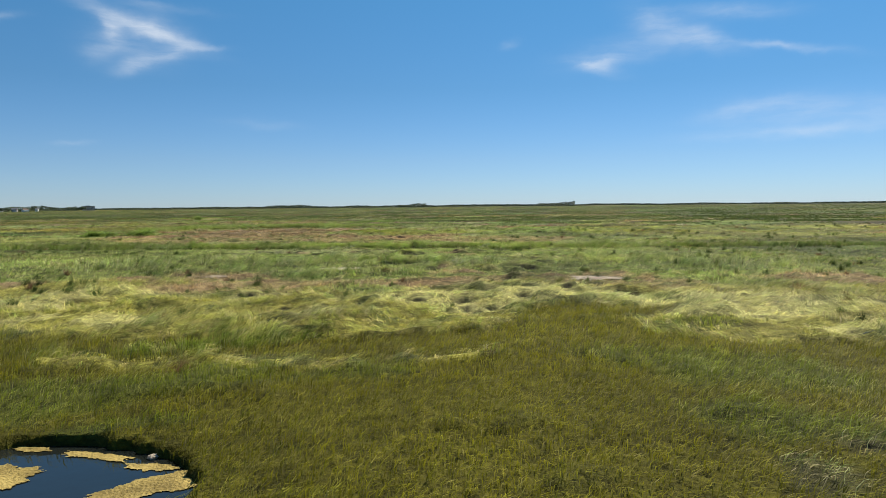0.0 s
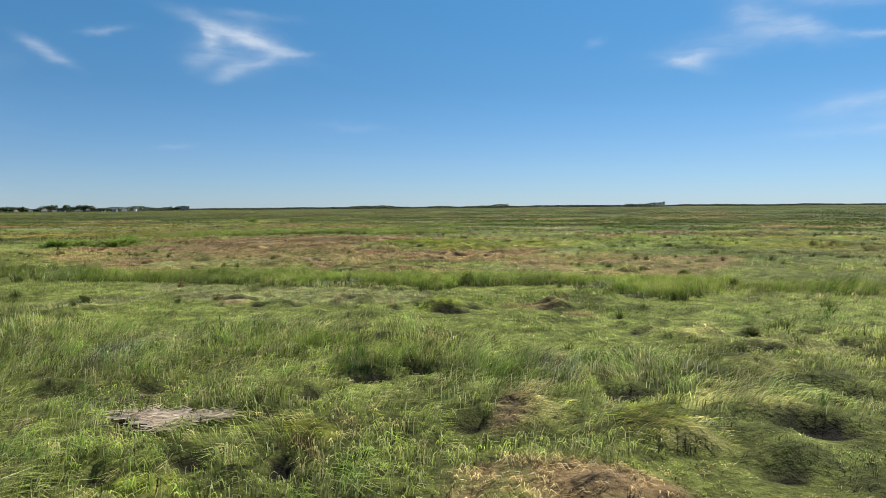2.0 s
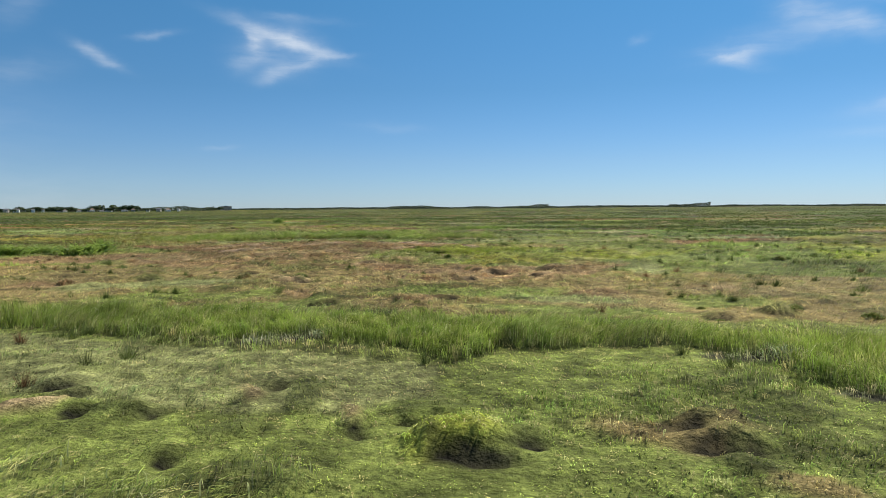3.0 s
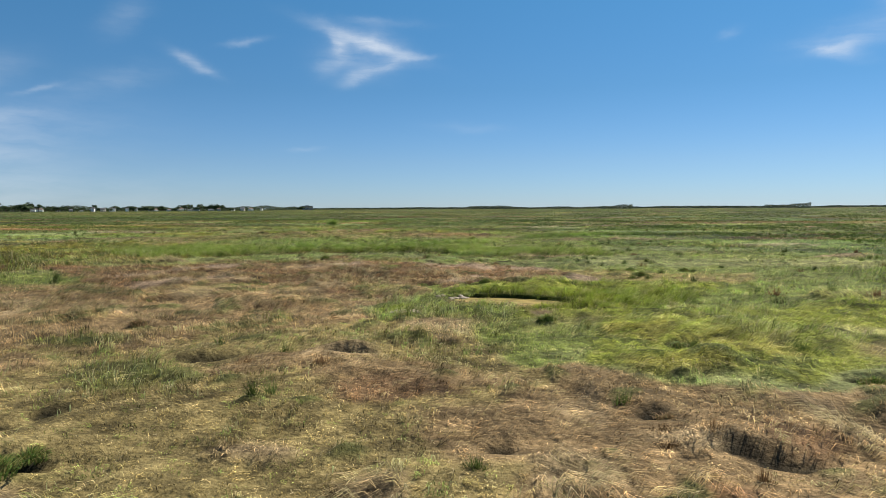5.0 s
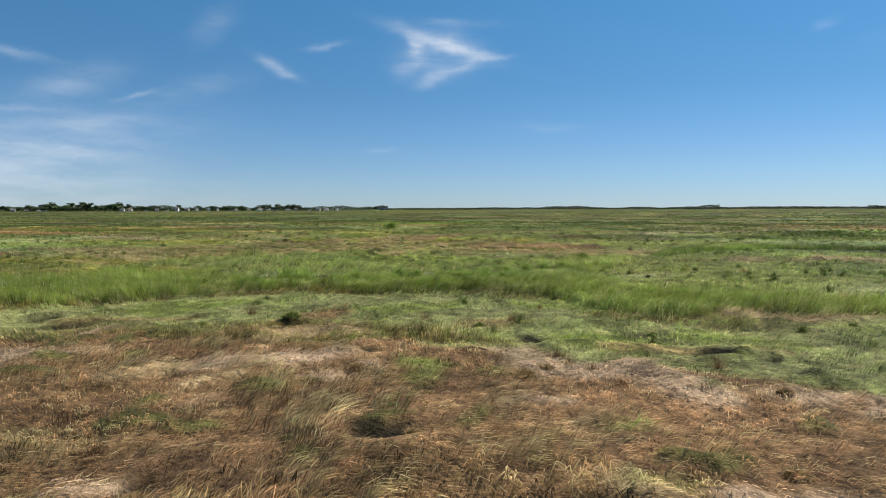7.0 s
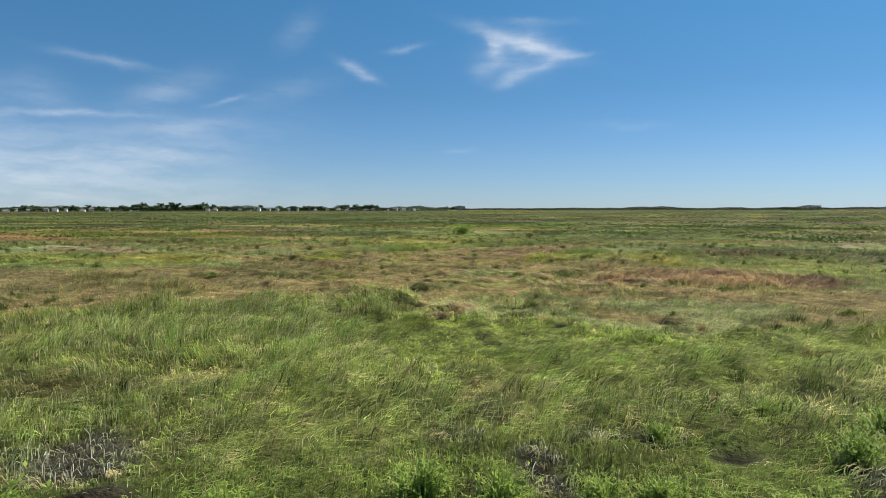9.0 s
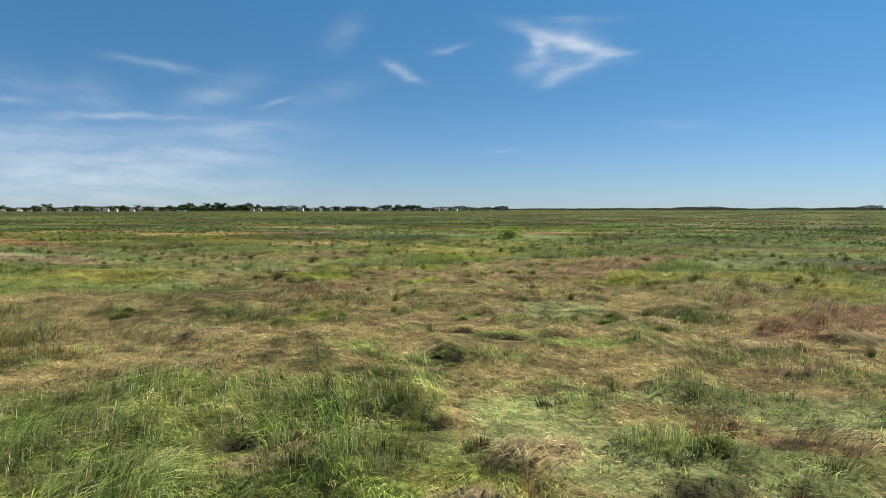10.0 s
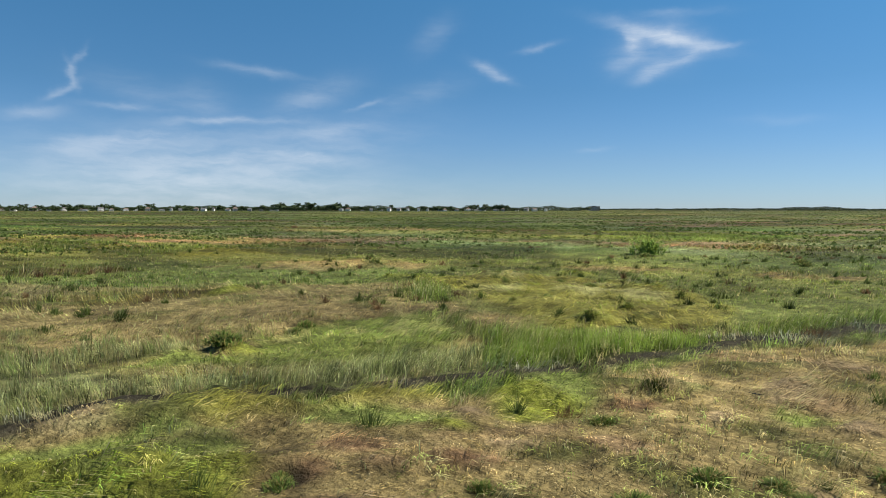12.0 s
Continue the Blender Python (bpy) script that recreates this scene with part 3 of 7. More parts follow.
patch("rough", [(-7.9, 36.8), (-23.3, 51.8), (-17.7, 52.2), (-11.7, 48.3), (-9.0, 48.5), (-7.7, 50.9), (-4.5, 52.9), (-2.0, 49.1), (0.5, 46.3), (2.5, 45.3), (5.9, 48.0), (10.8, 49.8), (13.7, 50.1), (7.9, 41.1), (6.5, 41.5), (4.9, 41.9), (2.8, 40.5), (1.7, 39.6), (-0.1, 40.0), (-1.1, 39.1), (-1.2, 37.6)])
patch("brown", [(-1.0, 37.6), (-0.9, 39.0), (-0.0, 39.6), (0.9, 39.8), (1.7, 39.2), (2.4, 38.7), (2.6, 38.0)])
patch("turf", [(-23.3, 51.8), (-33.6, 61.7), (-19.0, 62.6), (-6.4, 62.1), (4.5, 59.5), (9.0, 58.0), (18.1, 58.7), (14.0, 51.9), (6.7, 50.3), (2.7, 46.2), (0.5, 46.7), (-2.1, 49.6), (-4.6, 53.2), (-7.9, 51.4), (-9.3, 49.0), (-12.0, 48.7), (-18.2, 52.9)])
blob("turfgrey", -9.2, 59.7, 4.9, 2.0, 17)
blob("turfgrey", -18.7, 55.2, 3.0, 1.6, 36)
blob("turfgrey", -10.6, 48.0, 1.1, 1.0, 30)
blob("salthay", 5.7, 49.9, 1.9, 1.1, -15)
blob("salthay", 8.4, 48.5, 1.7, 1.3, -23)
blob("salthay", 6.0, 46.0, 0.8, 0.7, -19)
blob("pale", 0.2, 42.1, 0.6, 1.0, -0)
blob("pale", 4.7, 42.8, 1.2, 0.8, -18)
blob("pale", 5.8, 50.3, 1.0, 0.9, -15)
blob("pale", 3.1, 40.8, 0.6, 0.4, -14)
blob("pale", -2.8, 41.1, 0.2, 0.3, 14)
blob("lime", 2.8, 41.8, 0.9, 0.9, -11)
blob("lime", -5.3, 37.7, 0.6, 0.3, 33)
blob("lime", -3.4, 40.2, 0.9, 0.6, 18)
blob("band", -2.8, 45.8, 1.5, 1.3, 10)
blob("band", -6.2, 46.8, 1.9, 1.1, 20)
blob("band", 0.5, 44.9, 1.6, 0.8, -1)
blob("band", 4.7, 45.0, 0.8, 0.7, -16)
blob("dead", 1.4, 45.0, 0.7, 0.4, -4)
blob("dead", 4.9, 45.3, 0.8, 0.6, -16)
blob("dead", -11.0, 45.8, 0.9, 0.8, 34)
blob("dead", -0.2, 45.7, 0.9, 0.5, 1)
blob("mud", -6.6, 40.4, 1.2, 0.3, 32)
blob("mud", -8.3, 41.5, 0.7, 0.3, 35)
blob("straw", 1.4, 38.5, 0.3, 0.3, -7)
blob("straw", -0.1, 41.8, 0.3, 1.1, 1)
hollow(7.03, 49.94, 0.40, 0.50, -18)
hollow(9.17, 50.84, 0.31, 0.50, -23)
hollow(7.00, 47.83, 0.42, 0.50, -20)
hollow(6.01, 47.72, 0.33, 0.45, -17)
hollow(11.56, 52.03, 0.50, 0.30, -26)
hollow(9.66, 49.09, 0.44, 0.50, -25)
hollow(2.35, 43.58, 0.58, 0.27, -8)
hollow(1.08, 41.74, 0.24, 0.50, -4)
hollow(6.73, 43.80, 1.06, 0.39, -24)
hollow(5.35, 41.52, 0.64, 0.38, -23)
hollow(-3.49, 44.23, 0.54, 0.32, 14)
hollow(-2.31, 44.88, 0.39, 0.39, 9)
hollow(-0.71, 41.20, 0.29, 0.39, 4)
hollow(-10.52, 47.19, 0.30, 0.50, 31)
hollow(-11.63, 55.54, 0.58, 0.35, 24)
hollow(-17.33, 53.39, 0.33, 0.50, 36)
hollow(-16.76, 51.65, 0.52, 0.31, 37)
hollow(-2.57, 54.09, 1.17, 0.55, 6)
hollow(1.55, 55.12, 0.75, 0.45, -3)
hollow(3.75, 50.28, 0.49, 0.48, -10)
hollow(2.69, 46.42, 0.35, 0.50, -8)
hollow(-3.68, 38.43, 0.22, 0.48, 23)
hollow(-6.04, 37.96, 0.22, 0.41, 36)
hollow(4.26, 39.65, 0.38, 0.35, -21)
hollow(-8.05, 42.57, 0.30, 0.50, 32)
hollow(-4.30, 42.50, 0.29, 0.43, 19)
hollow(-10.00, 41.93, 0.30, 0.40, 39)
hollow(-5.03, 38.71, 0.20, 0.25, 29)
patch("turf", [(-9.5, 51.0), (-21.4, 61.6), (-15.2, 62.1), (-4.1, 60.3), (2.0, 63.8), (4.6, 60.3), (7.4, 59.1), (4.2, 53.4)])
patch("turfgrey", [(-20.7, 61.7), (-14.9, 61.7), (-9.3, 61.7), (-4.0, 59.8), (-3.5, 57.3), (-5.4, 55.5), (-9.0, 55.6), (-14.5, 56.0)])
blob("rough", -6.6, 52.3, 2.2, 0.8, 33)
blob("rough", -9.0, 52.3, 0.7, 0.7, 43)
blob("lime", -3.1, 54.7, 1.0, 0.9, 10)
blob("straw", -7.6, 56.7, 0.2, 0.6, 27)
blob("straw", -5.2, 55.6, 0.2, 0.7, 19)
blob("straw", -2.9, 55.8, 0.2, 0.3, 8)
blob("straw", 0.5, 55.7, 0.3, 0.2, -8)
blob("straw", -0.2, 55.4, 0.2, 0.2, -5)
blob("straw", 1.8, 56.1, 0.2, 0.2, -14)
blob("straw", -11.3, 55.1, 0.5, 0.5, 42)
blob("tan", 0.7, 55.6, 1.9, 0.8, -9)
blob("tan", 2.3, 53.8, 0.8, 0.4, -20)
hollow(-3.60, 55.74, 0.55, 0.20, 11)
hollow(-1.75, 54.63, 0.34, 0.16, 3)
hollow(-12.09, 56.16, 0.47, 0.41, 42)
hollow(-10.58, 55.01, 0.27, 0.25, 40)
hollow(-7.37, 57.33, 0.20, 0.24, 25)
hollow(-4.87, 54.90, 0.22, 0.18, 18)
hollow(1.06, 55.85, 0.30, 0.16, -11)
hollow(-7.51, 53.16, 0.20, 0.21, 34)
hollow(-9.36, 55.21, 0.22, 0.24, 36)
patch("tan", [(-25.3, 67.0), (-43.2, 82.5), (-29.8, 88.5), (-12.6, 86.5), (1.1, 85.0), (14.1, 84.0), (17.7, 82.1), (10.4, 68.7), (7.5, 68.2), (-0.1, 67.8), (-11.9, 68.6)])
blob("turf", -18.2, 71.2, 6.0, 2.5, 34)
blob("turf", -5.6, 74.8, 6.1, 2.1, 8)
blob("turf", 0.0, 70.0, 4.8, 1.4, -4)
blob("turf", -13.2, 69.0, 4.2, 1.3, 27)
blob("turf", 5.3, 72.7, 2.5, 1.7, -15)
blob("turfgrey", -22.4, 75.2, 5.7, 2.0, 36)
blob("turfgrey", -0.8, 73.0, 3.3, 1.2, -2)
blob("brown", -13.0, 73.1, 1.5, 1.6, 23)
blob("brown", -7.6, 71.7, 1.3, 1.0, 14)
blob("brown", -27.8, 74.4, 1.7, 1.6, 43)
blob("brown", 0.3, 74.8, 2.1, 1.0, -4)
blob("brown", 6.5, 77.5, 1.9, 1.6, -15)
blob("pale", 6.6, 69.6, 0.7, 0.6, -20)
hollow(-11.11, 69.84, 0.73, 0.44, 22)
hollow(-6.34, 72.14, 0.54, 0.32, 11)
hollow(-24.42, 77.74, 1.67, 0.70, 36)
hollow(-16.41, 79.68, 0.93, 0.56, 24)
hollow(-25.26, 74.08, 0.56, 0.34, 41)
hollow(4.22, 68.72, 0.52, 0.31, -15)
hollow(7.53, 71.12, 0.45, 0.50, -21)
patch("band", [(-27.5, 66.2), (-21.2, 66.6), (-16.3, 66.8), (-11.6, 66.6), (-7.2, 66.4), (-3.1, 66.2), (0.6, 65.7), (4.0, 65.4), (7.9, 64.7), (11.3, 64.8), (7.0, 57.6), (5.5, 59.0), (4.6, 60.1), (3.3, 62.7), (2.0, 63.7), (-1.2, 62.9), (-3.1, 62.5), (-4.0, 60.2), (-6.0, 62.0), (-8.8, 62.4), (-11.3, 62.0), (-15.4, 62.3), (-20.6, 63.4), (-24.1, 63.3)])
patch("rough", [(-15.3, 62.1), (-11.2, 61.9), (-7.7, 62.1), (-4.4, 60.3), (-5.8, 60.1), (-8.9, 60.8), (-12.5, 61.0)])
blob("dead", -10.0, 62.2, 1.9, 0.4, 25)
blob("dead", 3.8, 61.6, 1.3, 0.5, -16)
blob("dead", 5.1, 59.0, 0.6, 0.4, -23)
patch("tan", [(-15.4, 75.5), (-39.3, 91.8), (-24.8, 95.7), (-12.8, 92.3), (-10.0, 88.7), (-7.7, 83.1), (-7.1, 77.9)])
patch("brown", [(-10.5, 87.0), (-8.4, 89.2), (-4.6, 87.2), (0.3, 90.0), (3.0, 89.3), (-1.5, 79.5), (-7.1, 77.9), (-8.6, 80.7)])
blob("tan", -4.8, 79.8, 1.3, 0.9, -8)
blob("tan", -6.8, 78.7, 0.6, 0.5, 4)
blob("tan", -3.6, 80.3, 0.8, 0.7, -14)
blob("tan", -9.7, 87.2, 1.3, 1.0, 11)
patch("brown", [(-39.3, 91.8), (-35.9, 97.7), (-26.9, 98.7), (-19.1, 97.2), (-17.4, 92.4), (-20.6, 86.7), (-27.6, 83.8)])
blob("brown", -12.0, 86.6, 2.7, 1.3, 18)
blob("brown", -10.2, 83.1, 1.1, 1.8, 16)
blob("brown", -22.7, 83.6, 1.6, 1.3, 49)
blob("brown", -15.0, 87.4, 2.6, 1.1, 26)
blob("olive2", -19.0, 84.7, 1.6, 1.6, 40)
blob("olive2", -15.1, 78.2, 0.6, 0.7, 45)
blob("olive2", -23.2, 87.1, 1.9, 1.2, 44)
blob("tan", -13.4, 82.7, 1.4, 1.7, 28)
blob("tan", -10.2, 77.5, 0.6, 0.3, 26)
blob("tan", -5.3, 79.0, 0.6, 0.3, -6)
blob("tan", -19.6, 89.2, 1.6, 1.2, 34)
blob("tan", -15.9, 94.5, 2.3, 1.9, 21)
blob("tan", -6.2, 78.7, 0.6, 0.3, -0)
blob("straw", -12.9, 81.5, 0.8, 0.4, 29)
blob("straw", -10.9, 80.1, 0.6, 0.9, 24)
blob("straw", -16.6, 78.5, 1.1, 1.6, 49)
blob("straw", -6.6, 79.7, 0.3, 0.8, 2)
blob("straw", -3.5, 85.9, 0.7, 1.5, -10)
blob("straw", -8.2, 85.0, 0.8, 0.5, 7)
blob("straw", -13.3, 92.4, 1.2, 2.5, 17)
blob("straw", -14.7, 88.4, 1.1, 1.0, 24)
blob("straw", -8.2, 81.9, 0.7, 1.3, 9)
blob("straw", -2.2, 82.9, 0.5, 1.0, -16)
blob("straw", -6.0, 84.1, 0.7, 0.5, -1)
blob("straw", -32.0, 91.9, 2.0, 1.7, 49)
blob("straw", -23.0, 94.3, 1.5, 1.5, 34)
blob("straw", -27.2, 91.3, 1.4, 1.1, 44)
blob("straw", -7.9, 85.9, 0.3, 1.8, 6)
blob("straw", -12.4, 77.3, 0.5, 0.4, 38)
blob("redbrown", -4.8, 85.0, 0.9, 0.9, -5)
blob("redbrown", -12.3, 85.1, 1.8, 0.8, 21)
blob("redbrown", -8.7, 79.6, 0.7, 1.0, 14)
blob("redbrown", -5.7, 82.2, 0.8, 0.5, -2)
blob("redbrown", -11.2, 78.8, 0.4, 0.4, 28)
blob("redbrown", -28.1, 97.1, 3.5, 1.5, 38)
patch("lime", [(-8.4, 89.2), (-9.0, 93.3), (-8.3, 97.2), (-4.6, 99.1), (-0.1, 102.3), (5.2, 105.8), (11.8, 108.8), (6.8, 97.6), (2.1, 95.7), (-1.0, 91.2), (-3.7, 88.9), (-5.9, 88.9)])
blob("hay", -6.2, 89.8, 1.5, 1.1, 0)
blob("hay", -4.0, 93.0, 1.9, 1.6, -5)
blob("hay", -7.2, 93.9, 1.2, 1.3, 2)
blob("pale", 2.1, 104.6, 2.9, 1.5, -13)
blob("pale", 3.7, 101.4, 1.4, 1.6, -17)
blob("pale", 0.6, 96.0, 1.2, 1.1, -14)
blob("tan", 0.0, 92.5, 1.7, 1.3, -15)
blob("tan", -1.9, 95.3, 1.0, 0.8, -9)
hollow(-23.40, 90.11, 0.52, 0.31, 40)
hollow(-18.08, 86.97, 0.78, 0.47, 34)
hollow(-5.10, 83.69, 0.75, 0.43, -5)
hollow(-6.75, 85.41, 0.32, 0.50, 2)
hollow(-2.05, 89.33, 0.53, 0.32, -12)
hollow(-2.10, 86.18, 0.44, 0.46, -14)
hollow(-2.91, 81.72, 0.42, 0.31, -15)
hollow(-30.94, 90.35, 0.43, 0.50, 50)
hollow(-18.42, 81.04, 0.31, 0.33, 46)
hollow(-18.13, 81.91, 0.38, 0.36, 43)
hollow(-20.61, 81.49, 0.61, 0.33, 50)
hollow(-6.07, 92.34, 0.46, 0.50, -0)
hollow(-6.21, 79.86, 0.21, 0.19, -0)
hollow(-15.39, 77.85, 0.38, 0.18, 47)
hollow(-14.68, 88.38, 0.72, 0.29, 24)
hollow(-9.43, 82.66, 0.29, 0.21, 14)
hollow(-7.20, 80.21, 0.22, 0.16, 5)
hollow(-1.89, 85.25, 0.36, 0.26, -15)
patch("brown", [(-33.7, 98.8), (-17.8, 103.2), (-16.7, 100.9), (-18.0, 98.0), (-17.5, 95.1), (-16.5, 93.0), (-21.0, 91.3)])
blob("straw", -26.9, 97.5, 1.3, 1.3, 53)
blob("straw", -23.3, 98.8, 1.7, 0.8, 42)
blob("straw", -22.8, 95.4, 1.1, 0.5, 50)
blob("straw", -20.3, 94.0, 0.9, 0.6, 47)
blob("straw", -18.2, 94.0, 0.5, 0.6, 39)
blob("straw", -19.9, 96.1, 0.7, 0.6, 39)
blob("straw", -21.4, 100.1, 1.2, 0.6, 35)
blob("straw", -20.1, 92.4, 0.6, 0.5, 53)
blob("straw", -21.8, 96.7, 0.7, 0.5, 44)
blob("straw", -23.1, 94.6, 0.8, 0.4, 53)
blob("redbrown", -20.6, 94.5, 0.6, 0.4, 46)
blob("redbrown", -16.7, 93.9, 0.5, 0.4, 33)
blob("redbrown", -17.8, 99.5, 1.2, 0.7, 25)
blob("redbrown", -24.7, 96.1, 0.9, 0.5, 52)
blob("redbrown", -24.4, 102.2, 2.6, 0.9, 38)
blob("tan", -19.1, 98.1, 1.1, 0.7, 32)
blob("tan", -19.4, 100.8, 1.5, 0.8, 28)
blob("tan", -18.5, 95.6, 0.4, 0.8, 36)
blob("olivebrown", -19.4, 92.5, 1.0, 0.3, 50)
blob("olivebrown", -23.8, 95.1, 0.5, 0.4, 53)
patch("rough", [(-18.0, 96.3), (-17.3, 98.3), (-16.6, 99.9), (-15.4, 99.5), (-14.8, 98.3), (-13.7, 98.2), (-12.6, 97.8), (-11.6, 97.1), (-11.3, 95.0), (-16.1, 93.1), (-17.3, 94.6)])
blob("turfgrey", -15.7, 96.3, 0.6, 0.4, 22)
blob("turfgrey", -17.7, 96.6, 0.6, 0.5, 30)
blob("olive2", -14.3, 94.6, 2.0, 0.5, 17)
patch("lime", [(-11.6, 96.8), (-10.0, 97.4), (-6.5, 98.8), (-7.5, 96.4), (-11.4, 94.9)])
patch("lime", [(-16.1, 102.0), (-15.7, 103.4), (-14.9, 104.9), (-11.0, 107.0), (-6.1, 108.3), (-2.7, 109.1), (-4.3, 104.8), (-9.1, 104.2), (-11.8, 104.4), (-14.4, 102.3)])
patch("lush", [(-15.0, 100.5), (-14.7, 102.0), (-13.2, 103.9), (-10.4, 104.0), (-7.1, 103.9), (-4.4, 104.5), (-6.5, 98.8), (-8.4, 98.3), (-9.9, 97.5), (-11.0, 97.2), (-11.6, 97.2), (-11.8, 97.9), (-10.2, 99.4), (-9.5, 100.6), (-11.7, 100.3), (-14.1, 100.4)])
blob("straw", -10.9, 96.1, 0.5, 0.7, -4)
blob("straw", -15.5, 96.4, 0.4, 0.5, 21)
blob("straw", -11.8, 97.7, 0.4, 0.2, 2)
blob("lush", -16.5, 96.1, 0.6, 0.6, 26)
blob("lush", -13.5, 97.3, 1.1, 0.7, 10)
blob("lush", -10.8, 97.6, 0.7, 0.5, -4)
blob("lush", -14.9, 96.9, 0.6, 0.6, 17)
patch("redbrown", [(-47.7, 107.0), (-36.5, 112.2), (-25.5, 116.1), (-16.8, 115.6), (-12.0, 114.5), (-11.0, 110.1), (-11.8, 107.6), (-15.0, 105.5), (-18.1, 104.0), (-21.4, 103.2), (-27.0, 102.2), (-33.7, 98.8)])
patch("tan", [(-12.0, 114.9), (-7.8, 114.7), (-4.8, 113.6), (-0.4, 115.2), (-2.6, 109.4), (-6.0, 108.5), (-11.0, 107.0)])
blob("brown", -29.5, 106.3, 4.4, 2.1, 41)
blob("brown", -29.1, 101.9, 2.8, 1.1, 48)
blob("brown", -19.8, 105.9, 1.9, 1.0, 22)
blob("brown", -13.7, 109.2, 2.0, 0.9, 5)
blob("thatch", -32.1, 101.4, 1.7, 1.5, 53)
blob("thatch", -30.7, 103.1, 1.6, 1.0, 48)
blob("thatch", -10.6, 109.2, 1.3, 1.0, -2)
blob("thatch", -16.8, 105.2, 1.0, 0.5, 15)
blob("thatch", -15.6, 108.9, 1.2, 0.6, 10)
blob("thatch", -27.8, 112.2, 2.1, 0.8, 32)
blob("thatch", -36.2, 104.6, 2.3, 1.1, 53)
patch("tan", [(-19.6, 99.8), (-20.8, 101.5), (-21.3, 103.6), (-21.1, 105.0), (-19.2, 104.4), (-18.7, 102.3), (-17.5, 100.4), (-19.4, 99.6)])
blob("straw", -22.5, 102.3, 1.1, 1.5, 41)
blob("straw", -24.7, 102.3, 0.9, 0.5, 48)
blob("straw", -22.8, 98.8, 0.6, 0.3, 55)
blob("straw", -28.2, 102.7, 1.0, 0.6, 55)
blob("straw", -17.8, 108.5, 0.8, 0.6, 13)
blob("straw", -13.6, 106.9, 0.7, 0.4, -2)
blob("redbrown", -16.9, 111.0, 2.6, 1.6, 9)
blob("redbrown", -23.7, 107.0, 2.6, 1.6, 34)
blob("redbrown", -14.4, 110.6, 1.7, 1.6, 1)
blob("redbrown", -22.9, 110.4, 1.7, 1.2, 27)
blob("redbrown", -29.4, 107.8, 2.1, 1.1, 45)
blob("redbrown", -16.6, 104.1, 0.6, 0.8, 13)
blob("redbrown", -20.7, 100.5, 1.0, 0.7, 40)
blob("thatch", -16.4, 106.7, 1.9, 0.5, 9)
blob("thatch", -17.2, 105.1, 0.7, 0.4, 14)
blob("thatch", -10.7, 109.7, 0.9, 0.7, -11)
blob("thatch", -35.4, 108.7, 3.2, 1.6, 53)
blob("thatch", -21.8, 115.5, 0.8, 0.9, 19)
blob("thatch", -14.2, 114.5, 2.3, 0.5, 0)
blob("thatch", -33.9, 111.2, 1.9, 0.9, 47)
blob("thatch", -24.7, 105.5, 0.7, 0.4, 40)
blob("tan", -17.5, 109.0, 0.9, 0.5, 12)
blob("tan", -11.0, 112.6, 1.5, 1.1, -9)
hollow(-26.17, 114.69, 0.39, 0.50, 29)
hollow(-22.69, 101.36, 0.20, 0.38, 45)
hollow(-15.25, 105.28, 0.30, 0.42, 5)
hollow(-18.09, 104.39, 0.26, 0.35, 19)
hollow(-24.50, 105.91, 0.20, 0.50, 38)
hollow(-11.36, 110.30, 0.53, 0.31, -9)
hollow(-39.43, 114.85, 0.63, 0.38, 49)
hollow(-33.20, 106.25, 0.87, 0.41, 55)
hollow(-22.47, 109.43, 0.65, 0.39, 27)
hollow(-15.37, 104.07, 0.29, 0.17, 6)
hollow(-27.81, 103.93, 0.41, 0.31, 51)
hollow(-20.38, 105.79, 0.31, 0.29, 26)
patch("turfgrey", [(-43.6, 115.1), (-38.8, 121.1), (-35.7, 124.2), (-28.0, 127.5), (-24.2, 126.7), (-21.4, 122.7), (-18.1, 122.3), (-14.6, 121.7), (-11.5, 123.1), (-13.0, 118.2), (-15.2, 118.1), (-18.1, 117.3), (-20.3, 116.3), (-22.7, 117.8), (-25.6, 119.1), (-31.2, 118.5), (-35.0, 115.4), (-39.3, 112.9)])
blob("turf", -37.2, 119.6, 4.2, 1.7, 47)
blob("turf", -24.0, 114.2, 0.8, 0.8, 26)
blob("turf", -20.1, 119.0, 2.1, 1.1, 7)
blob("turf", -16.5, 120.9, 2.2, 1.1, -4)
blob("turf", -23.9, 125.5, 2.1, 1.3, 14)
blob("turf", -29.5, 122.9, 2.5, 1.3, 29)
blob("tan", -18.7, 118.4, 2.0, 0.7, 2)
blob("tan", -24.4, 120.6, 1.7, 0.9, 19)
blob("tan", -37.0, 116.0, 2.7, 0.9, 54)
blob("tan", -15.7, 119.4, 1.0, 0.7, -7)
patch("redbrown", [(-21.3, 109.7), (-21.7, 111.6), (-21.1, 112.6), (-20.5, 114.3), (-19.6, 115.2), (-18.1, 114.4), (-15.8, 114.3), (-14.3, 115.0), (-15.0, 112.5)])
patch("redbrown", [(-29.9, 108.0), (-26.6, 109.8), (-24.7, 110.3), (-23.3, 110.2), (-22.7, 109.0), (-27.6, 106.8)])
blob("redbrown", -34.3, 112.4, 1.3, 1.7, 57)
blob("redbrown", -30.7, 119.9, 1.1, 1.3, 35)
blob("redbrown", -31.4, 115.8, 1.3, 0.8, 44)
blob("redbrown", -25.8, 116.1, 0.8, 0.6, 29)
blob("redbrown", -22.5, 112.0, 0.4, 1.1, 24)
blob("redbrown", -19.8, 112.9, 0.6, 1.1, 9)
blob("straw", -29.2, 116.8, 1.4, 0.9, 37)
blob("straw", -29.8, 115.0, 0.9, 0.5, 42)
blob("straw", -29.9, 110.7, 1.4, 0.6, 54)
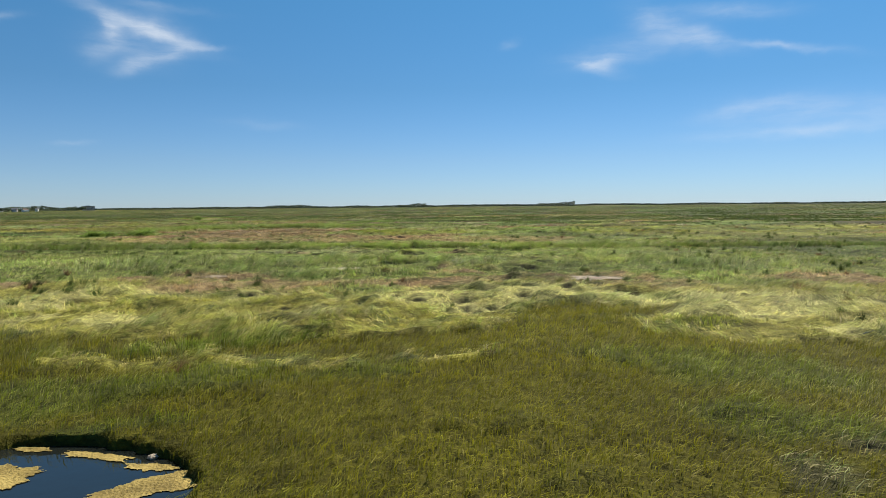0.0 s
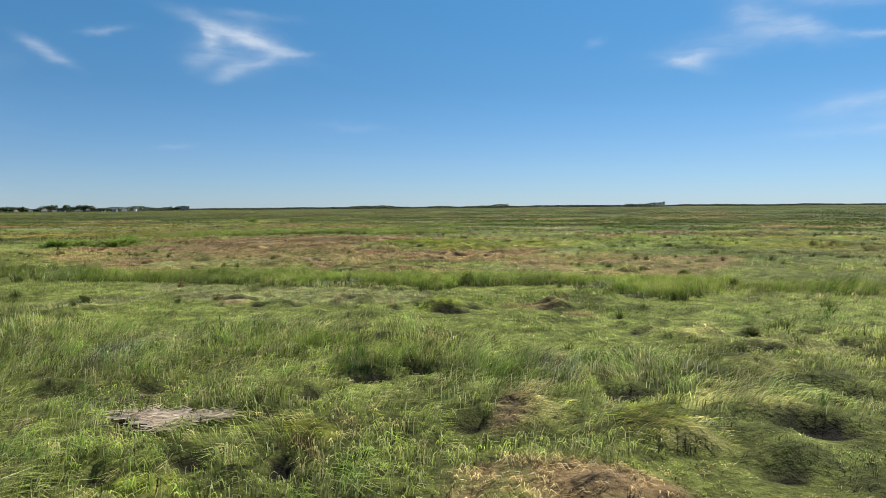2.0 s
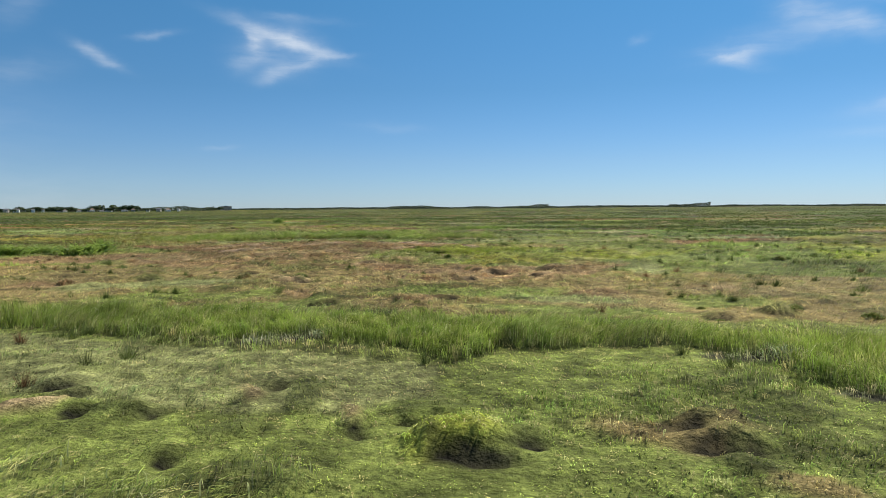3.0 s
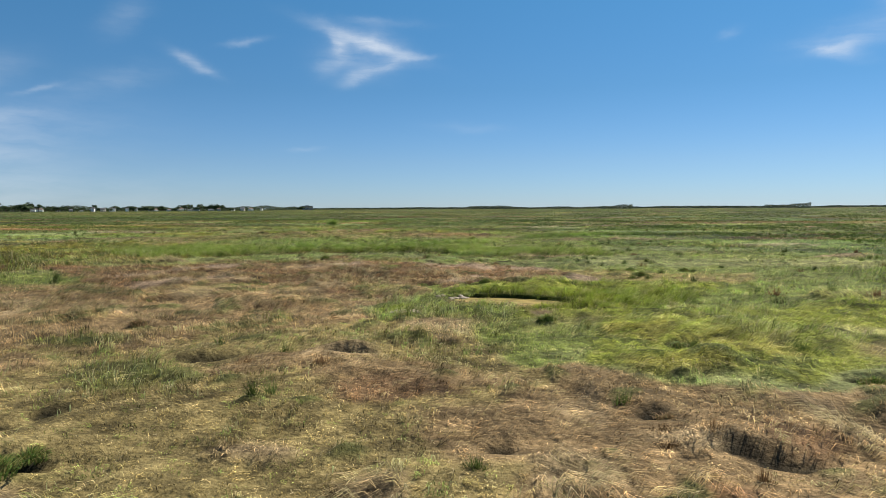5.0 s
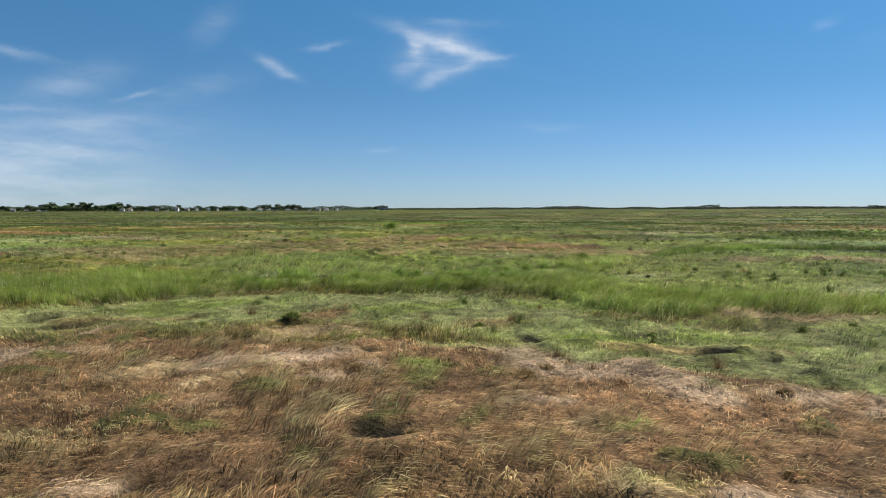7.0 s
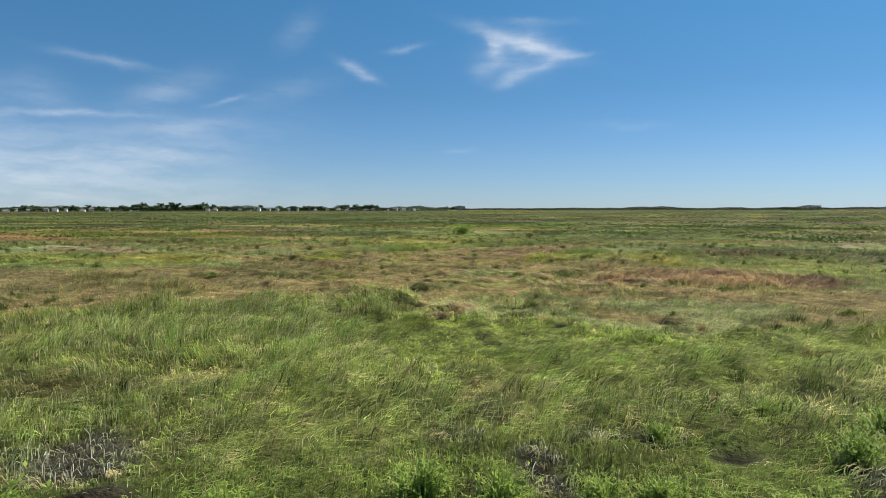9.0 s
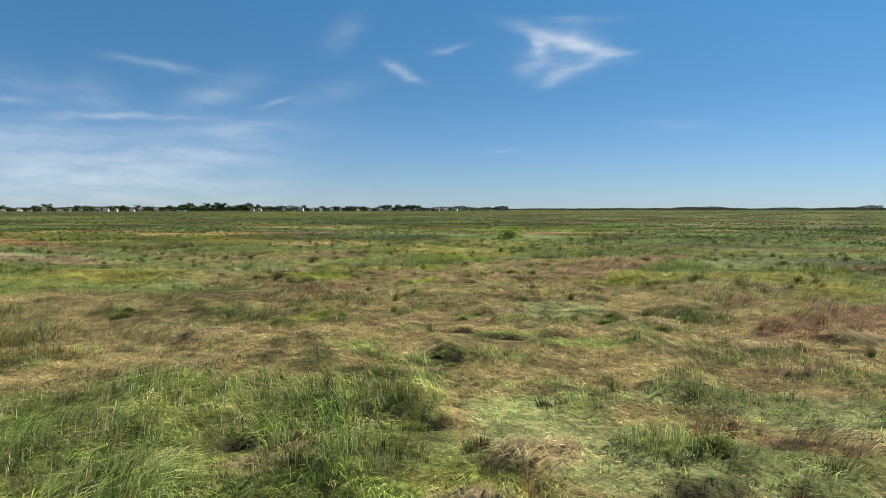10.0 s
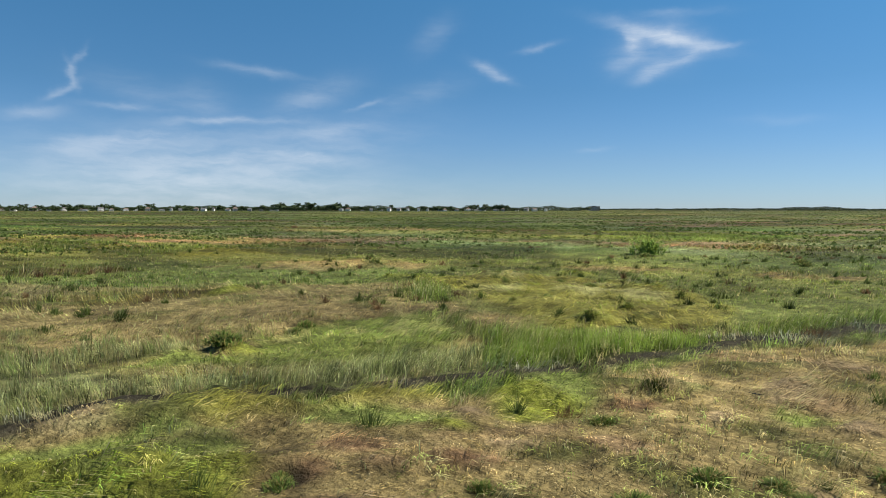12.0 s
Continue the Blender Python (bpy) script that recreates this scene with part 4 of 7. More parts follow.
blob("straw", -28.0, 110.4, 0.6, 0.5, 50)
blob("straw", -20.9, 112.1, 0.5, 0.6, 16)
blob("straw", -19.4, 111.5, 0.3, 0.5, 9)
blob("straw", -27.3, 111.1, 0.5, 0.4, 45)
blob("straw", -26.7, 114.0, 0.5, 0.7, 36)
blob("straw", -24.1, 109.6, 0.6, 0.4, 39)
patch("thatch", [(-23.2, 116.5), (-22.4, 117.5), (-20.9, 116.2), (-19.7, 116.2), (-18.6, 116.5), (-17.9, 115.2), (-16.7, 114.4), (-16.4, 113.7), (-17.2, 113.4), (-18.0, 113.8), (-19.0, 114.7), (-21.1, 114.5), (-22.2, 114.9)])
blob("thatch", -25.1, 113.2, 0.5, 0.5, 32)
blob("thatch", -28.9, 113.5, 0.5, 0.4, 43)
blob("thatch", -26.7, 109.8, 0.3, 0.2, 48)
blob("thatch", -20.5, 112.4, 0.6, 0.4, 13)
blob("thatch", -25.4, 111.9, 0.6, 0.4, 37)
blob("thatch", -35.7, 113.8, 1.0, 0.5, 56)
blob("thatch", -27.0, 112.6, 0.7, 0.3, 40)
blob("olive2", -23.4, 112.8, 0.6, 0.7, 26)
blob("olive2", -18.8, 111.6, 0.5, 0.4, 4)
blob("olive2", -22.8, 109.8, 0.4, 0.4, 31)
hollow(-34.15, 114.56, 0.25, 0.50, 52)
hollow(-30.10, 112.07, 0.30, 0.30, 50)
hollow(-22.99, 112.13, 0.28, 0.29, 26)
hollow(-16.72, 118.25, 0.92, 0.21, -4)
hollow(-15.64, 118.39, 0.22, 0.26, -8)
hollow(-37.58, 114.73, 1.04, 0.41, 57)
hollow(-30.75, 117.96, 0.59, 0.35, 39)
hollow(-22.35, 118.28, 0.58, 0.19, 15)
patch("band", [(-56.5, 121.0), (-52.3, 125.7), (-46.2, 129.9), (-46.7, 133.7), (-41.2, 136.9), (-34.2, 138.7), (-28.9, 139.1), (-23.6, 136.1), (-21.6, 131.6), (-18.2, 131.3), (-13.1, 130.7), (-9.1, 131.2), (-10.2, 127.7), (-13.8, 126.5), (-16.5, 126.4), (-19.0, 124.2), (-20.7, 124.5), (-23.1, 126.9), (-24.6, 128.6), (-28.5, 128.8), (-32.6, 126.1), (-36.9, 125.8), (-38.9, 124.3), (-39.8, 122.0), (-41.0, 119.0), (-45.5, 115.6)])
stroke("band", 1.8, [(-23.5, 156.9), (-20.9, 164.6), (-13.8, 171.9), (-6.2, 172.4), (-0.6, 173.0)])
blob("redbrown", -37.1, 166.8, 4.6, 5.9, 16)
blob("redbrown", -41.7, 162.5, 3.3, 3.7, 21)
blob("redbrown", -30.5, 165.2, 2.7, 3.5, 11)
patch("rough", [(-38.5, 126.4), (-57.3, 133.7), (-54.6, 142.6), (-52.1, 147.4), (-45.2, 147.5), (-38.5, 139.4), (-33.9, 138.6), (-31.3, 139.5), (-29.0, 144.6), (-26.4, 147.9), (-22.7, 150.0), (-26.0, 133.6)])
patch("shrub", [(-38.5, 126.4), (-43.0, 128.2), (-39.8, 130.0), (-37.9, 131.1), (-36.0, 133.9), (-33.0, 136.1), (-29.9, 138.4), (-26.8, 142.7), (-23.8, 144.4), (-26.0, 133.6)])
# dark gaps between the shrubs, laid as mud to stand for shade
blob("mud", -37.8, 129.5, 0.7, 0.7, 54)
blob("mud", -33.5, 132.6, 0.3, 0.7, 28)
blob("mud", -33.6, 131.5, 0.4, 0.3, 31)
blob("mud", -41.1, 129.1, 0.6, 0.5, 63)
blob("mud", -37.2, 129.8, 0.3, 0.6, 51)
blob("mud", -30.9, 136.3, 0.5, 0.3, 11)
blob("mud", -35.2, 130.5, 0.3, 0.2, 41)
blob("mud", -32.3, 132.6, 0.4, 0.4, 22)
patch("tan", [(-58.9, 134.3), (-83.9, 144.0), (-64.5, 154.8), (-47.1, 164.4), (-34.9, 159.1), (-21.8, 166.4), (-23.3, 156.1), (-31.0, 149.2), (-38.2, 144.5), (-45.4, 147.8), (-52.4, 147.8), (-55.0, 142.9)])
patch("brightpatch", [(-39.6, 139.3), (-42.7, 141.6), (-40.9, 143.4), (-37.8, 143.7), (-34.2, 145.1), (-30.9, 148.3), (-26.0, 153.2), (-21.5, 156.2), (-22.7, 150.4), (-29.0, 144.6), (-31.0, 141.7), (-33.6, 139.8), (-36.7, 139.3)])
blob("dead", -33.0, 134.2, 0.4, 1.3, 22)
blob("dead", -28.7, 135.6, 1.1, 1.1, 2)
blob("dead", -34.9, 129.4, 0.4, 0.5, 44)
blob("dead", -39.9, 131.1, 0.9, 1.1, 54)
blob("dead", -41.7, 130.0, 1.1, 0.7, 61)
blob("dead", -35.0, 135.0, 0.5, 0.5, 28)
blob("dead", -33.0, 136.1, 0.6, 0.4, 19)
blob("dead", -35.6, 137.1, 0.6, 0.8, 27)
blob("dead", -32.0, 136.7, 0.5, 0.5, 15)
blob("dead", -33.3, 130.0, 0.5, 0.3, 34)
blob("pale", -42.5, 135.8, 1.0, 1.0, 47)
blob("pale", -51.7, 134.8, 0.8, 0.9, 63)
blob("olive2", -35.5, 137.9, 1.5, 1.3, 25)
blob("olive2", -44.8, 132.5, 2.2, 1.5, 59)
hollow(-37.73, 129.52, 0.51, 0.31, 54)
hollow(-33.62, 131.56, 0.22, 0.30, 31)
hollow(-33.59, 132.69, 0.24, 0.50, 28)
hollow(-41.31, 129.09, 0.30, 0.50, 64)
hollow(-37.30, 129.91, 0.27, 0.50, 51)
hollow(-30.94, 136.34, 0.35, 0.33, 11)
hollow(-35.29, 130.60, 0.24, 0.25, 41)
patch("rough", [(-44.7, 136.1), (-54.7, 139.4), (-51.8, 143.8), (-47.9, 144.6), (-44.2, 143.2), (-41.9, 141.6), (-39.4, 139.5)])
patch("brightpatch", [(-44.2, 143.1), (-44.2, 144.8), (-40.6, 145.3), (-38.5, 146.2), (-36.1, 145.2), (-33.9, 145.7), (-32.1, 146.6), (-32.5, 144.0), (-39.6, 139.4), (-41.3, 141.3)])
patch("turfgrey", [(-45.2, 149.0), (-43.6, 151.1), (-40.6, 153.0), (-37.5, 154.1), (-33.7, 154.7), (-30.8, 155.7), (-32.0, 146.9), (-33.9, 146.1), (-36.2, 145.6), (-38.6, 146.7), (-40.5, 146.5), (-42.5, 146.5)])
patch("tan", [(-73.0, 145.5), (-60.7, 154.0), (-55.7, 154.7), (-45.2, 159.6), (-38.5, 160.1), (-31.4, 161.6), (-32.0, 155.8), (-40.7, 153.2), (-45.3, 149.1), (-48.9, 149.1), (-53.1, 149.2), (-52.0, 144.9), (-57.0, 140.2)])
blob("olivebrown", -59.8, 149.5, 1.4, 2.4, 57)
blob("olivebrown", -59.5, 146.4, 1.3, 1.4, 62)
blob("olivebrown", -56.4, 148.7, 0.9, 1.2, 54)
blob("olivebrown", -57.6, 154.1, 2.1, 2.1, 48)
blob("olivebrown", -67.0, 148.1, 2.1, 2.0, 65)
blob("olivebrown", -56.4, 145.7, 1.6, 1.0, 60)
blob("rough", -48.0, 147.1, 2.9, 2.1, 44)
blob("rough", -47.7, 150.3, 1.1, 1.9, 38)
blob("rough", -39.8, 148.5, 0.7, 0.9, 19)
blob("straw", -45.5, 144.5, 0.8, 0.5, 44)
blob("straw", -41.3, 145.0, 0.6, 0.6, 30)
blob("straw", -41.7, 146.9, 0.8, 0.6, 28)
blob("tan", -40.6, 150.3, 2.4, 1.1, 20)
blob("tan", -36.1, 149.0, 1.9, 1.1, 7)
blob("redbrown", -38.2, 150.2, 0.9, 0.8, 13)
blob("redbrown", -54.2, 155.0, 1.5, 1.2, 42)
blob("redbrown", -50.5, 154.3, 0.9, 1.0, 37)
blob("lime", -54.7, 153.4, 1.2, 1.1, 45)
blob("lime", -55.9, 157.7, 1.7, 1.0, 41)
blob("lime", -40.9, 143.4, 1.3, 0.5, 32)
patch("redbrown", [(-46.2, 162.0), (-44.7, 165.7), (-40.3, 164.5), (-37.9, 169.9), (-33.4, 168.9), (-29.6, 170.1), (-30.4, 163.3), (-33.6, 161.3), (-36.6, 160.9), (-40.4, 159.4), (-43.5, 158.3)])
blob("straw", -41.3, 158.6, 1.8, 0.8, 15)
blob("straw", -37.9, 160.8, 1.3, 0.8, 8)
blob("straw", -34.1, 157.2, 0.9, 0.9, -0)
blob("brown", -37.8, 156.2, 2.8, 0.9, 9)
blob("brown", -35.2, 164.0, 1.4, 1.8, 2)
hollow(-38.66, 142.71, 0.26, 0.50, 24)
hollow(-38.20, 142.33, 0.30, 0.29, 23)
hollow(-39.50, 143.81, 0.36, 0.27, 26)
hollow(-37.30, 145.32, 0.36, 0.50, 14)
hollow(-40.88, 142.54, 0.23, 0.25, 34)
hollow(-42.06, 141.49, 0.20, 0.24, 42)
hollow(-44.53, 147.32, 0.43, 0.50, 35)
hollow(-39.30, 146.87, 0.43, 0.29, 20)
hollow(-34.57, 148.73, 0.40, 0.29, 1)
hollow(-47.56, 142.16, 0.21, 0.39, 55)
hollow(-43.39, 143.69, 0.42, 0.27, 40)
hollow(-46.74, 151.81, 0.36, 0.50, 33)
hollow(-46.59, 144.80, 0.35, 0.26, 46)
hollow(-41.30, 144.77, 0.22, 0.22, 31)
hollow(-35.26, 156.64, 0.43, 0.50, 2)
hollow(-45.43, 159.47, 0.39, 0.50, 23)
patch("tan", [(-52.2, 146.9), (-72.3, 152.2), (-63.3, 157.2), (-58.6, 164.0), (-51.3, 169.2), (-40.5, 177.1), (-41.2, 154.9)])
patch("turfgrey", [(-50.3, 162.2), (-47.6, 164.2), (-46.2, 160.8), (-46.9, 157.8), (-48.5, 158.4)])
blob("olive2", -57.6, 152.8, 1.1, 1.7, 62)
blob("olive2", -44.1, 162.5, 1.8, 1.7, 7)
blob("olive2", -43.0, 161.6, 1.0, 1.3, 4)
blob("olive2", -61.6, 152.0, 1.3, 0.9, 69)
blob("olive2", -47.9, 159.0, 1.1, 1.1, 23)
blob("redbrown", -51.9, 155.2, 0.8, 0.6, 43)
blob("redbrown", -51.2, 157.1, 0.6, 0.7, 36)
blob("redbrown", -49.0, 157.9, 0.7, 0.5, 28)
blob("redbrown", -58.6, 160.0, 1.2, 1.4, 47)
blob("redbrown", -49.8, 154.4, 0.5, 0.2, 38)
blob("redbrown", -48.4, 155.6, 0.6, 0.3, 30)
blob("redbrown", -42.6, 167.8, 1.0, 1.0, 2)
blob("straw", -51.8, 155.8, 0.3, 0.7, 41)
blob("straw", -48.9, 166.6, 0.8, 0.8, 18)
blob("straw", -43.9, 159.5, 1.2, 0.6, 8)
blob("straw", -55.1, 150.3, 1.1, 0.6, 65)
blob("straw", -49.3, 160.1, 0.9, 0.6, 26)
blob("straw", -52.0, 148.2, 0.5, 0.5, 69)
blob("turf", -47.2, 155.7, 1.5, 0.7, 26)
blob("turf", -50.3, 152.0, 1.0, 0.6, 48)
blob("turf", -45.4, 155.3, 1.0, 0.4, 18)
blob("turf", -54.5, 155.6, 0.6, 0.8, 48)
blob("turf", -50.2, 158.7, 0.6, 0.8, 30)
blob("turf", -44.2, 155.9, 1.0, 0.6, 12)
blob("rough", -47.5, 151.8, 0.9, 0.7, 37)
blob("rough", -49.1, 151.7, 0.5, 0.5, 44)
patch("lime", [(-55.3, 152.7), (-56.1, 153.5), (-56.0, 154.8), (-55.3, 155.6), (-54.8, 156.3), (-54.2, 155.3), (-54.0, 153.9), (-54.4, 153.1)])
hollow(-49.37, 168.11, 1.03, 0.62, 18)
hollow(-47.73, 165.23, 0.32, 0.50, 16)
hollow(-45.67, 160.93, 0.38, 0.50, 13)
hollow(-45.83, 156.31, 0.47, 0.35, 19)
hollow(-50.44, 159.30, 0.27, 0.48, 30)
hollow(-46.96, 155.15, 0.67, 0.16, 26)
hollow(-50.64, 155.63, 0.30, 0.24, 38)
hollow(-47.34, 157.47, 0.34, 0.23, 23)
hollow(-43.46, 158.79, 0.31, 0.34, 7)
hollow(-48.12, 153.36, 0.27, 0.23, 35)
hollow(-47.13, 152.24, 0.32, 0.26, 34)
hollow(-56.65, 151.85, 0.39, 0.34, 63)
hollow(-60.71, 155.57, 0.20, 0.50, 59)
hollow(-48.63, 155.48, 0.46, 0.16, 31)
hollow(-60.94, 151.23, 0.30, 0.47, 70)
patch("tan", [(-61.3, 158.5), (-71.7, 160.5), (-68.6, 165.7), (-65.0, 171.1), (-62.4, 177.2), (-59.0, 185.2), (-54.7, 194.6), (-50.9, 199.9), (-50.7, 167.4)])
blob("redbrown", -61.6, 161.8, 1.6, 0.9, 64)
blob("redbrown", -57.1, 166.8, 0.6, 0.5, 32)
blob("redbrown", -60.4, 160.2, 0.9, 0.4, 69)
blob("redbrown", -63.5, 168.3, 0.9, 0.7, 47)
blob("redbrown", -57.1, 172.0, 1.2, 0.8, 22)
patch("brown", [(-64.2, 168.1), (-63.3, 170.8), (-62.2, 173.2), (-60.7, 178.2), (-58.7, 184.3), (-54.5, 192.5), (-50.9, 195.6), (-50.7, 171.4), (-52.2, 171.0), (-55.4, 169.2), (-58.6, 168.1), (-61.3, 166.4)])
blob("tan", -59.0, 171.2, 1.7, 0.8, 29)
blob("tan", -56.4, 176.2, 2.4, 1.2, 16)
blob("tan", -60.9, 168.9, 1.1, 0.7, 39)
blob("tan", -53.8, 174.1, 1.3, 0.9, 10)
blob("straw", -60.9, 168.5, 1.1, 0.7, 40)
blob("straw", -59.7, 180.8, 2.1, 1.4, 20)
blob("straw", -55.4, 170.8, 0.7, 0.4, 18)
blob("straw", -53.6, 176.6, 0.9, 0.9, 8)
blob("straw", -63.3, 169.4, 0.9, 0.6, 44)
blob("straw", -60.7, 176.0, 1.1, 0.8, 27)
blob("olive2", -57.9, 170.3, 0.7, 0.7, 27)
blob("olive2", -60.1, 170.3, 0.9, 0.6, 34)
blob("olive2", -55.4, 172.7, 0.7, 0.7, 16)
blob("olive2", -57.1, 173.7, 1.2, 0.7, 20)
blob("olive2", -54.0, 172.0, 0.7, 0.5, 12)
patch("lime", [(-65.4, 162.4), (-67.5, 163.8), (-67.9, 165.3), (-66.1, 166.8), (-64.2, 166.6), (-62.9, 165.1), (-62.8, 163.9), (-64.1, 162.7)])
patch("lime", [(-58.3, 164.0), (-58.7, 164.6), (-58.7, 165.6), (-58.4, 166.8), (-57.7, 167.1), (-57.5, 166.0), (-57.8, 164.5)])
blob("turf", -64.1, 166.2, 0.8, 1.2, 54)
blob("turf", -62.6, 175.2, 1.7, 1.0, 32)
blob("turf", -67.0, 162.6, 0.8, 0.6, 69)
blob("turf", -54.5, 168.0, 1.2, 0.8, 18)
blob("turf", -56.2, 166.1, 1.1, 0.5, 29)
blob("lime", -63.5, 173.9, 0.9, 0.6, 36)
blob("lime", -55.4, 191.3, 1.3, 1.2, 8)
hollow(-63.91, 162.81, 1.16, 0.22, 64)
hollow(-65.23, 162.42, 0.31, 0.39, 68)
hollow(-66.84, 161.65, 0.22, 0.44, 72)
hollow(-66.27, 162.13, 0.22, 0.43, 70)
hollow(-59.44, 161.13, 0.22, 0.29, 62)
hollow(-56.20, 167.20, 0.31, 0.19, 27)
hollow(-54.71, 170.81, 0.47, 0.23, 15)
hollow(-63.44, 167.86, 0.29, 0.26, 48)
blob("redbrown", -58.8, 160.2, 0.9, 1.6, 52)
patch("lime", [(-66.3, 164.2), (-69.6, 164.7), (-67.2, 166.1), (-65.9, 167.3), (-64.3, 167.7), (-63.2, 166.9)])
blob("turf", -67.0, 166.9, 1.9, 0.4, 69)
blob("turf", -64.8, 170.5, 1.3, 0.5, 49)
blob("turf", -63.7, 171.7, 0.6, 0.4, 41)
blob("turf", -65.4, 168.0, 0.6, 0.5, 61)
patch("tan", [(-62.9, 167.2), (-64.8, 168.7), (-63.6, 170.2), (-62.7, 171.4), (-61.9, 172.8), (-62.8, 176.7), (-61.6, 181.0), (-58.8, 185.6), (-56.6, 187.9), (-56.0, 173.5)])
blob("brown", -60.7, 172.6, 0.8, 0.4, 27)
blob("brown", -60.7, 180.3, 1.7, 0.7, 16)
blob("brown", -62.6, 169.2, 0.6, 0.3, 46)
blob("brown", -58.3, 177.3, 0.7, 0.5, 10)
blob("redbrown", -63.8, 169.1, 0.8, 0.5, 51)
blob("redbrown", -63.4, 168.2, 0.5, 0.4, 54)
blob("redbrown", -62.1, 170.6, 0.8, 0.4, 39)
blob("redbrown", -61.7, 174.7, 0.7, 0.4, 27)
blob("olive2", -61.2, 171.7, 0.6, 0.5, 31)
blob("olive2", -59.1, 172.0, 0.7, 0.6, 20)
blob("olive2", -61.6, 173.6, 0.5, 0.4, 28)
blob("olive2", -61.2, 169.5, 0.6, 0.3, 39)
blob("olive2", -61.3, 178.2, 0.8, 0.7, 20)
blob("tan", -62.0, 169.2, 0.8, 0.5, 44)
blob("tan", -58.3, 173.5, 0.9, 0.8, 14)
blob("tan", -60.1, 173.5, 0.9, 0.5, 22)
blob("tan", -60.0, 178.0, 1.0, 0.8, 16)
blob("straw", -59.1, 177.7, 0.5, 1.0, 13)
blob("straw", -59.0, 181.0, 0.7, 0.5, 10)
blob("straw", -57.7, 176.0, 0.4, 0.5, 8)
blob("straw", -59.7, 175.1, 0.4, 0.3, 18)
blob("straw", -62.2, 171.5, 0.5, 0.2, 36)
blob("straw", -61.2, 176.3, 0.5, 0.3, 22)
blob("straw", -57.8, 172.8, 0.3, 0.3, 12)
blob("straw", -63.6, 172.5, 0.3, 0.4, 39)
blob("olive2", -58.9, 175.0, 0.6, 0.5, 14)
blob("olive2", -57.9, 174.4, 0.5, 0.5, 11)
blob("olive2", -59.9, 172.0, 0.5, 0.4, 24)
blob("olive2", -58.4, 172.0, 0.5, 0.3, 16)
blob("olive2", -58.2, 179.0, 0.7, 0.6, 9)
blob("turf", -66.2, 170.5, 1.0, 0.5, 53)
blob("turf", -58.5, 176.1, 0.5, 0.4, 12)
blob("lime", -63.3, 173.6, 0.9, 0.8, 35)
blob("lime", -63.2, 171.7, 0.5, 0.4, 39)
blob("lime", -71.8, 172.0, 0.8, 0.6, 60)
patch("brightpatch", [(-73.1, 173.0), (-73.1, 174.8), (-73.3, 176.8), (-72.2, 180.2), (-68.2, 177.4), (-68.1, 174.4), (-69.1, 172.7), (-70.3, 171.6)])
blob("brightpatch", -71.3, 170.3, 1.8, 0.9, 64)
blob("pale", -69.9, 177.1, 1.1, 0.9, 44)
blob("pale", -72.2, 173.8, 0.7, 0.5, 56)
hollow(-72.45, 172.24, 0.70, 0.42, 60)
hollow(-72.00, 177.95, 0.54, 0.33, 47)
hollow(-73.68, 175.66, 0.53, 0.32, 54)
hollow(-71.63, 170.35, 0.34, 0.20, 64)
patch("reed", [(-71.1, 165.0), (-70.9, 166.3), (-70.2, 168.1), (-68.8, 170.7), (-68.0, 172.5), (-67.2, 174.6), (-66.6, 176.2), (-65.6, 174.9), (-65.9, 173.3), (-66.6, 171.4), (-67.6, 169.9), (-68.2, 168.4), (-69.1, 167.2), (-69.0, 165.8), (-69.1, 164.6)])
patch("band", [(-73.2, 181.2), (-68.3, 178.3), (-65.9, 179.3), (-63.6, 181.9), (-61.6, 186.6), (-59.6, 191.3), (-56.9, 196.0), (-56.8, 192.5), (-59.3, 189.0), (-61.1, 184.5), (-62.5, 181.4), (-63.7, 178.6), (-64.2, 176.5), (-65.6, 174.9), (-67.3, 177.1)])
blob("band", -75.8, 183.6, 1.4, 2.3, 44)
blob("reed", -73.6, 169.5, 2.7, 0.9, 69)
blob("reed", -73.1, 167.5, 0.8, 0.5, 74)
stroke("mud", 0.42, [(-68.7, 164.9), (-68.8, 165.7), (-69.0, 167.1), (-68.1, 168.4), (-67.5, 169.9), (-66.5, 171.3), (-65.8, 173.1), (-64.8, 175.0), (-64.0, 176.3), (-63.5, 178.2), (-62.4, 180.9), (-61.0, 184.0), (-59.2, 188.5), (-57.5, 192.1)])
blob("dead", -64.5, 175.8, 1.2, 0.3, 34)
blob("dead", -61.6, 183.4, 1.7, 0.5, 16)
blob("dead", -59.5, 187.2, 1.1, 0.6, 9)
blob("dead", -69.0, 166.5, 0.6, 0.2, 74)
blob("dead", -65.7, 172.2, 0.7, 0.2, 46)

# ---- ponds ----


def ellipse_field(x, y, rx, ry, turn, lump=0.25):
    c, q = math.cos(radians(turn)), math.sin(radians(turn))
    dx, dy = gx - x, gy - y
    return np.sqrt(((c * dx + q * dy) / rx) ** 2 + ((c * dy - q * dx) / ry) ** 2) + lump * wob_x + 0.5 * lump * ragged


# open-water pond beside the start, and the algae-covered pool further on
pond_d = np.minimum(ellipse_field(-6.2, 9.5, 2.55, 1.75, -18, 0.08), ellipse_field(-11.0, 8.6, 4.0, 2.6, 0, 0.12))
pool_d = ellipse_field(-12.75, 100.3, 3.0, 1.4, -4, 0.06)
gap = bare.copy()
for d in (pond_d, pool_d):
    relief -= 0.75 * np.clip((1.03 - d) / 0.10, 0, 1)
    bare = np.maximum(bare, np.clip((1.0 - d) / 0.05, 0, 1))

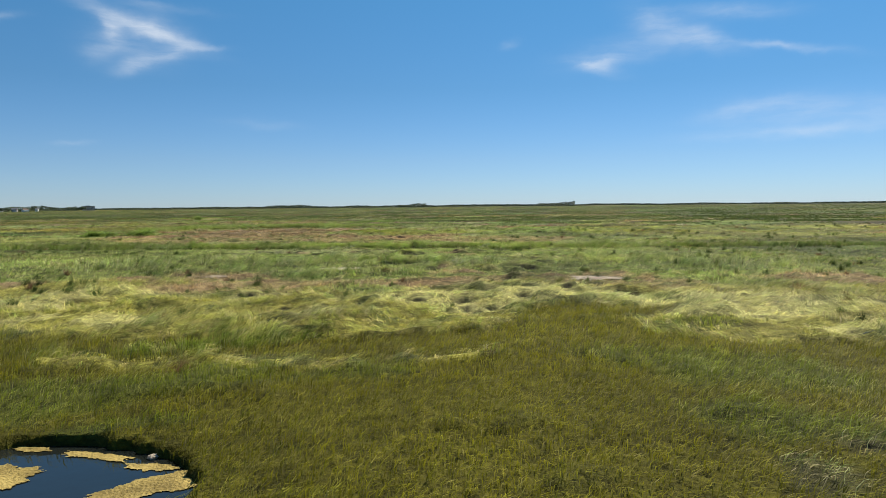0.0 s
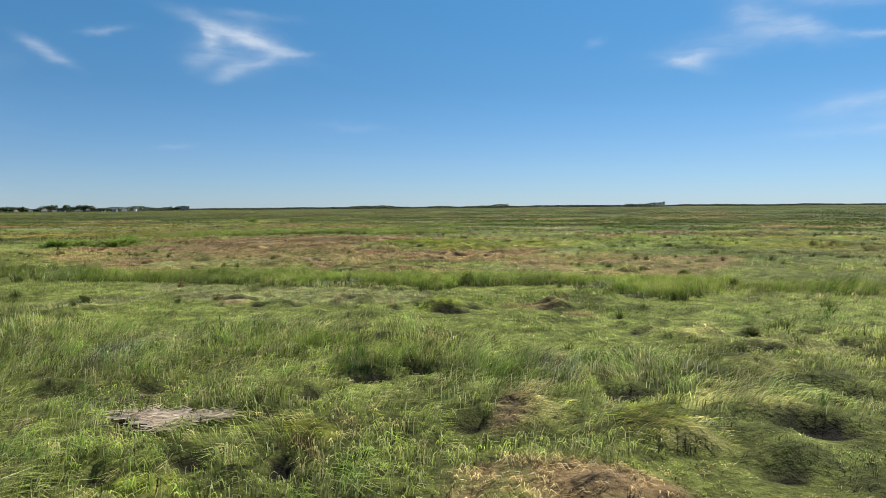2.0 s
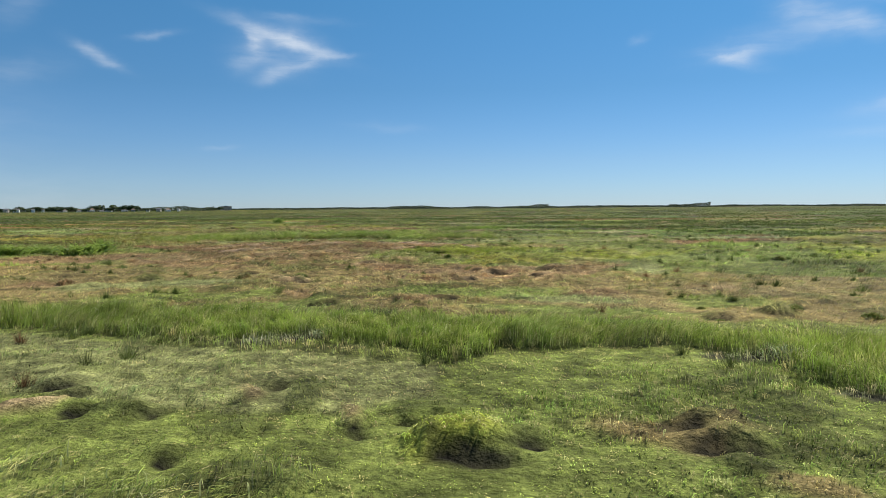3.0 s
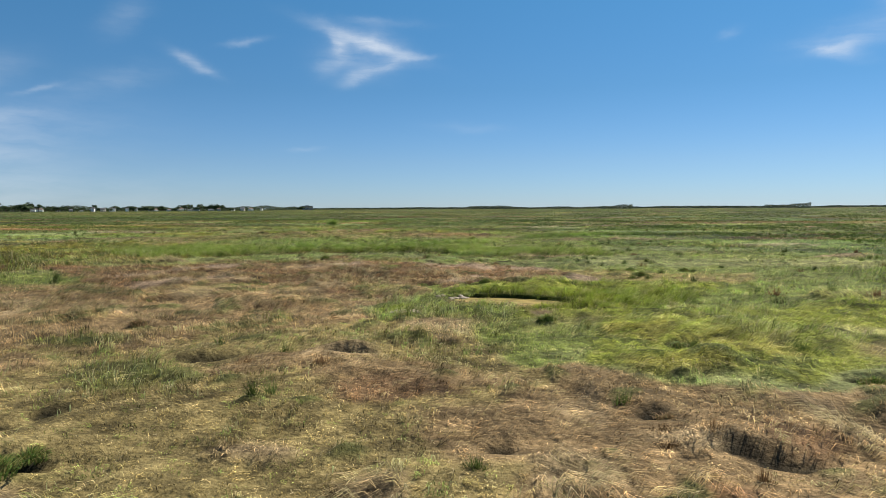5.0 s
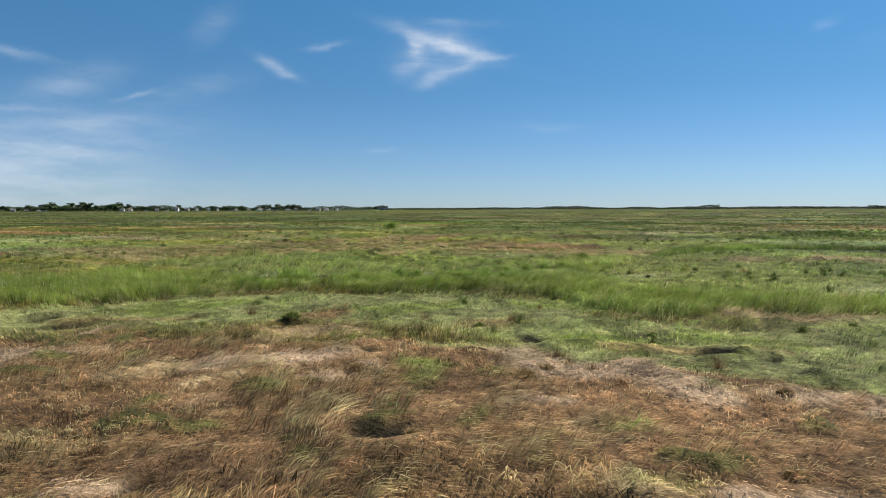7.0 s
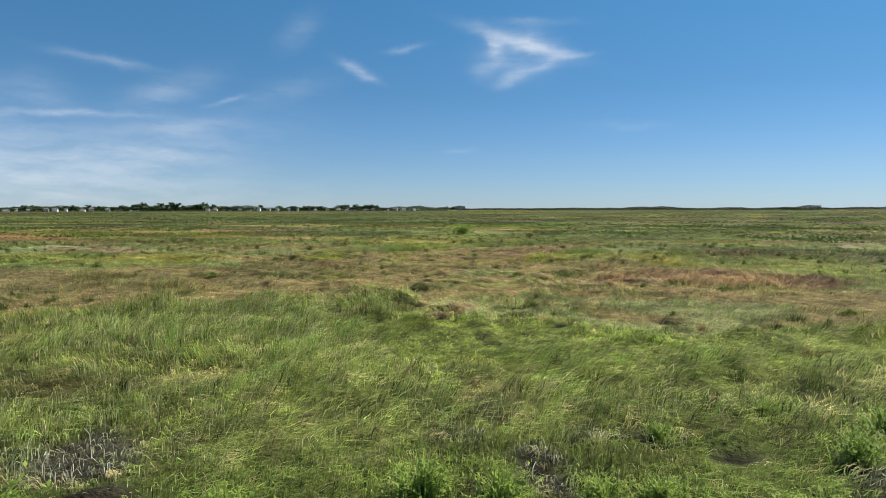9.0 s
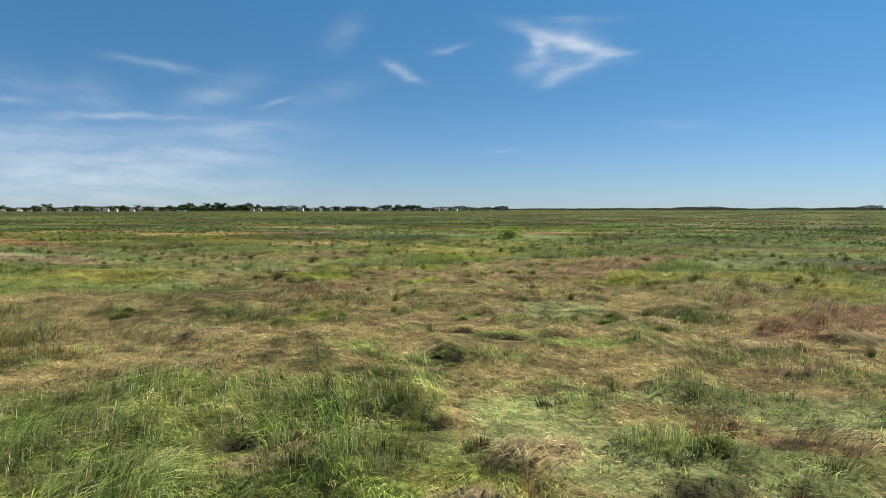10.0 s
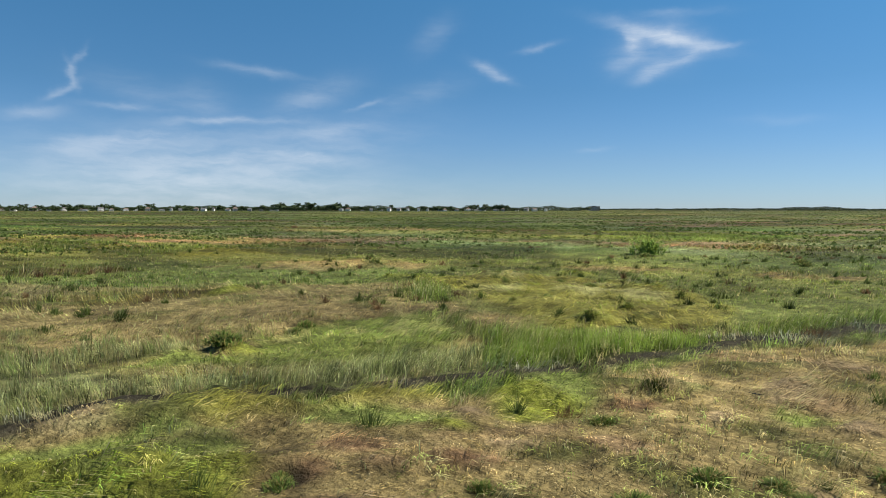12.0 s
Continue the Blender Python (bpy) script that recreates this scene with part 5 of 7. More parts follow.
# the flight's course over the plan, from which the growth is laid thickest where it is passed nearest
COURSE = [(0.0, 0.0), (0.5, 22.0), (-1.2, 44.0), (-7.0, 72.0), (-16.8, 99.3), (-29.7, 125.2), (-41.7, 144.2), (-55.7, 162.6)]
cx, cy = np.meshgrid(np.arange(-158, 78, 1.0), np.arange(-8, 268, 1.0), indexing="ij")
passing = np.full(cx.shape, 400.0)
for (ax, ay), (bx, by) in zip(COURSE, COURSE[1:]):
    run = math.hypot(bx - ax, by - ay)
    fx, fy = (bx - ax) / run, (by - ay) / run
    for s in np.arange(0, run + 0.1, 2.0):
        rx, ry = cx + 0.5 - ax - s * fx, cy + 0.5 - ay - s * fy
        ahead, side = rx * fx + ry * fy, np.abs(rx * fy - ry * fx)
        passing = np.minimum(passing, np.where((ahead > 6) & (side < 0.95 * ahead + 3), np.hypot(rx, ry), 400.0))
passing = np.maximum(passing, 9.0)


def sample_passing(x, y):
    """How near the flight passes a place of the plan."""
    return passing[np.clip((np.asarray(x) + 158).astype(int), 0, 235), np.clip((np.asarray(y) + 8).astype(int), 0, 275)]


# ---- fields read by ground and grass ----
W /= W.sum(-1, keepdims=True)
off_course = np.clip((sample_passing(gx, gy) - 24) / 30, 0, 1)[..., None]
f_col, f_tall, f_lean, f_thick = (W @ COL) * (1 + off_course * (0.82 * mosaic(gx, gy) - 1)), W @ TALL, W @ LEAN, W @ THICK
lodged = np.clip((f_lean - 0.45) / 0.35, 0, 1)
humps = vnoise(gx, gy, 2.3, 31, 3, 0.5) - 0.5
swell = vnoise(gx, gy, 14, 32, 2) - 0.5
sharp = 1 - np.abs(vnoise(gx * 0.8, gy * 1.3, 1.9, 33, 3, 0.5) - 0.5) * 4
f_z = relief + 0.10 * swell + humps * (0.20 + 0.48 * lodged) * np.clip((f_lean - 0.1) / 0.2, 0.3, 1) + 0.12 * rushes(gx, gy) + 0.18 * lodged * np.clip(sharp, 0, 1)
for d in (pond_d, pool_d):
    f_z *= np.where(d > 1.0, np.clip((d - 0.95) / 0.55, 0.1, 1), 1)
f_z[pond_d < 1.0] = np.minimum(f_z[pond_d < 1.0], -0.35)
f_z[pool_d < 1.0] = np.minimum(f_z[pool_d < 1.0], -0.35)
f_thick = f_thick * (1 - bare)
f_tall = f_tall * trim
kind_map = W.argmax(-1)
# growth is uneven: stands of taller, greener stalks with thin places between them
f_even = np.clip((f_lean - 0.2) / 0.2, 0.1, 1)
f_stand = np.clip((vnoise(gx, gy, 1.5, 53, 3, 0.6) + 0.35 * (vnoise(gx, gy, 7.0, 54, 2) - 0.5) - 0.40) / 0.28, 0, 1)
f_rush = rushes(gx, gy) * f_even * (1 - 0.8 * W[..., [NAMES.index(k) for k in DRY]].sum(-1)) * np.clip((0.78 - f_lean) / 0.2, 0, 1)
top = f_z + f_even * f_tall * (0.9 * f_stand ** 2 + 0.5 * f_rush)
slope_x, slope_y = np.gradient(top, CELL)
steep = np.maximum(1.0, np.hypot(slope_x, slope_y) / 1.0)
slope_x, slope_y = slope_x / steep, slope_y / steep
f_dry = W[..., [NAMES.index(k) for k in DRY]].sum(-1)
f_up = np.stack([-1.5 * slope_x, -1.5 * slope_y, np.ones_like(top)], -1)
f_up /= np.linalg.norm(f_up, axis=-1, keepdims=True)


def sample(field, x, y):
    """Bilinear reading of a field of the plan."""
    u = np.clip((np.asarray(x) - X0) / CELL, 0, NX - 1.001)
    v = np.clip((np.asarray(y) - Y0) / CELL, 0, NY - 1.001)
    i, j = u.astype(int), v.astype(int)
    a, b = (u - i), (v - j)
    if field.ndim == 3:
        a, b = a[..., None], b[..., None]
    return (field[i, j] * (1 - a) + field[i + 1, j] * a) * (1 - b) + (field[i, j + 1] * (1 - a) + field[i + 1, j + 1] * a) * b


# ---- ground: one sheet, fine round the flight and coarse towards the horizon ----


def spread(lo, hi, step, far, fine, growth=1.22):
    mid = np.arange(lo, hi, step)
    for f0, f1 in fine:
        mid = np.concatenate([mid[mid < f0 - 0.05], np.arange(f0, f1, 0.2), mid[mid > f1 + 0.05]])
    mid = list(mid)
    left, right, s = [], [], step
    while (left[-1] if left else lo) > -far:
        s *= growth
        left.append((left[-1] if left else lo) - s)
    s = step
    while (right[-1] if right else mid[-1]) < far:
        s *= growth
        right.append((right[-1] if right else mid[-1]) + s)
    return np.array(left[::-1] + mid + right)


# (closest at the banks of the pond and the pool)
xs, ys = spread(-95, 32, 0.46, 4600, [(-16.6, -2.6)]), spread(2, 205, 0.46, 4600, [(7.0, 12.6), (97.5, 102.6)])
nx, ny = len(xs), len(ys)
# cells passed near are split in four
mid_x, mid_y = np.meshgrid((xs[:-1] + xs[1:]) / 2, (ys[:-1] + ys[1:]) / 2, indexing="ij")
i_, j_ = np.meshgrid(2 * np.arange(nx - 1), 2 * np.arange(ny - 1), indexing="ij")
close = (mid_x > -156) & (mid_x < 76) & (mid_y > -7) & (mid_y < 266)
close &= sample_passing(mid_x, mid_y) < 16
stride = 2 * ny


def corners(i, j, step):
    return np.stack([i * stride + j, (i + step) * stride + j, (i + step) * stride + j + step, i * stride + j + step], -1)


keys = [corners(i_[~close], j_[~close], 2)] + [corners(i_[close] + a, j_[close] + b, 1) for a in (0, 1) for b in (0, 1)]
keys, quads = np.unique(np.concatenate(keys).ravel(), return_inverse=True)
quads = quads.reshape(-1, 4)
ax_ = np.interp(keys // stride, 2 * np.arange(nx), xs)
ay_ = np.interp(keys % stride, 2 * np.arange(ny), ys)
near = (ax_ > X0 + 1) & (ax_ < X0 + CELL * NX - 2) & (ay_ > Y0 + 1) & (ay_ < Y0 + CELL * NY - 2)
az_ = np.where(near, sample(f_z, ax_, ay_), 0.0)
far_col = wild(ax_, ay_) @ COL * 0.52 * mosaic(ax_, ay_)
g_col = np.where(near[..., None], sample(f_col, ax_, ay_), far_col)
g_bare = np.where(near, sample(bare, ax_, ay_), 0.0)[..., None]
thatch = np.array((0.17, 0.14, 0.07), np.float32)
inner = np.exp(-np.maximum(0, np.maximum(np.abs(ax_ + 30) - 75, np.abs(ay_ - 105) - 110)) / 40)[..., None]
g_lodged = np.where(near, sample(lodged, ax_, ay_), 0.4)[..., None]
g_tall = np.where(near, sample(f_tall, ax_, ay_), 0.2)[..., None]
# thatch under the growth, its colour darkened for the shade among the stalks
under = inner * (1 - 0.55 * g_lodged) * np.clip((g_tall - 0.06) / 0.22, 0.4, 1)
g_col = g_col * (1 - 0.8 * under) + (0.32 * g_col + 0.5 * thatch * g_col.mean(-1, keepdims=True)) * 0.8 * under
# mud, and ground under dead stalks and between shrubs coloured near black for shade
g_mud_shade = np.where(near, sample(W[..., [NAMES.index(k) for k in ("mud", "dead")]].sum(-1), ax_, ay_), 0.0)[..., None]
g_col = g_col * (1 - 0.85 * g_mud_shade) + np.array((0.02, 0.018, 0.012)) * 0.85 * g_mud_shade
# bare ground near black: pond mud, and the hollows' shade put in colour
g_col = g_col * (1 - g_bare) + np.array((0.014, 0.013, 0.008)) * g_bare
g_even = np.where(near, np.clip((sample(f_lean, ax_, ay_) - 0.2) / 0.2, 0.1, 1), 1.0)
g_rush = (rushes(ax_, ay_) * g_even * 0.7)[..., None]
g_col = (g_col * (1 - g_rush) + RUSH * g_rush) * (1 + g_even * (tone(ax_, ay_) - 1))[..., None]
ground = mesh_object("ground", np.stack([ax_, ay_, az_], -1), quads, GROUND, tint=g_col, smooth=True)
tagged(ground, "flat salt marsh ground of thatch and dark mud with shade painted in its hollows", "ground", kind="structure")

# ---- grass ----
rng = np.random.default_rng(7)


# tall stands along the water grow thickest
f_dense = 1 + 1.3 * W[..., [NAMES.index(k) for k in ("band", "reed", "lush", "shrub")]].sum(-1)


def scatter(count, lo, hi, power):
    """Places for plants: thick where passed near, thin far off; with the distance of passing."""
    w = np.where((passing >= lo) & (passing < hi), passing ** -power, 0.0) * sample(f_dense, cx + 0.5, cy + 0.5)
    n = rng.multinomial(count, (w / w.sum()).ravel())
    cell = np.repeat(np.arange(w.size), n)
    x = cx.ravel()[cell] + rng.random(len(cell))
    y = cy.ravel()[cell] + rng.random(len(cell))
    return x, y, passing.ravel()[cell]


def blades(x, y, d, bent, wide, tall_gain=1.0):
    """Grass blades: verts, faces and tint. bent: five-cornered blades that curve over, else plain slivers."""
    # blades gather into tufts
    qx = x + 0.5 * (vnoise(x, y, 0.9, 51, 2) - 0.5) + 0.37 * y
    qy = y + 0.5 * (vnoise(x, y, 0.9, 52, 2) - 0.5) - 0.21 * x
    tx, ty = np.floor(qx / 0.34), np.floor(qy / 0.34)
    hsh = np.modf(np.abs(np.sin(tx * 12.9898 + ty * 78.233) * 43758.5453))[0]
    hsh2 = np.modf(np.abs(np.sin(tx * 39.346 + ty * 11.135) * 24634.6345))[0]
    even = np.clip((sample(f_lean, x, y) - 0.2) / 0.2, 0.1, 1)
    pull = rng.random(len(x)) * 0.55 * even
    x = x + ((tx + 0.5 * hsh + 0.25) * 0.34 - qx) * pull
    y = y + ((ty + 0.5 * hsh2 + 0.25) * 0.34 - qy) * pull
    thick = sample(f_thick, x, y) * (1 - sample(f_even, x, y) * 0.35 * (1 - sample(f_stand, x, y)))
    keep = (rng.random(len(x)) < thick) & (sample(bare, x, y) < 0.15)
    x, y, d, hsh, hsh2, even = x[keep], y[keep], d[keep], hsh[keep], hsh2[keep], even[keep]
    n = len(x)
    tall, lean, col = sample(f_tall, x, y), sample(f_lean, x, y), sample(f_col, x, y)
    z = sample(f_z, x, y) - 0.03
    stand, rush, rough_growth = sample(f_stand, x, y), sample(f_rush, x, y), even
    up = sample(f_up, x, y)
    lean = lean * (1 - 0.5 * rush)
    h = tall * tall_gain * (0.55 + 0.5 * rng.random(n) + 0.35 * hsh) * (1 + rough_growth * (0.75 * stand ** 2 - 0.28)) * (1 + 0.35 * rush)
    # stalks of lodged grass are long and swirl with the wind's gusts
    swirl = 6.3 * (vnoise(x, y, 5.5, 41, 3) - 0.5) * (0.6 + 1.0 * lean) - 0.5
    way = swirl + rng.normal(0, 0.55, n) * (1.2 - lean) + 1.1 * (hsh - 0.5)
    tip = np.clip(lean * 1.45 + rng.normal(0, 0.18, n) + 0.2 * (hsh2 - 0.5), 0.03, 1.48)
    h = h * (1 + 0.9 * lean)
    dx, dy = np.cos(way) * np.sin(tip), np.sin(way) * np.sin(tip)
    # nothing hangs over a gap
    h = np.where(sample(gap, x + dx * h * 0.8, y + dy * h * 0.8) > 0.4, 0.5 * h, h)
    face = way + math.pi / 2 + rng.normal(0, 0.6, n)
    half = 0.5 * wide * (0.7 + 0.7 * rng.random(n)) * (0.62 + 0.1 * lean)
    sx, sy = np.cos(face) * half, np.sin(face) * half
    # neighbouring tufts differ: some greener, some bleached
    pick = np.modf(hsh * 7.31 + hsh2 * 3.17)[0]
    other = np.where((pick < 0.22)[:, None], np.array((0.15, 0.20, 0.05)), np.array((0.32, 0.26, 0.135)))
    mixed = (0.6 * even * ((pick < 0.22) | (pick > 0.80)) * np.clip(1.6 - 1.1 * lean, 0.35, 1) * np.where(pick < 0.22, 1 - sample(f_dry, x, y), 1))[:, None]
    col = col * (1 - mixed) + other * mixed
    # blade and tuft tones vary, with light and shade contrast put into the tint
    spot = rng.random(n)
    shade = 1 + (0.8 * rng.random(n) - 0.58 + 1.15 * np.clip(spot - 0.72, 0, 1) / 0.28 + 1.1 * (hsh2 - 0.45))[:, None] * ((0.45 + 0.55 * even) * np.clip(1.75 - 1.2 * lean, 0.6, 1))[:, None]
    shade = shade * (1 + even * (tone(x, y) - 1))[:, None]
    lush = (rough_growth * stand * (hsh > 0.35))[:, None]
    col = col * (1 - 0.3 * lush * np.array((1.0, 0.55, 0.75)))
    dry = (rng.random(n) < 0.07 + 0.10 * hsh)[:, None] * rng.random((n, 1)) * (0.2 + 0.8 * even[:, None])
    col = col * (1 - 0.55 * rush[:, None]) + RUSH * 0.55 * rush[:, None]
    col = col * shade * (1 - dry) + np.array((0.34, 0.28, 0.165)) * dry
    # blades tinted darker at the root for shade, drier and paler at the tip
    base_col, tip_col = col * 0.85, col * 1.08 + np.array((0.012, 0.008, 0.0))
    if bent:
        mx, my, mz = dx * h * 0.38, dy * h * 0.38, np.cos(tip * 0.8) * h * 0.55
        over = np.minimum(tip + 0.5 + 0.45 * rng.random(n), 1.50)
        ex, ey = mx + np.cos(way) * np.sin(over) * h * 0.58, my + np.sin(way) * np.sin(over) * h * 0.58
        ez = np.maximum(mz + np.cos(over) * h * 0.5, 0.06 * h)
        v = np.empty((n, 4, 3), np.float32)
        v[:, 0] = np.stack([x, y, z], 1)
        v[:, 1] = np.stack([x + mx + sx, y + my + sy, z + mz], 1)
        v[:, 2] = np.stack([x + ex, y + ey, z + ez], 1)
        v[:, 3] = np.stack([x + mx - sx, y + my - sy, z + mz], 1)
        f = (np.arange(n)[:, None, None] * 4 + np.array([[0, 1, 3], [1, 2, 3]])).reshape(-1, 3)
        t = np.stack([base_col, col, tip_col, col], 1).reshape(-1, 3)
    else:
        v = np.empty((n, 3, 3), np.float32)
        v[:, 0] = np.stack([x - sx, y - sy, z], 1)
        v[:, 1] = np.stack([x + sx, y + sy, z], 1)
        v[:, 2] = np.stack([x + dx * h, y + dy * h, z + np.maximum(np.cos(tip), 0.12) * h], 1)
        f = np.arange(3 * n).reshape(-1, 3)
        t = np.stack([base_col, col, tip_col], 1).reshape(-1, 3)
    u, w = np.clip(((x - X0) / CELL).astype(int), 0, NX - 1), np.clip(((y - Y0) / CELL).astype(int), 0, NY - 1)
    return v.reshape(-1, 3), f, t, kind_map[u, w], np.repeat(up, v.shape[1], 0)


GRASSES = {
    "cordgrass": (("olive", "olivegreen", "olivebrown", "olive2", "lush"), "dense upright olive-brown cordgrass on wet marsh", "grass"),
    "tall_cordgrass": (("green", "shrub", "band", "reed", "rough"), "tall bright green cordgrass along the ditches", "grass"),
    "salt_hay": (("hay", "lime", "brightpatch", "salthay", "pale"), "wind-lodged yellow-green salt hay in swirling cowlicks", "grass"),
    "dry_grass": (("brown", "redbrown", "straw", "thatch", "dead"), "flattened dead brown and straw-coloured marsh grass", "grass"),
    "marsh_grass": (("mid", "turf", "turfgrey", "tan", "mud"), "short grey-green mixed marsh grass", "grass"),
}
owner = np.zeros(len(NAMES), int)
for g, (kinds, _, _) in enumerate(GRASSES.values()):
    for k in kinds:
        owner[NAMES.index(k)] = g


def plant(batches):
    """Sow the batches (count, nearest, farthest, power, bent, width) and link one object for each kind of grass."""
    store = [[] for _ in GRASSES]
    for count, lo, hi, power, bent, wide in batches:
        x, y, d = scatter(count, lo, hi, power)
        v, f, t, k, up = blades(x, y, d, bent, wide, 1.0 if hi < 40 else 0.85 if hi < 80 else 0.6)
        per_v = 4 if bent else 3
        for g in range(len(GRASSES)):
            sel = np.nonzero(owner[k] == g)[0]
            if len(sel) == 0:
                continue
            vi = (sel[:, None] * per_v + np.arange(per_v)).ravel()
            pattern = np.array([[0, 1, 3], [1, 2, 3]]) if bent else np.array([[0, 1, 2]])
            store[g].append((v[vi], (np.arange(len(sel))[:, None, None] * per_v + pattern).reshape(-1, 3), t[vi], up[vi]))
    for (name, (_, label, cat)), lots in zip(GRASSES.items(), store):
        base, vs, fs, ts, us = 0, [], [], [], []
        for v, f, t, up in lots:
            vs.append(v), fs.append(f + base), ts.append(t), us.append(up)
            base += len(v)
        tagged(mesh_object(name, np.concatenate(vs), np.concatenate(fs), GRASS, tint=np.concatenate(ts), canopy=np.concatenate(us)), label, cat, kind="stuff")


plant([
    (900000, 0, 26, 1.2, True, 0.021),
    (420000, 14, 36, 1.0, False, 0.028),
    (400000, 34, 70, 1.5, False, 0.06),
    (300000, 70, 380, 1.4, False, 0.17),
])


def arching_blades(count, seed):
    """Long pale blades that bow over with the wind in the rough cordgrass and along the ditches."""
    r = np.random.default_rng(seed)
    weight = sum(k * W[..., NAMES.index(n)] for n, k in (("rough", 0.8), ("reed", 1.0), ("band", 0.45), ("shrub", 0.35), ("olive2", 0.3), ("tan", 0.05), ("dead", 1.0)))
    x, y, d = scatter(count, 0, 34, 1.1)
    keep = (r.random(len(x)) < sample(weight, x, y) * np.clip(2.2 * sample(f_stand, x, y), 0.15, 1)) & (sample(bare, x, y) < 0.3)
    x, y, d = x[keep], y[keep], d[keep]
    n = len(x)
    way = -0.4 + 3.2 * (vnoise(x, y, 4.0, 41, 2) - 0.5) + r.normal(0, 0.45, n)
    size = (0.5 + 0.35 * r.random(n)) * np.clip(sample(f_tall, x, y) / 0.42, 0.55, 1.15)
    bow = 0.5 + 0.8 * r.random(n)
    half = (0.005 + 0.004 * r.random(n)) * np.maximum(1, d / 13)
    z0 = sample(f_z, x, y) - 0.02
    dead = sample(W[..., NAMES.index("dead")], x, y)[:, None]
    col = np.array((0.27, 0.285, 0.13)) * (1 - dead) + np.array((0.36, 0.35, 0.28)) * dead
    col = col * (0.55 + 0.75 * r.random((n, 1)))
    v = np.empty((n, 7, 3), np.float32)
    px, py, pz, lean = x.copy(), y.copy(), z0.copy(), np.full(n, 0.1)
    for k in range(4):
        w = half * (1.0, 0.9, 0.65, 0.0)[k]
        sx, sy = -np.sin(way) * w, np.cos(way) * w
        if k < 3:
            v[:, 2 * k], v[:, 2 * k + 1] = np.stack([px - sx, py - sy, pz], 1), np.stack([px + sx, py + sy, pz], 1)
        else:
            v[:, 6] = np.stack([px, py, pz], 1)
        px, py, pz = px + np.cos(way) * np.sin(lean) * size / 3, py + np.sin(way) * np.sin(lean) * size / 3, np.maximum(pz + np.cos(lean) * size / 3, z0 + 0.03)
        lean = lean + bow
    f = (np.arange(n)[:, None, None] * 7 + np.array([[0, 1, 3], [0, 3, 2], [2, 3, 5], [2, 5, 4], [4, 5, 6]])).reshape(-1, 3)
    ob = mesh_object("long_cordgrass", v.reshape(-1, 3), f, GRASS, tint=np.repeat(col, 7, 0), canopy=np.repeat(sample(f_up, x, y), 7, 0))
    tagged(ob, "long pale cordgrass blades bowed over by the wind", "grass", kind="stuff")


def sedge_tufts(count, seed):
    """Small dark tufts of sedge and dead stalks that stand out of the lodged grass all over the marsh. Their dark tint
    also stands for shaded tuft edges.
    """
    r = np.random.default_rng(seed)
    x, y, d = scatter(count, 0, 170, 0.9)
    gather = vnoise(x, y, 6.0, seed, 3)
    keep = (r.random(len(x)) < np.clip((gather - 0.38) * 4, 0.05, 1) * np.clip(d / 40, 0.12, 1)) & (sample(f_lean, x, y) > 0.26) & (sample(bare, x, y) < 0.1)
    x, y, d = x[keep], y[keep], d[keep]
    dry = sample(f_dry, x, y)
    size = (0.2 + 0.35 * r.random(len(x)) ** 2) * (1 + d / 150)
    tall = (0.24 + 0.28 * r.random(len(x))) * (1 - 0.35 * dry)
    per = np.clip(1800 / d, 18, 100).astype(int)
    k = np.repeat(np.arange(len(x)), per)
    n = len(k)
    a, rad = r.random(n) * 6.283, np.abs(r.normal(0, 0.5, n))
    bx_, by_ = x[k] + np.cos(a) * rad * size[k], y[k] + np.sin(a) * rad * size[k] * 0.7
    h = tall[k] * (0.5 + 0.7 * r.random(n)) * np.exp(-0.8 * rad ** 2)
    way = np.where(r.random(n) < 0.6, a, 6.3 * (vnoise(x, y, 5.5, 41, 3)[k] - 0.5) * 1.6 - 0.5)
    tip = np.clip(0.25 + 0.6 * rad + r.normal(0, 0.2, n), 0, 1.3)
    face, half = r.random(n) * 3.14, (0.004 + 0.005 * r.random(n)) * np.maximum(1, d[k] / 11)
    z = sample(f_z, bx_, by_) - 0.02
    dark = np.array((0.045, 0.06, 0.015)) * (0.6 + 0.9 * r.random((len(x), 1)))
    rust = np.array((0.10, 0.062, 0.03)) * (0.5 + 0.9 * r.random((len(x), 1)))
    own = np.where((r.random(len(x)) < 0.12 + 0.7 * dry)[:, None], rust, dark)
    col = own[k] * (0.6 + 0.8 * r.random((n, 1)))
    v = np.empty((n, 3, 3), np.float32)
    v[:, 0] = np.stack([bx_ - np.cos(face) * half, by_ - np.sin(face) * half, z], 1)
    v[:, 1] = np.stack([bx_ + np.cos(face) * half, by_ + np.sin(face) * half, z], 1)
    v[:, 2] = np.stack([bx_ + np.cos(way) * np.sin(tip) * h, by_ + np.sin(way) * np.sin(tip) * h, z + np.cos(tip) * h], 1)
    ob = mesh_object("sedge", v.reshape(-1, 3), np.arange(3 * n).reshape(-1, 3), GRASS, tint=np.repeat(col, 3, 0), canopy=np.repeat(sample(f_up, bx_, by_), 3, 0))
    tagged(ob, "small dark tufts of sedge among the lodged grass", "sedge", kind="stuff")


arching_blades(150000, 45)
sedge_tufts(9500, 71)


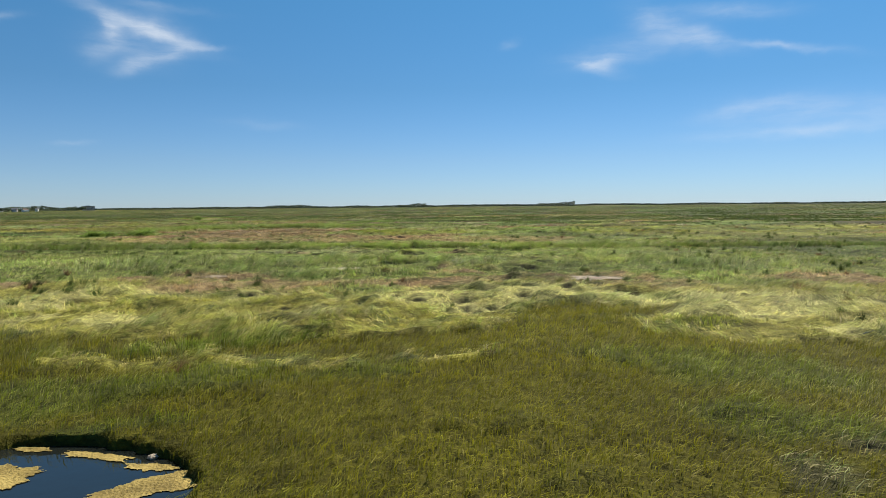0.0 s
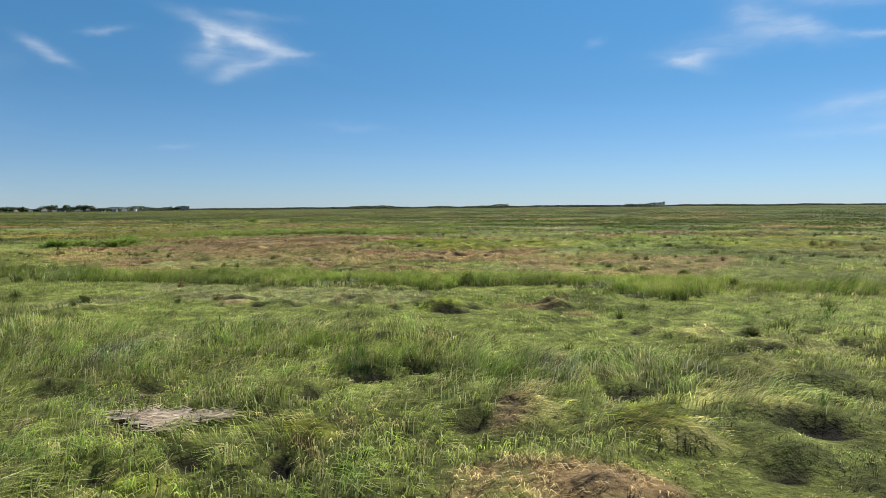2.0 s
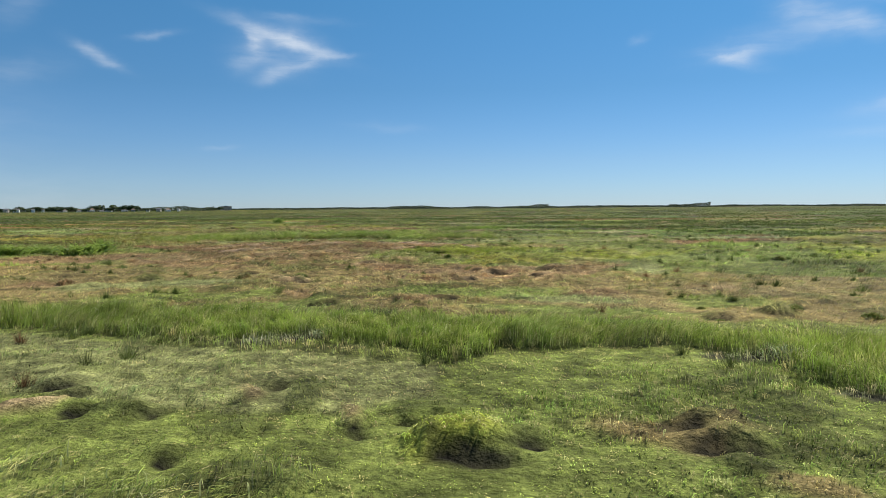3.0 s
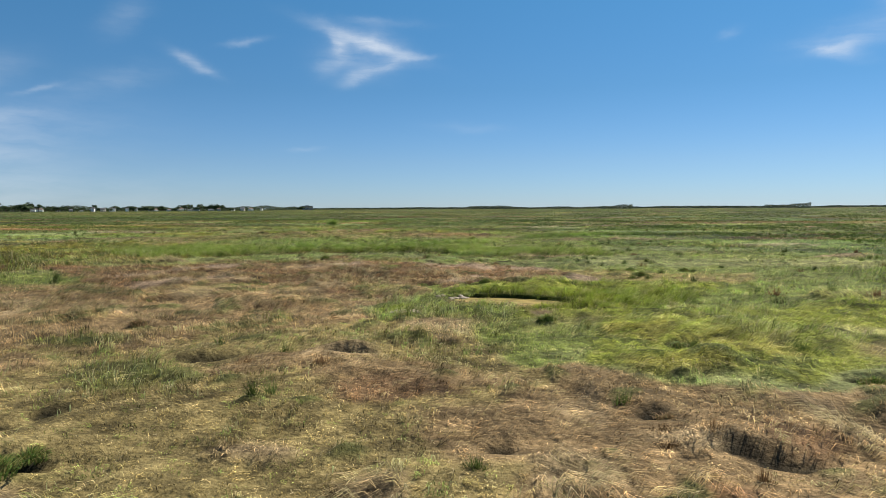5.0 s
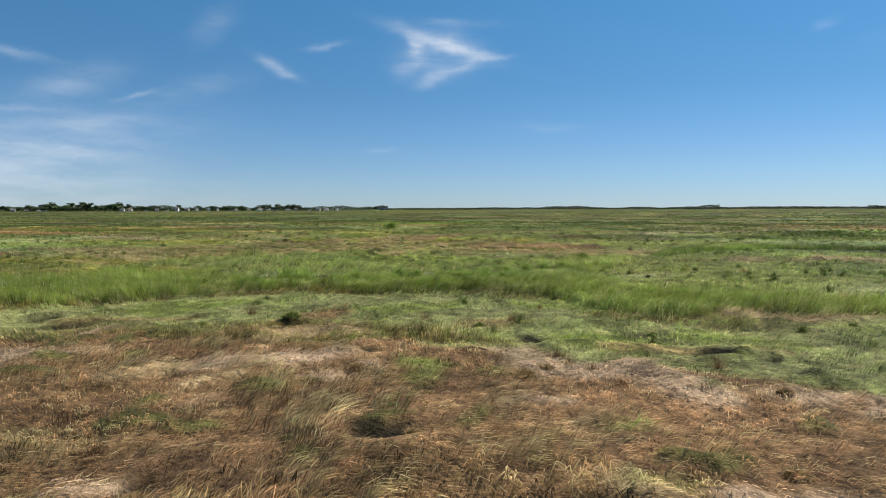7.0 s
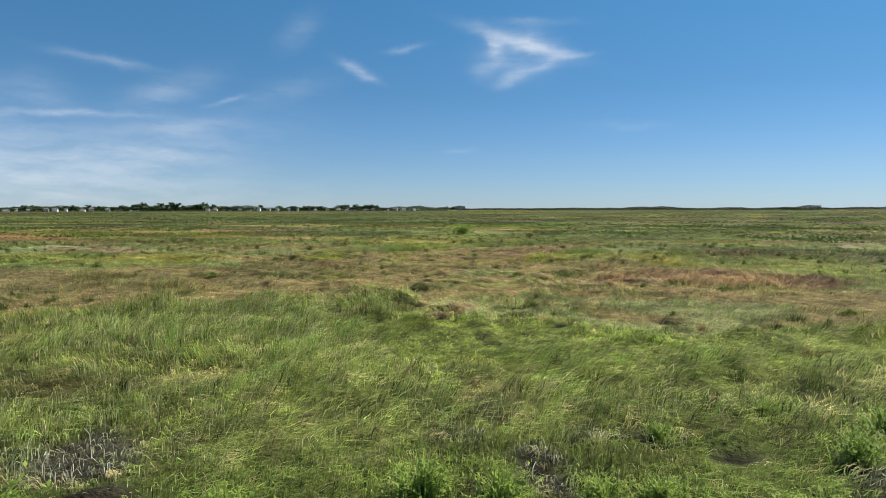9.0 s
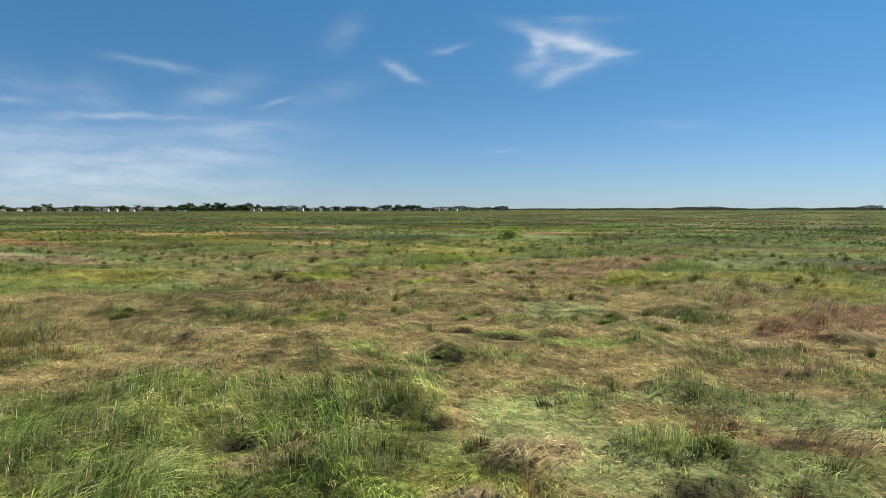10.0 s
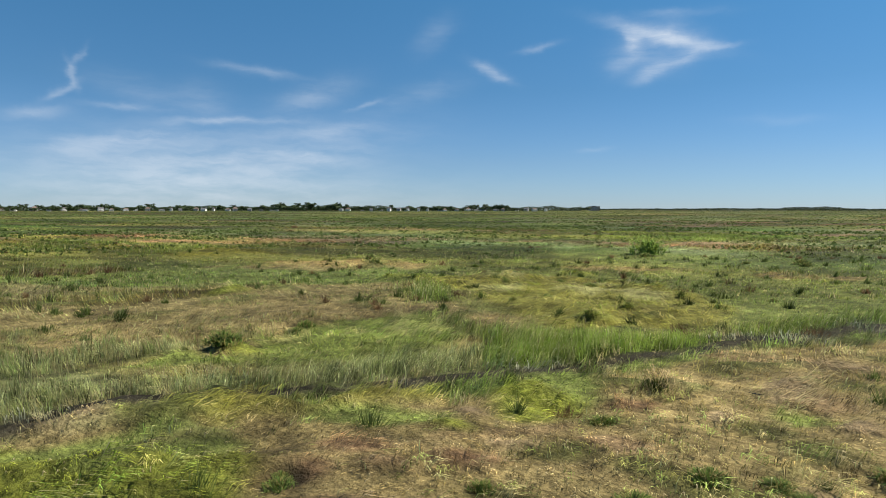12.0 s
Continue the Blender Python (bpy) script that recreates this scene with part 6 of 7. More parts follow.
def far_growth(count, lo, hi, seed):
    """Tufts and stands of grass on the open marsh further off, thinning with distance."""
    r = np.random.default_rng(seed)
    dist = lo * (hi / lo) ** r.random(count)
    a = np.radians(r.uniform(-80, 95, count))
    x, y = -35 - np.sin(a) * dist, 120 + np.cos(a) * dist
    streaks = vnoise(0.45 * x + 0.2 * y, y - 0.3 * x, 22.0, seed + 5, 4)
    n = vnoise(x, y * 1.0, 9.0, seed + 1, 3)
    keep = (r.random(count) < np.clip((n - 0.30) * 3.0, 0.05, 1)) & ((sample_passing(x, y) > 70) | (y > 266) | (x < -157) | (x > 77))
    x, y, dist = x[keep], y[keep], dist[keep]
    k = len(x)
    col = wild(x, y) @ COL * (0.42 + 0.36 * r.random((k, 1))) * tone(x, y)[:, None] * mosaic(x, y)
    dark = (0.5 * vnoise(x, y, 3.5, seed + 2, 3)[:, None] + 0.5 * streaks[keep][:, None] + 0.22 * r.random((k, 1)) > 0.645)
    col = np.where(dark, np.array((0.05, 0.07, 0.018)) * (0.6 + 0.8 * r.random((k, 1))), col)
    w, h = 0.0011 * dist * (0.5 + r.random(k)) + 0.15, (0.05 + 0.12 * r.random(k)) * (0.8 + 1.2 * dark[:, 0])
    f, lean = r.random(k) * 6.283, r.normal(0, 0.35, (k, 2)) * h[:, None]
    sx, sy = np.cos(f) * w, np.sin(f) * w
    z = np.full(k, -0.05)
    v = np.stack([np.stack([x - sx, y - sy, z], 1), np.stack([x + sx, y + sy, z], 1), np.stack([x + lean[:, 0], y + lean[:, 1], h], 1)], 1).reshape(-1, 3)
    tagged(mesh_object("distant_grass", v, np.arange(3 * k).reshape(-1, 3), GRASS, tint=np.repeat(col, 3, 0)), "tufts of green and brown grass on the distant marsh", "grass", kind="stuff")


far_growth(470000, 60, 2200, 611)

# ---- water and algae ----


def water_material():
    m, n, l, b = material("pond_water", 0.03, 0.5)
    b.inputs["Base Color"].default_value = (0.012, 0.014, 0.012, 1)
    tc, t, bp = n.new("ShaderNodeTexCoord"), n.new("ShaderNodeTexNoise"), n.new("ShaderNodeBump")
    t.inputs["Scale"].default_value, t.inputs["Detail"].default_value = 5.0, 4
    bp.inputs["Strength"].default_value, bp.inputs["Distance"].default_value = 0.12, 0.03
    l.new(tc.outputs["Object"], t.inputs["Vector"])
    l.new(t.outputs["Fac"], bp.inputs["Height"])
    l.new(bp.outputs[0], b.inputs["Normal"])
    return m


WATER = water_material()
ALGAE = mottled("algae_mat", (0.15, 0.105, 0.02), (0.36, 0.265, 0.07), 1.6, 0.75, 0.3, 1.0, 12.0)


def sheet(name, field, limit, x0, x1, y0, y1, z, step, mat, lumps, seed):
    """A thin horizontal sheet with a ragged rim, cut out where the field is below the limit."""
    px, py = np.meshgrid(np.arange(x0, x1, step), np.arange(y0, y1, step), indexing="ij")
    inside = field(px, py) < limit
    pz = z + lumps * (vnoise(px, py, 0.5, seed, 3) - 0.5)
    k = np.arange(px.size).reshape(px.shape)
    ok = inside[:-1, :-1] & inside[1:, :-1] & inside[1:, 1:] & inside[:-1, 1:]
    q = np.stack([k[:-1, :-1], k[1:, :-1], k[1:, 1:], k[:-1, 1:]], -1)[ok]
    used, back = np.unique(q.ravel(), return_inverse=True)
    v = np.stack([px, py, pz], -1).reshape(-1, 3)[used]
    return mesh_object(name, v, back.reshape(-1, 4), mat, smooth=True)


WATER_Z = -0.18
pond_water = sheet("pond_water", lambda x, y: sample(pond_d, x, y), 1.12, -17, -1, 4, 13, WATER_Z, 0.2, WATER, 0.0, 1)
tagged(pond_water, "dark still water of a marsh pond reflecting blue sky", "water", kind="structure")


def algae_mat(x, y, rx, ry, turn, seed):
    c, q = math.cos(radians(turn)), math.sin(radians(turn))

    def field(px, py):
        dx, dy = px - x, py - y
        u, v = (c * dx + q * dy) / rx, (c * dy - q * dx) / ry
        d = np.hypot(u, v) + 1e-6
        return d / (1 + 1.5 * (vnoise(1.6 * u / d + 3 * seed, 1.6 * v / d, 0.8, seed, 5, 0.65) - 0.5))

    r = max(rx, ry) * 1.5
    ob = sheet("algae_mat", field, 1.0, x - r, x + r, y - r, y + r, WATER_Z + 0.012, 0.022, ALGAE, 0.012, seed)
    return tagged(ob, "floating yellow-tan algae mat on the pond", "algae", "mats on the pond")


algae_mat(-7.0, 9.9, 0.6, 0.5, 0, 61)
algae_mat(-4.35, 9.65, 1.15, 0.36, 38, 62)
algae_mat(-4.75, 10.35, 0.42, 0.17, -10, 63)
algae_mat(-5.85, 10.85, 0.7, 0.16, -16, 64)
algae_mat(-7.2, 11.2, 0.4, 0.13, -8, 65)
algae_mat(-6.3, 10.9, 0.25, 0.09, -8, 66)
pool_mat = sheet("pool_algae", lambda x, y: sample(pool_d, x, y) + 0.25 * np.clip((vnoise(x, y, 0.9, 71, 4) - 0.60) * 9, 0, 1), 1.06, -17, -8, 97, 104, WATER_Z + 0.03, 0.07, ALGAE, 0.02, 72)
tagged(pool_mat, "tan and yellow algae mat covering a small pool", "algae")
pool_water = sheet("pool_water", lambda x, y: sample(pool_d, x, y), 1.12, -17, -8, 97, 104, WATER_Z - 0.01, 0.2, WATER, 0.0, 1)
tagged(pool_water, "dark water under the algae of a marsh pool", "water", kind="structure")

STONE = mottled("pale_crust", (0.26, 0.21, 0.15), (0.48, 0.42, 0.34), 4.0, 0.9, 0.2, 0.6)


def peat_block(x, y, size, seed):
    bm = bmesh.new()
    bmesh.ops.create_icosphere(bm, subdivisions=3, radius=size)
    for v in bm.verts:
        n = noise.noise(v.co * 2.3 / size + Vector((seed, 0, 0)))
        v.co *= 1 + 0.35 * n
        v.co.z *= 0.5
    for f in bm.faces:
        f.smooth = True
    me = bpy.data.meshes.new("peat_block")
    bm.to_mesh(me)
    bm.free()
    me.materials.append(STONE)
    ob = new("peat_block", me)
    ob.matrix_world = pose(x, y, max(float(sample(f_z, x, y)), WATER_Z) + 0.02, 0, 0, seed * 50)
    return tagged(ob, "pale dried peat block on the pool's bank", "peat", "blocks by the pool")


for bx_, by_, size, seed in ((-15.15, 101.2, 0.2, 1), (-15.45, 101.05, 0.15, 2), (-16.0, 100.1, 0.13, 3), (-15.65, 100.85, 0.17, 5), (-15.9, 100.5, 0.11, 6), (-14.95, 101.3, 0.1, 7), (-15.3, 101.3, 0.12, 8)):
    peat_block(bx_, by_, size, seed)
peat_block(-4.9, 10.75, 0.09, 4)

# ---- tussocks, shrubs and drifted reeds ----


def tuft_mesh(name, count, radius, height, droop, cols, mat, width, seed, leafy=False):
    """A clump of bent blades (or leafy stems), one mesh, standing on its origin."""
    r = np.random.default_rng(seed)
    n = count
    a, rad = r.random(n) * 6.283, radius * np.clip(np.abs(r.normal(0, 0.32, n)), 0, 0.6)
    x, y = rad * np.cos(a), rad * np.sin(a)
    out = np.where(r.random(n) < 0.5, a, -0.6) + r.normal(0, 0.6, n)
    tip = np.clip(droop * (0.3 + 0.9 * rad / radius) + r.normal(0, 0.2, n), 0, 1.4)
    h = height * (0.5 + 0.6 * r.random(n)) * np.exp(-((rad / radius) ** 2) * 1.6)
    dx, dy = np.cos(out) * np.sin(tip), np.sin(out) * np.sin(tip)
    half = 0.5 * width * (0.7 + 0.6 * r.random(n))
    sx, sy = -np.sin(out + r.normal(0, 0.5, n)) * half, np.cos(out) * half
    c0 = np.array(cols)[r.integers(0, len(cols), n)] * (0.65 + 0.7 * r.random((n, 1)))
    v = np.empty((n, 5, 3), np.float32)
    z0 = np.full(n, -0.06)
    v[:, 0], v[:, 1] = np.stack([x - sx, y - sy, z0], 1), np.stack([x + sx, y + sy, z0], 1)
    mx, my, mz = x + dx * h * 0.4, y + dy * h * 0.4, h * 0.58
    v[:, 2], v[:, 3] = np.stack([mx + sx, my + sy, mz], 1), np.stack([mx - sx, my - sy, mz], 1)
    v[:, 4] = np.stack([x + dx * h, y + dy * h, np.maximum(np.cos(tip), 0.12) * h], 1)
    f = (np.arange(n)[:, None, None] * 5 + np.array([[0, 1, 2], [0, 2, 3], [3, 2, 4]])).reshape(-1, 3)
    t = np.repeat(c0, 5, 0)
    v = v.reshape(-1, 3)
    if leafy:
        k = n * 7
        stem = r.integers(0, n, k)
        s = 0.25 + 0.75 * r.random(k)
        p = np.stack([x[stem] + dx[stem] * h[stem] * s, y[stem] + dy[stem] * h[stem] * s, h[stem] * s * (1 - 0.15 * s)], 1)
        la, up = r.random(k) * 6.283, r.normal(0.5, 0.4, k)
        L = width * 3.2 * (0.7 + 0.6 * r.random(k))
        d = np.stack([np.cos(la) * np.cos(up), np.sin(la) * np.cos(up), np.sin(up)], 1) * L[:, None]
        side = np.stack([-np.sin(la), np.cos(la), np.zeros(k)], 1) * (L * 0.22)[:, None]
        lv = np.stack([p, p + 0.5 * d + side, p + d, p + 0.5 * d - side], 1).reshape(-1, 3)
        lf = (np.arange(k)[:, None, None] * 4 + np.array([[0, 1, 2], [0, 2, 3]])).reshape(-1, 3)
        lc = np.repeat(np.array(cols)[r.integers(0, len(cols), k)] * (0.7 + 0.6 * r.random((k, 1))), 4, 0)
        f = np.concatenate([f, lf + len(v)])
        v, t = np.concatenate([v, lv]), np.concatenate([t, lc])
    ob = mesh_object(name, v, f, mat, tint=t)
    return ob


DARK = [(0.05, 0.075, 0.018), (0.08, 0.115, 0.025), (0.13, 0.12, 0.04)]
RUST = [(0.15, 0.10, 0.05), (0.22, 0.15, 0.08), (0.11, 0.09, 0.04)]
TUFTS = []
for s, (cols, droop, words) in enumerate(((DARK, 0.8, "dark olive"), (DARK, 1.1, "dark olive"), (RUST, 0.9, "rusty brown"))):
    ob = tuft_mesh("grass_tussock", 400, 0.7, 0.6, droop, cols, GRASS, 0.03, 80 + s)
    ob.location = (-30 - 3 * s, -60, 0)
    TUFTS.append(tagged(ob, words + " grass tussock standing above the marsh", "tussock", "tussocks on the marsh"))
SHRUBS = []
for s in range(2):
    ob = tuft_mesh("marsh_shrub", 130, 0.62, 0.75, 0.95, [(0.135, 0.19, 0.036), (0.165, 0.215, 0.042), (0.10, 0.15, 0.03)], LEAF, 0.022, 90 + s, True)
    ob.location = (-40 - 3 * s, -60, 0)
    SHRUBS.append(tagged(ob, "leafy green marsh shrub among cordgrass", "shrub", "shrubs on the marsh"))
used = set()


def place(stock, x, y, size, turn, flat=1.0):
    src = stock[int(abs(x * 7 + y * 3)) % len(stock)]
    m = pose(x, y, float(sample(f_z, x, y)), 0, 0, turn) @ Matrix.Diagonal((size, size, size * flat, 1))
    if src not in used:
        used.add(src)
        ob = src
    else:
        ob = copy_thing(src, m)
    ob.matrix_basis = m
    return ob


def tussock(x, y, width):
    dry = sample(W[..., [NAMES.index(k) for k in DRY]], x, y).sum()
    stock = TUFTS[2:] if dry > 0.5 else TUFTS[:2]
    return place(stock, x, y, 0.85 * max(width, 0.45), (x * 53 + y * 17) % 360, 0.5)


def shrub(x, y, width):
    return place(SHRUBS, x, y, 1.3 * width, (x * 53 + y * 17) % 360, 0.95 if width < 1.5 else 0.62 if width < 3 else 0.3)


def wrack(x, y, rx, ry, turn):
    """A mat of drifted dead reeds: many straight stems lying criss-cross."""
    r = np.random.default_rng(int(abs(x * 10) + abs(y * 10)))
    n = int(420 * rx * max(ry, 0.3)) + 80
    a, rad = r.random(n) * 6.283, np.sqrt(r.random(n))
    rad = rad * (0.72 + 0.3 * np.sin(3 * a + x) + 0.2 * np.sin(5 * a + y))
    c, q = math.cos(radians(turn)), math.sin(radians(turn))
    u, v0 = rx * rad * np.cos(a), ry * rad * np.sin(a)
    x_, y_ = c * u - q * v0, q * u + c * v0
    w = r.normal(0.2, 0.5, n)
    L, half = 0.10 + 0.25 * r.random(n), 0.008 + 0.008 * r.random(n)
    d = np.stack([np.cos(w), np.sin(w), r.normal(0, 0.12, n)], 1) * L[:, None]
    s = np.stack([-np.sin(w) * half, np.cos(w) * half, np.zeros(n)], 1)
    up = np.stack([np.zeros(n), np.zeros(n), half * 0.8], 1)
    p = np.stack([x_, y_, 0.01 + 0.05 * r.random(n) * (1 - 0.7 * rad)], 1)
    verts = np.stack([p - d - s, p - d + s, p - d + up, p + d - s, p + d + s, p + d + up], 1).reshape(-1, 3)
    fc = (np.arange(n)[:, None, None] * 6 + np.array([[0, 1, 4, 3], [1, 2, 5, 4], [2, 0, 3, 5]])).reshape(-1, 4)
    pale = np.array((0.36, 0.31, 0.25)) * (0.7 + 0.55 * r.random((n, 1)))
    ob = mesh_object("drift_wrack", verts, fc, GRASS, tint=np.repeat(pale, 6, 0))
    ob.location = (x, y, float(sample(f_z, x, y)) + 0.05)
    return tagged(ob, "mat of bleached dead reeds drifted onto the marsh", "wrack", "reed mats")


wrack(8.1, 34.9, 1.35, 0.92, 2)
wrack(-13.2, 36.8, 0.80, 0.61, 4)
wrack(-6.3, 40.5, 1.36, 0.63, 6)
wrack(-15.8, 95.4, 0.49, 0.22, 24)
tussock(-10.3, 46.8, 0.70)
tussock(-2.4, 68.0, 0.60)
tussock(7.2, 50.4, 0.77)
tussock(9.2, 51.0, 0.61)
tussock(14.0, 94.6, 1.15)
tussock(3.1, 81.4, 0.81)
tussock(-2.5, 68.6, 0.47)
tussock(-4.4, 68.8, 0.56)
tussock(7.2, 70.0, 0.66)
tussock(4.2, 68.4, 0.65)
tussock(4.0, 70.7, 0.47)
tussock(9.6, 69.5, 0.96)
tussock(14.3, 96.5, 0.95)
tussock(-16.2, 79.2, 0.99)
tussock(-6.7, 68.6, 0.50)
tussock(7.3, 70.5, 0.88)
tussock(-27.4, 74.4, 1.30)
tussock(-30.6, 90.1, 0.83)
tussock(-23.1, 89.7, 0.91)
tussock(-6.6, 85.2, 0.68)
tussock(-3.0, 81.6, 0.76)
tussock(-16.3, 79.9, 0.76)
tussock(-2.1, 88.9, 0.86)
tussock(-10.3, 94.6, 0.88)
tussock(-6.1, 92.0, 0.70)
tussock(-14.9, 104.6, 0.75)
tussock(-31.6, 103.3, 0.83)
tussock(-33.0, 105.7, 0.76)
tussock(-29.6, 104.5, 0.67)
tussock(-25.3, 113.1, 0.63)
tussock(-21.3, 114.1, 0.77)
tussock(-15.2, 105.0, 0.60)
tussock(-24.1, 105.4, 0.48)
tussock(-22.5, 101.1, 0.65)
tussock(-7.4, 110.8, 1.09)
tussock(-8.1, 115.4, 1.02)
tussock(-4.8, 115.8, 1.06)
tussock(-18.2, 104.2, 0.67)
tussock(-27.3, 103.7, 0.61)
tussock(-22.0, 109.6, 0.45)
tussock(-33.4, 113.7, 0.59)
tussock(-15.8, 114.6, 0.57)
tussock(-16.6, 154.4, 0.53)
tussock(-10.6, 159.9, 0.58)
tussock(-81.4, 218.5, 1.72)
tussock(-33.9, 106.9, 0.76)
tussock(-15.9, 110.2, 0.61)
tussock(-21.0, 115.0, 0.39)
tussock(-31.2, 118.3, 0.91)
tussock(-25.7, 118.5, 0.47)
tussock(-24.0, 117.4, 0.43)
tussock(-24.6, 119.8, 0.49)
tussock(-19.9, 123.5, 0.56)
tussock(-20.9, 125.4, 0.81)
tussock(-19.1, 120.4, 0.48)
tussock(-22.9, 112.0, 0.48)
tussock(-33.6, 116.5, 0.55)
tussock(-45.6, 145.5, 0.99)
tussock(-44.5, 147.2, 0.91)
tussock(-56.9, 173.8, 1.01)
tussock(-32.0, 147.9, 1.10)
tussock(-29.1, 153.8, 1.07)
tussock(-45.4, 159.7, 1.41)
tussock(-27.7, 150.4, 1.68)
tussock(-47.2, 149.6, 0.91)
tussock(-45.2, 145.0, 0.85)
tussock(-35.1, 156.5, 0.82)
tussock(-46.6, 151.6, 0.70)
tussock(-60.7, 150.9, 0.99)
tussock(-39.6, 148.5, 0.86)
tussock(-47.3, 142.0, 0.55)
tussock(-79.3, 213.6, 1.75)
tussock(-34.1, 159.2, 1.36)
tussock(-45.6, 160.5, 0.87)
tussock(-50.3, 159.0, 0.53)
tussock(-57.7, 169.5, 0.88)
tussock(-60.4, 155.4, 0.45)
tussock(-52.5, 186.6, 1.06)
tussock(-53.1, 173.3, 0.70)
tussock(-61.3, 151.5, 0.72)
tussock(-50.1, 157.6, 0.54)
tussock(-54.2, 155.7, 0.59)
tussock(-43.4, 158.6, 0.75)
tussock(-47.1, 152.1, 0.66)
tussock(-43.4, 164.8, 0.71)
tussock(-71.9, 171.7, 1.34)
tussock(-71.2, 177.2, 1.00)
tussock(-73.1, 174.9, 0.85)
tussock(-59.3, 161.1, 0.50)
tussock(-57.8, 170.0, 0.91)
tussock(-70.9, 185.9, 0.74)
tussock(-71.7, 191.1, 0.83)
tussock(-67.2, 212.2, 1.20)
tussock(-63.2, 167.6, 0.57)
tussock(-59.4, 170.4, 0.70)
tussock(-55.1, 173.0, 0.73)
tussock(-57.8, 172.2, 0.59)
tussock(-54.3, 170.9, 0.76)
tussock(-86.0, 168.3, 0.96)
tussock(-67.0, 162.4, 0.74)
tussock(-72.2, 172.1, 1.15)
tussock(-71.6, 177.6, 0.83)
tussock(-73.4, 175.5, 0.83)
tussock(-71.7, 184.7, 0.56)
tussock(-69.0, 185.6, 0.78)
tussock(-66.9, 182.6, 0.79)
tussock(-67.0, 185.5, 0.75)
tussock(-65.7, 188.4, 0.81)
tussock(-63.8, 192.5, 0.64)
tussock(-72.2, 191.8, 0.87)
tussock(-94.6, 192.7, 0.68)
tussock(-67.8, 213.7, 1.63)
tussock(-71.0, 212.1, 1.07)
tussock(-61.2, 169.5, 0.53)
tussock(-61.5, 173.4, 0.63)
tussock(-59.0, 171.9, 0.77)
tussock(-58.2, 172.4, 0.61)
tussock(-63.6, 167.9, 0.41)
tussock(-84.2, 197.5, 0.78)
tussock(-172.2, 244.5, 2.21)
shrub(-38.9, 128.1, 1.13)
shrub(-38.1, 128.6, 1.09)
shrub(-38.4, 127.5, 0.87)
shrub(-37.4, 127.8, 0.99)
shrub(-36.0, 130.5, 0.86)
shrub(-35.3, 130.6, 0.55)
shrub(-34.3, 132.3, 0.78)
shrub(-34.0, 131.3, 0.54)
shrub(-33.3, 132.7, 0.68)
shrub(-32.2, 133.5, 0.60)
shrub(-31.5, 133.9, 0.61)
shrub(-30.7, 132.8, 0.72)
shrub(-30.2, 132.7, 0.71)
shrub(-29.7, 133.8, 0.87)
shrub(-29.2, 132.8, 0.88)
shrub(-29.3, 136.8, 0.74)
shrub(-27.8, 136.1, 0.40)
shrub(-30.7, 138.8, 0.57)
shrub(-27.9, 140.4, 0.92)
shrub(-28.7, 138.6, 0.83)
shrub(-34.1, 130.0, 0.73)
shrub(-33.5, 130.1, 0.55)
shrub(-36.9, 129.9, 0.59)
shrub(-36.0, 129.7, 0.63)
shrub(-27.7, 133.4, 0.84)
shrub(-28.2, 132.9, 0.71)
shrub(-29.8, 132.2, 0.67)
shrub(-34.3, 129.4, 0.63)
shrub(-35.9, 128.5, 0.50)
shrub(-32.1, 136.4, 0.49)
shrub(-27.1, 141.8, 0.83)
shrub(-32.0, 131.2, 0.48)
shrub(-31.3, 131.4, 0.56)
shrub(-80.5, 216.4, 2.86)
shrub(-50.9, 95.3, 3.70)
shrub(-50.1, 97.7, 3.13)
shrub(-44.4, 95.9, 4.08)
shrub(-45.1, 99.7, 2.45)

# ---- far shore: trees, houses, woods ----


def far_place(az, dist):
    """A place on the far shore, by its direction (degrees left of +Y) from the middle of the flight."""
    a = radians(az)
    return -20 - math.sin(a) * dist, 90 + math.cos(a) * dist


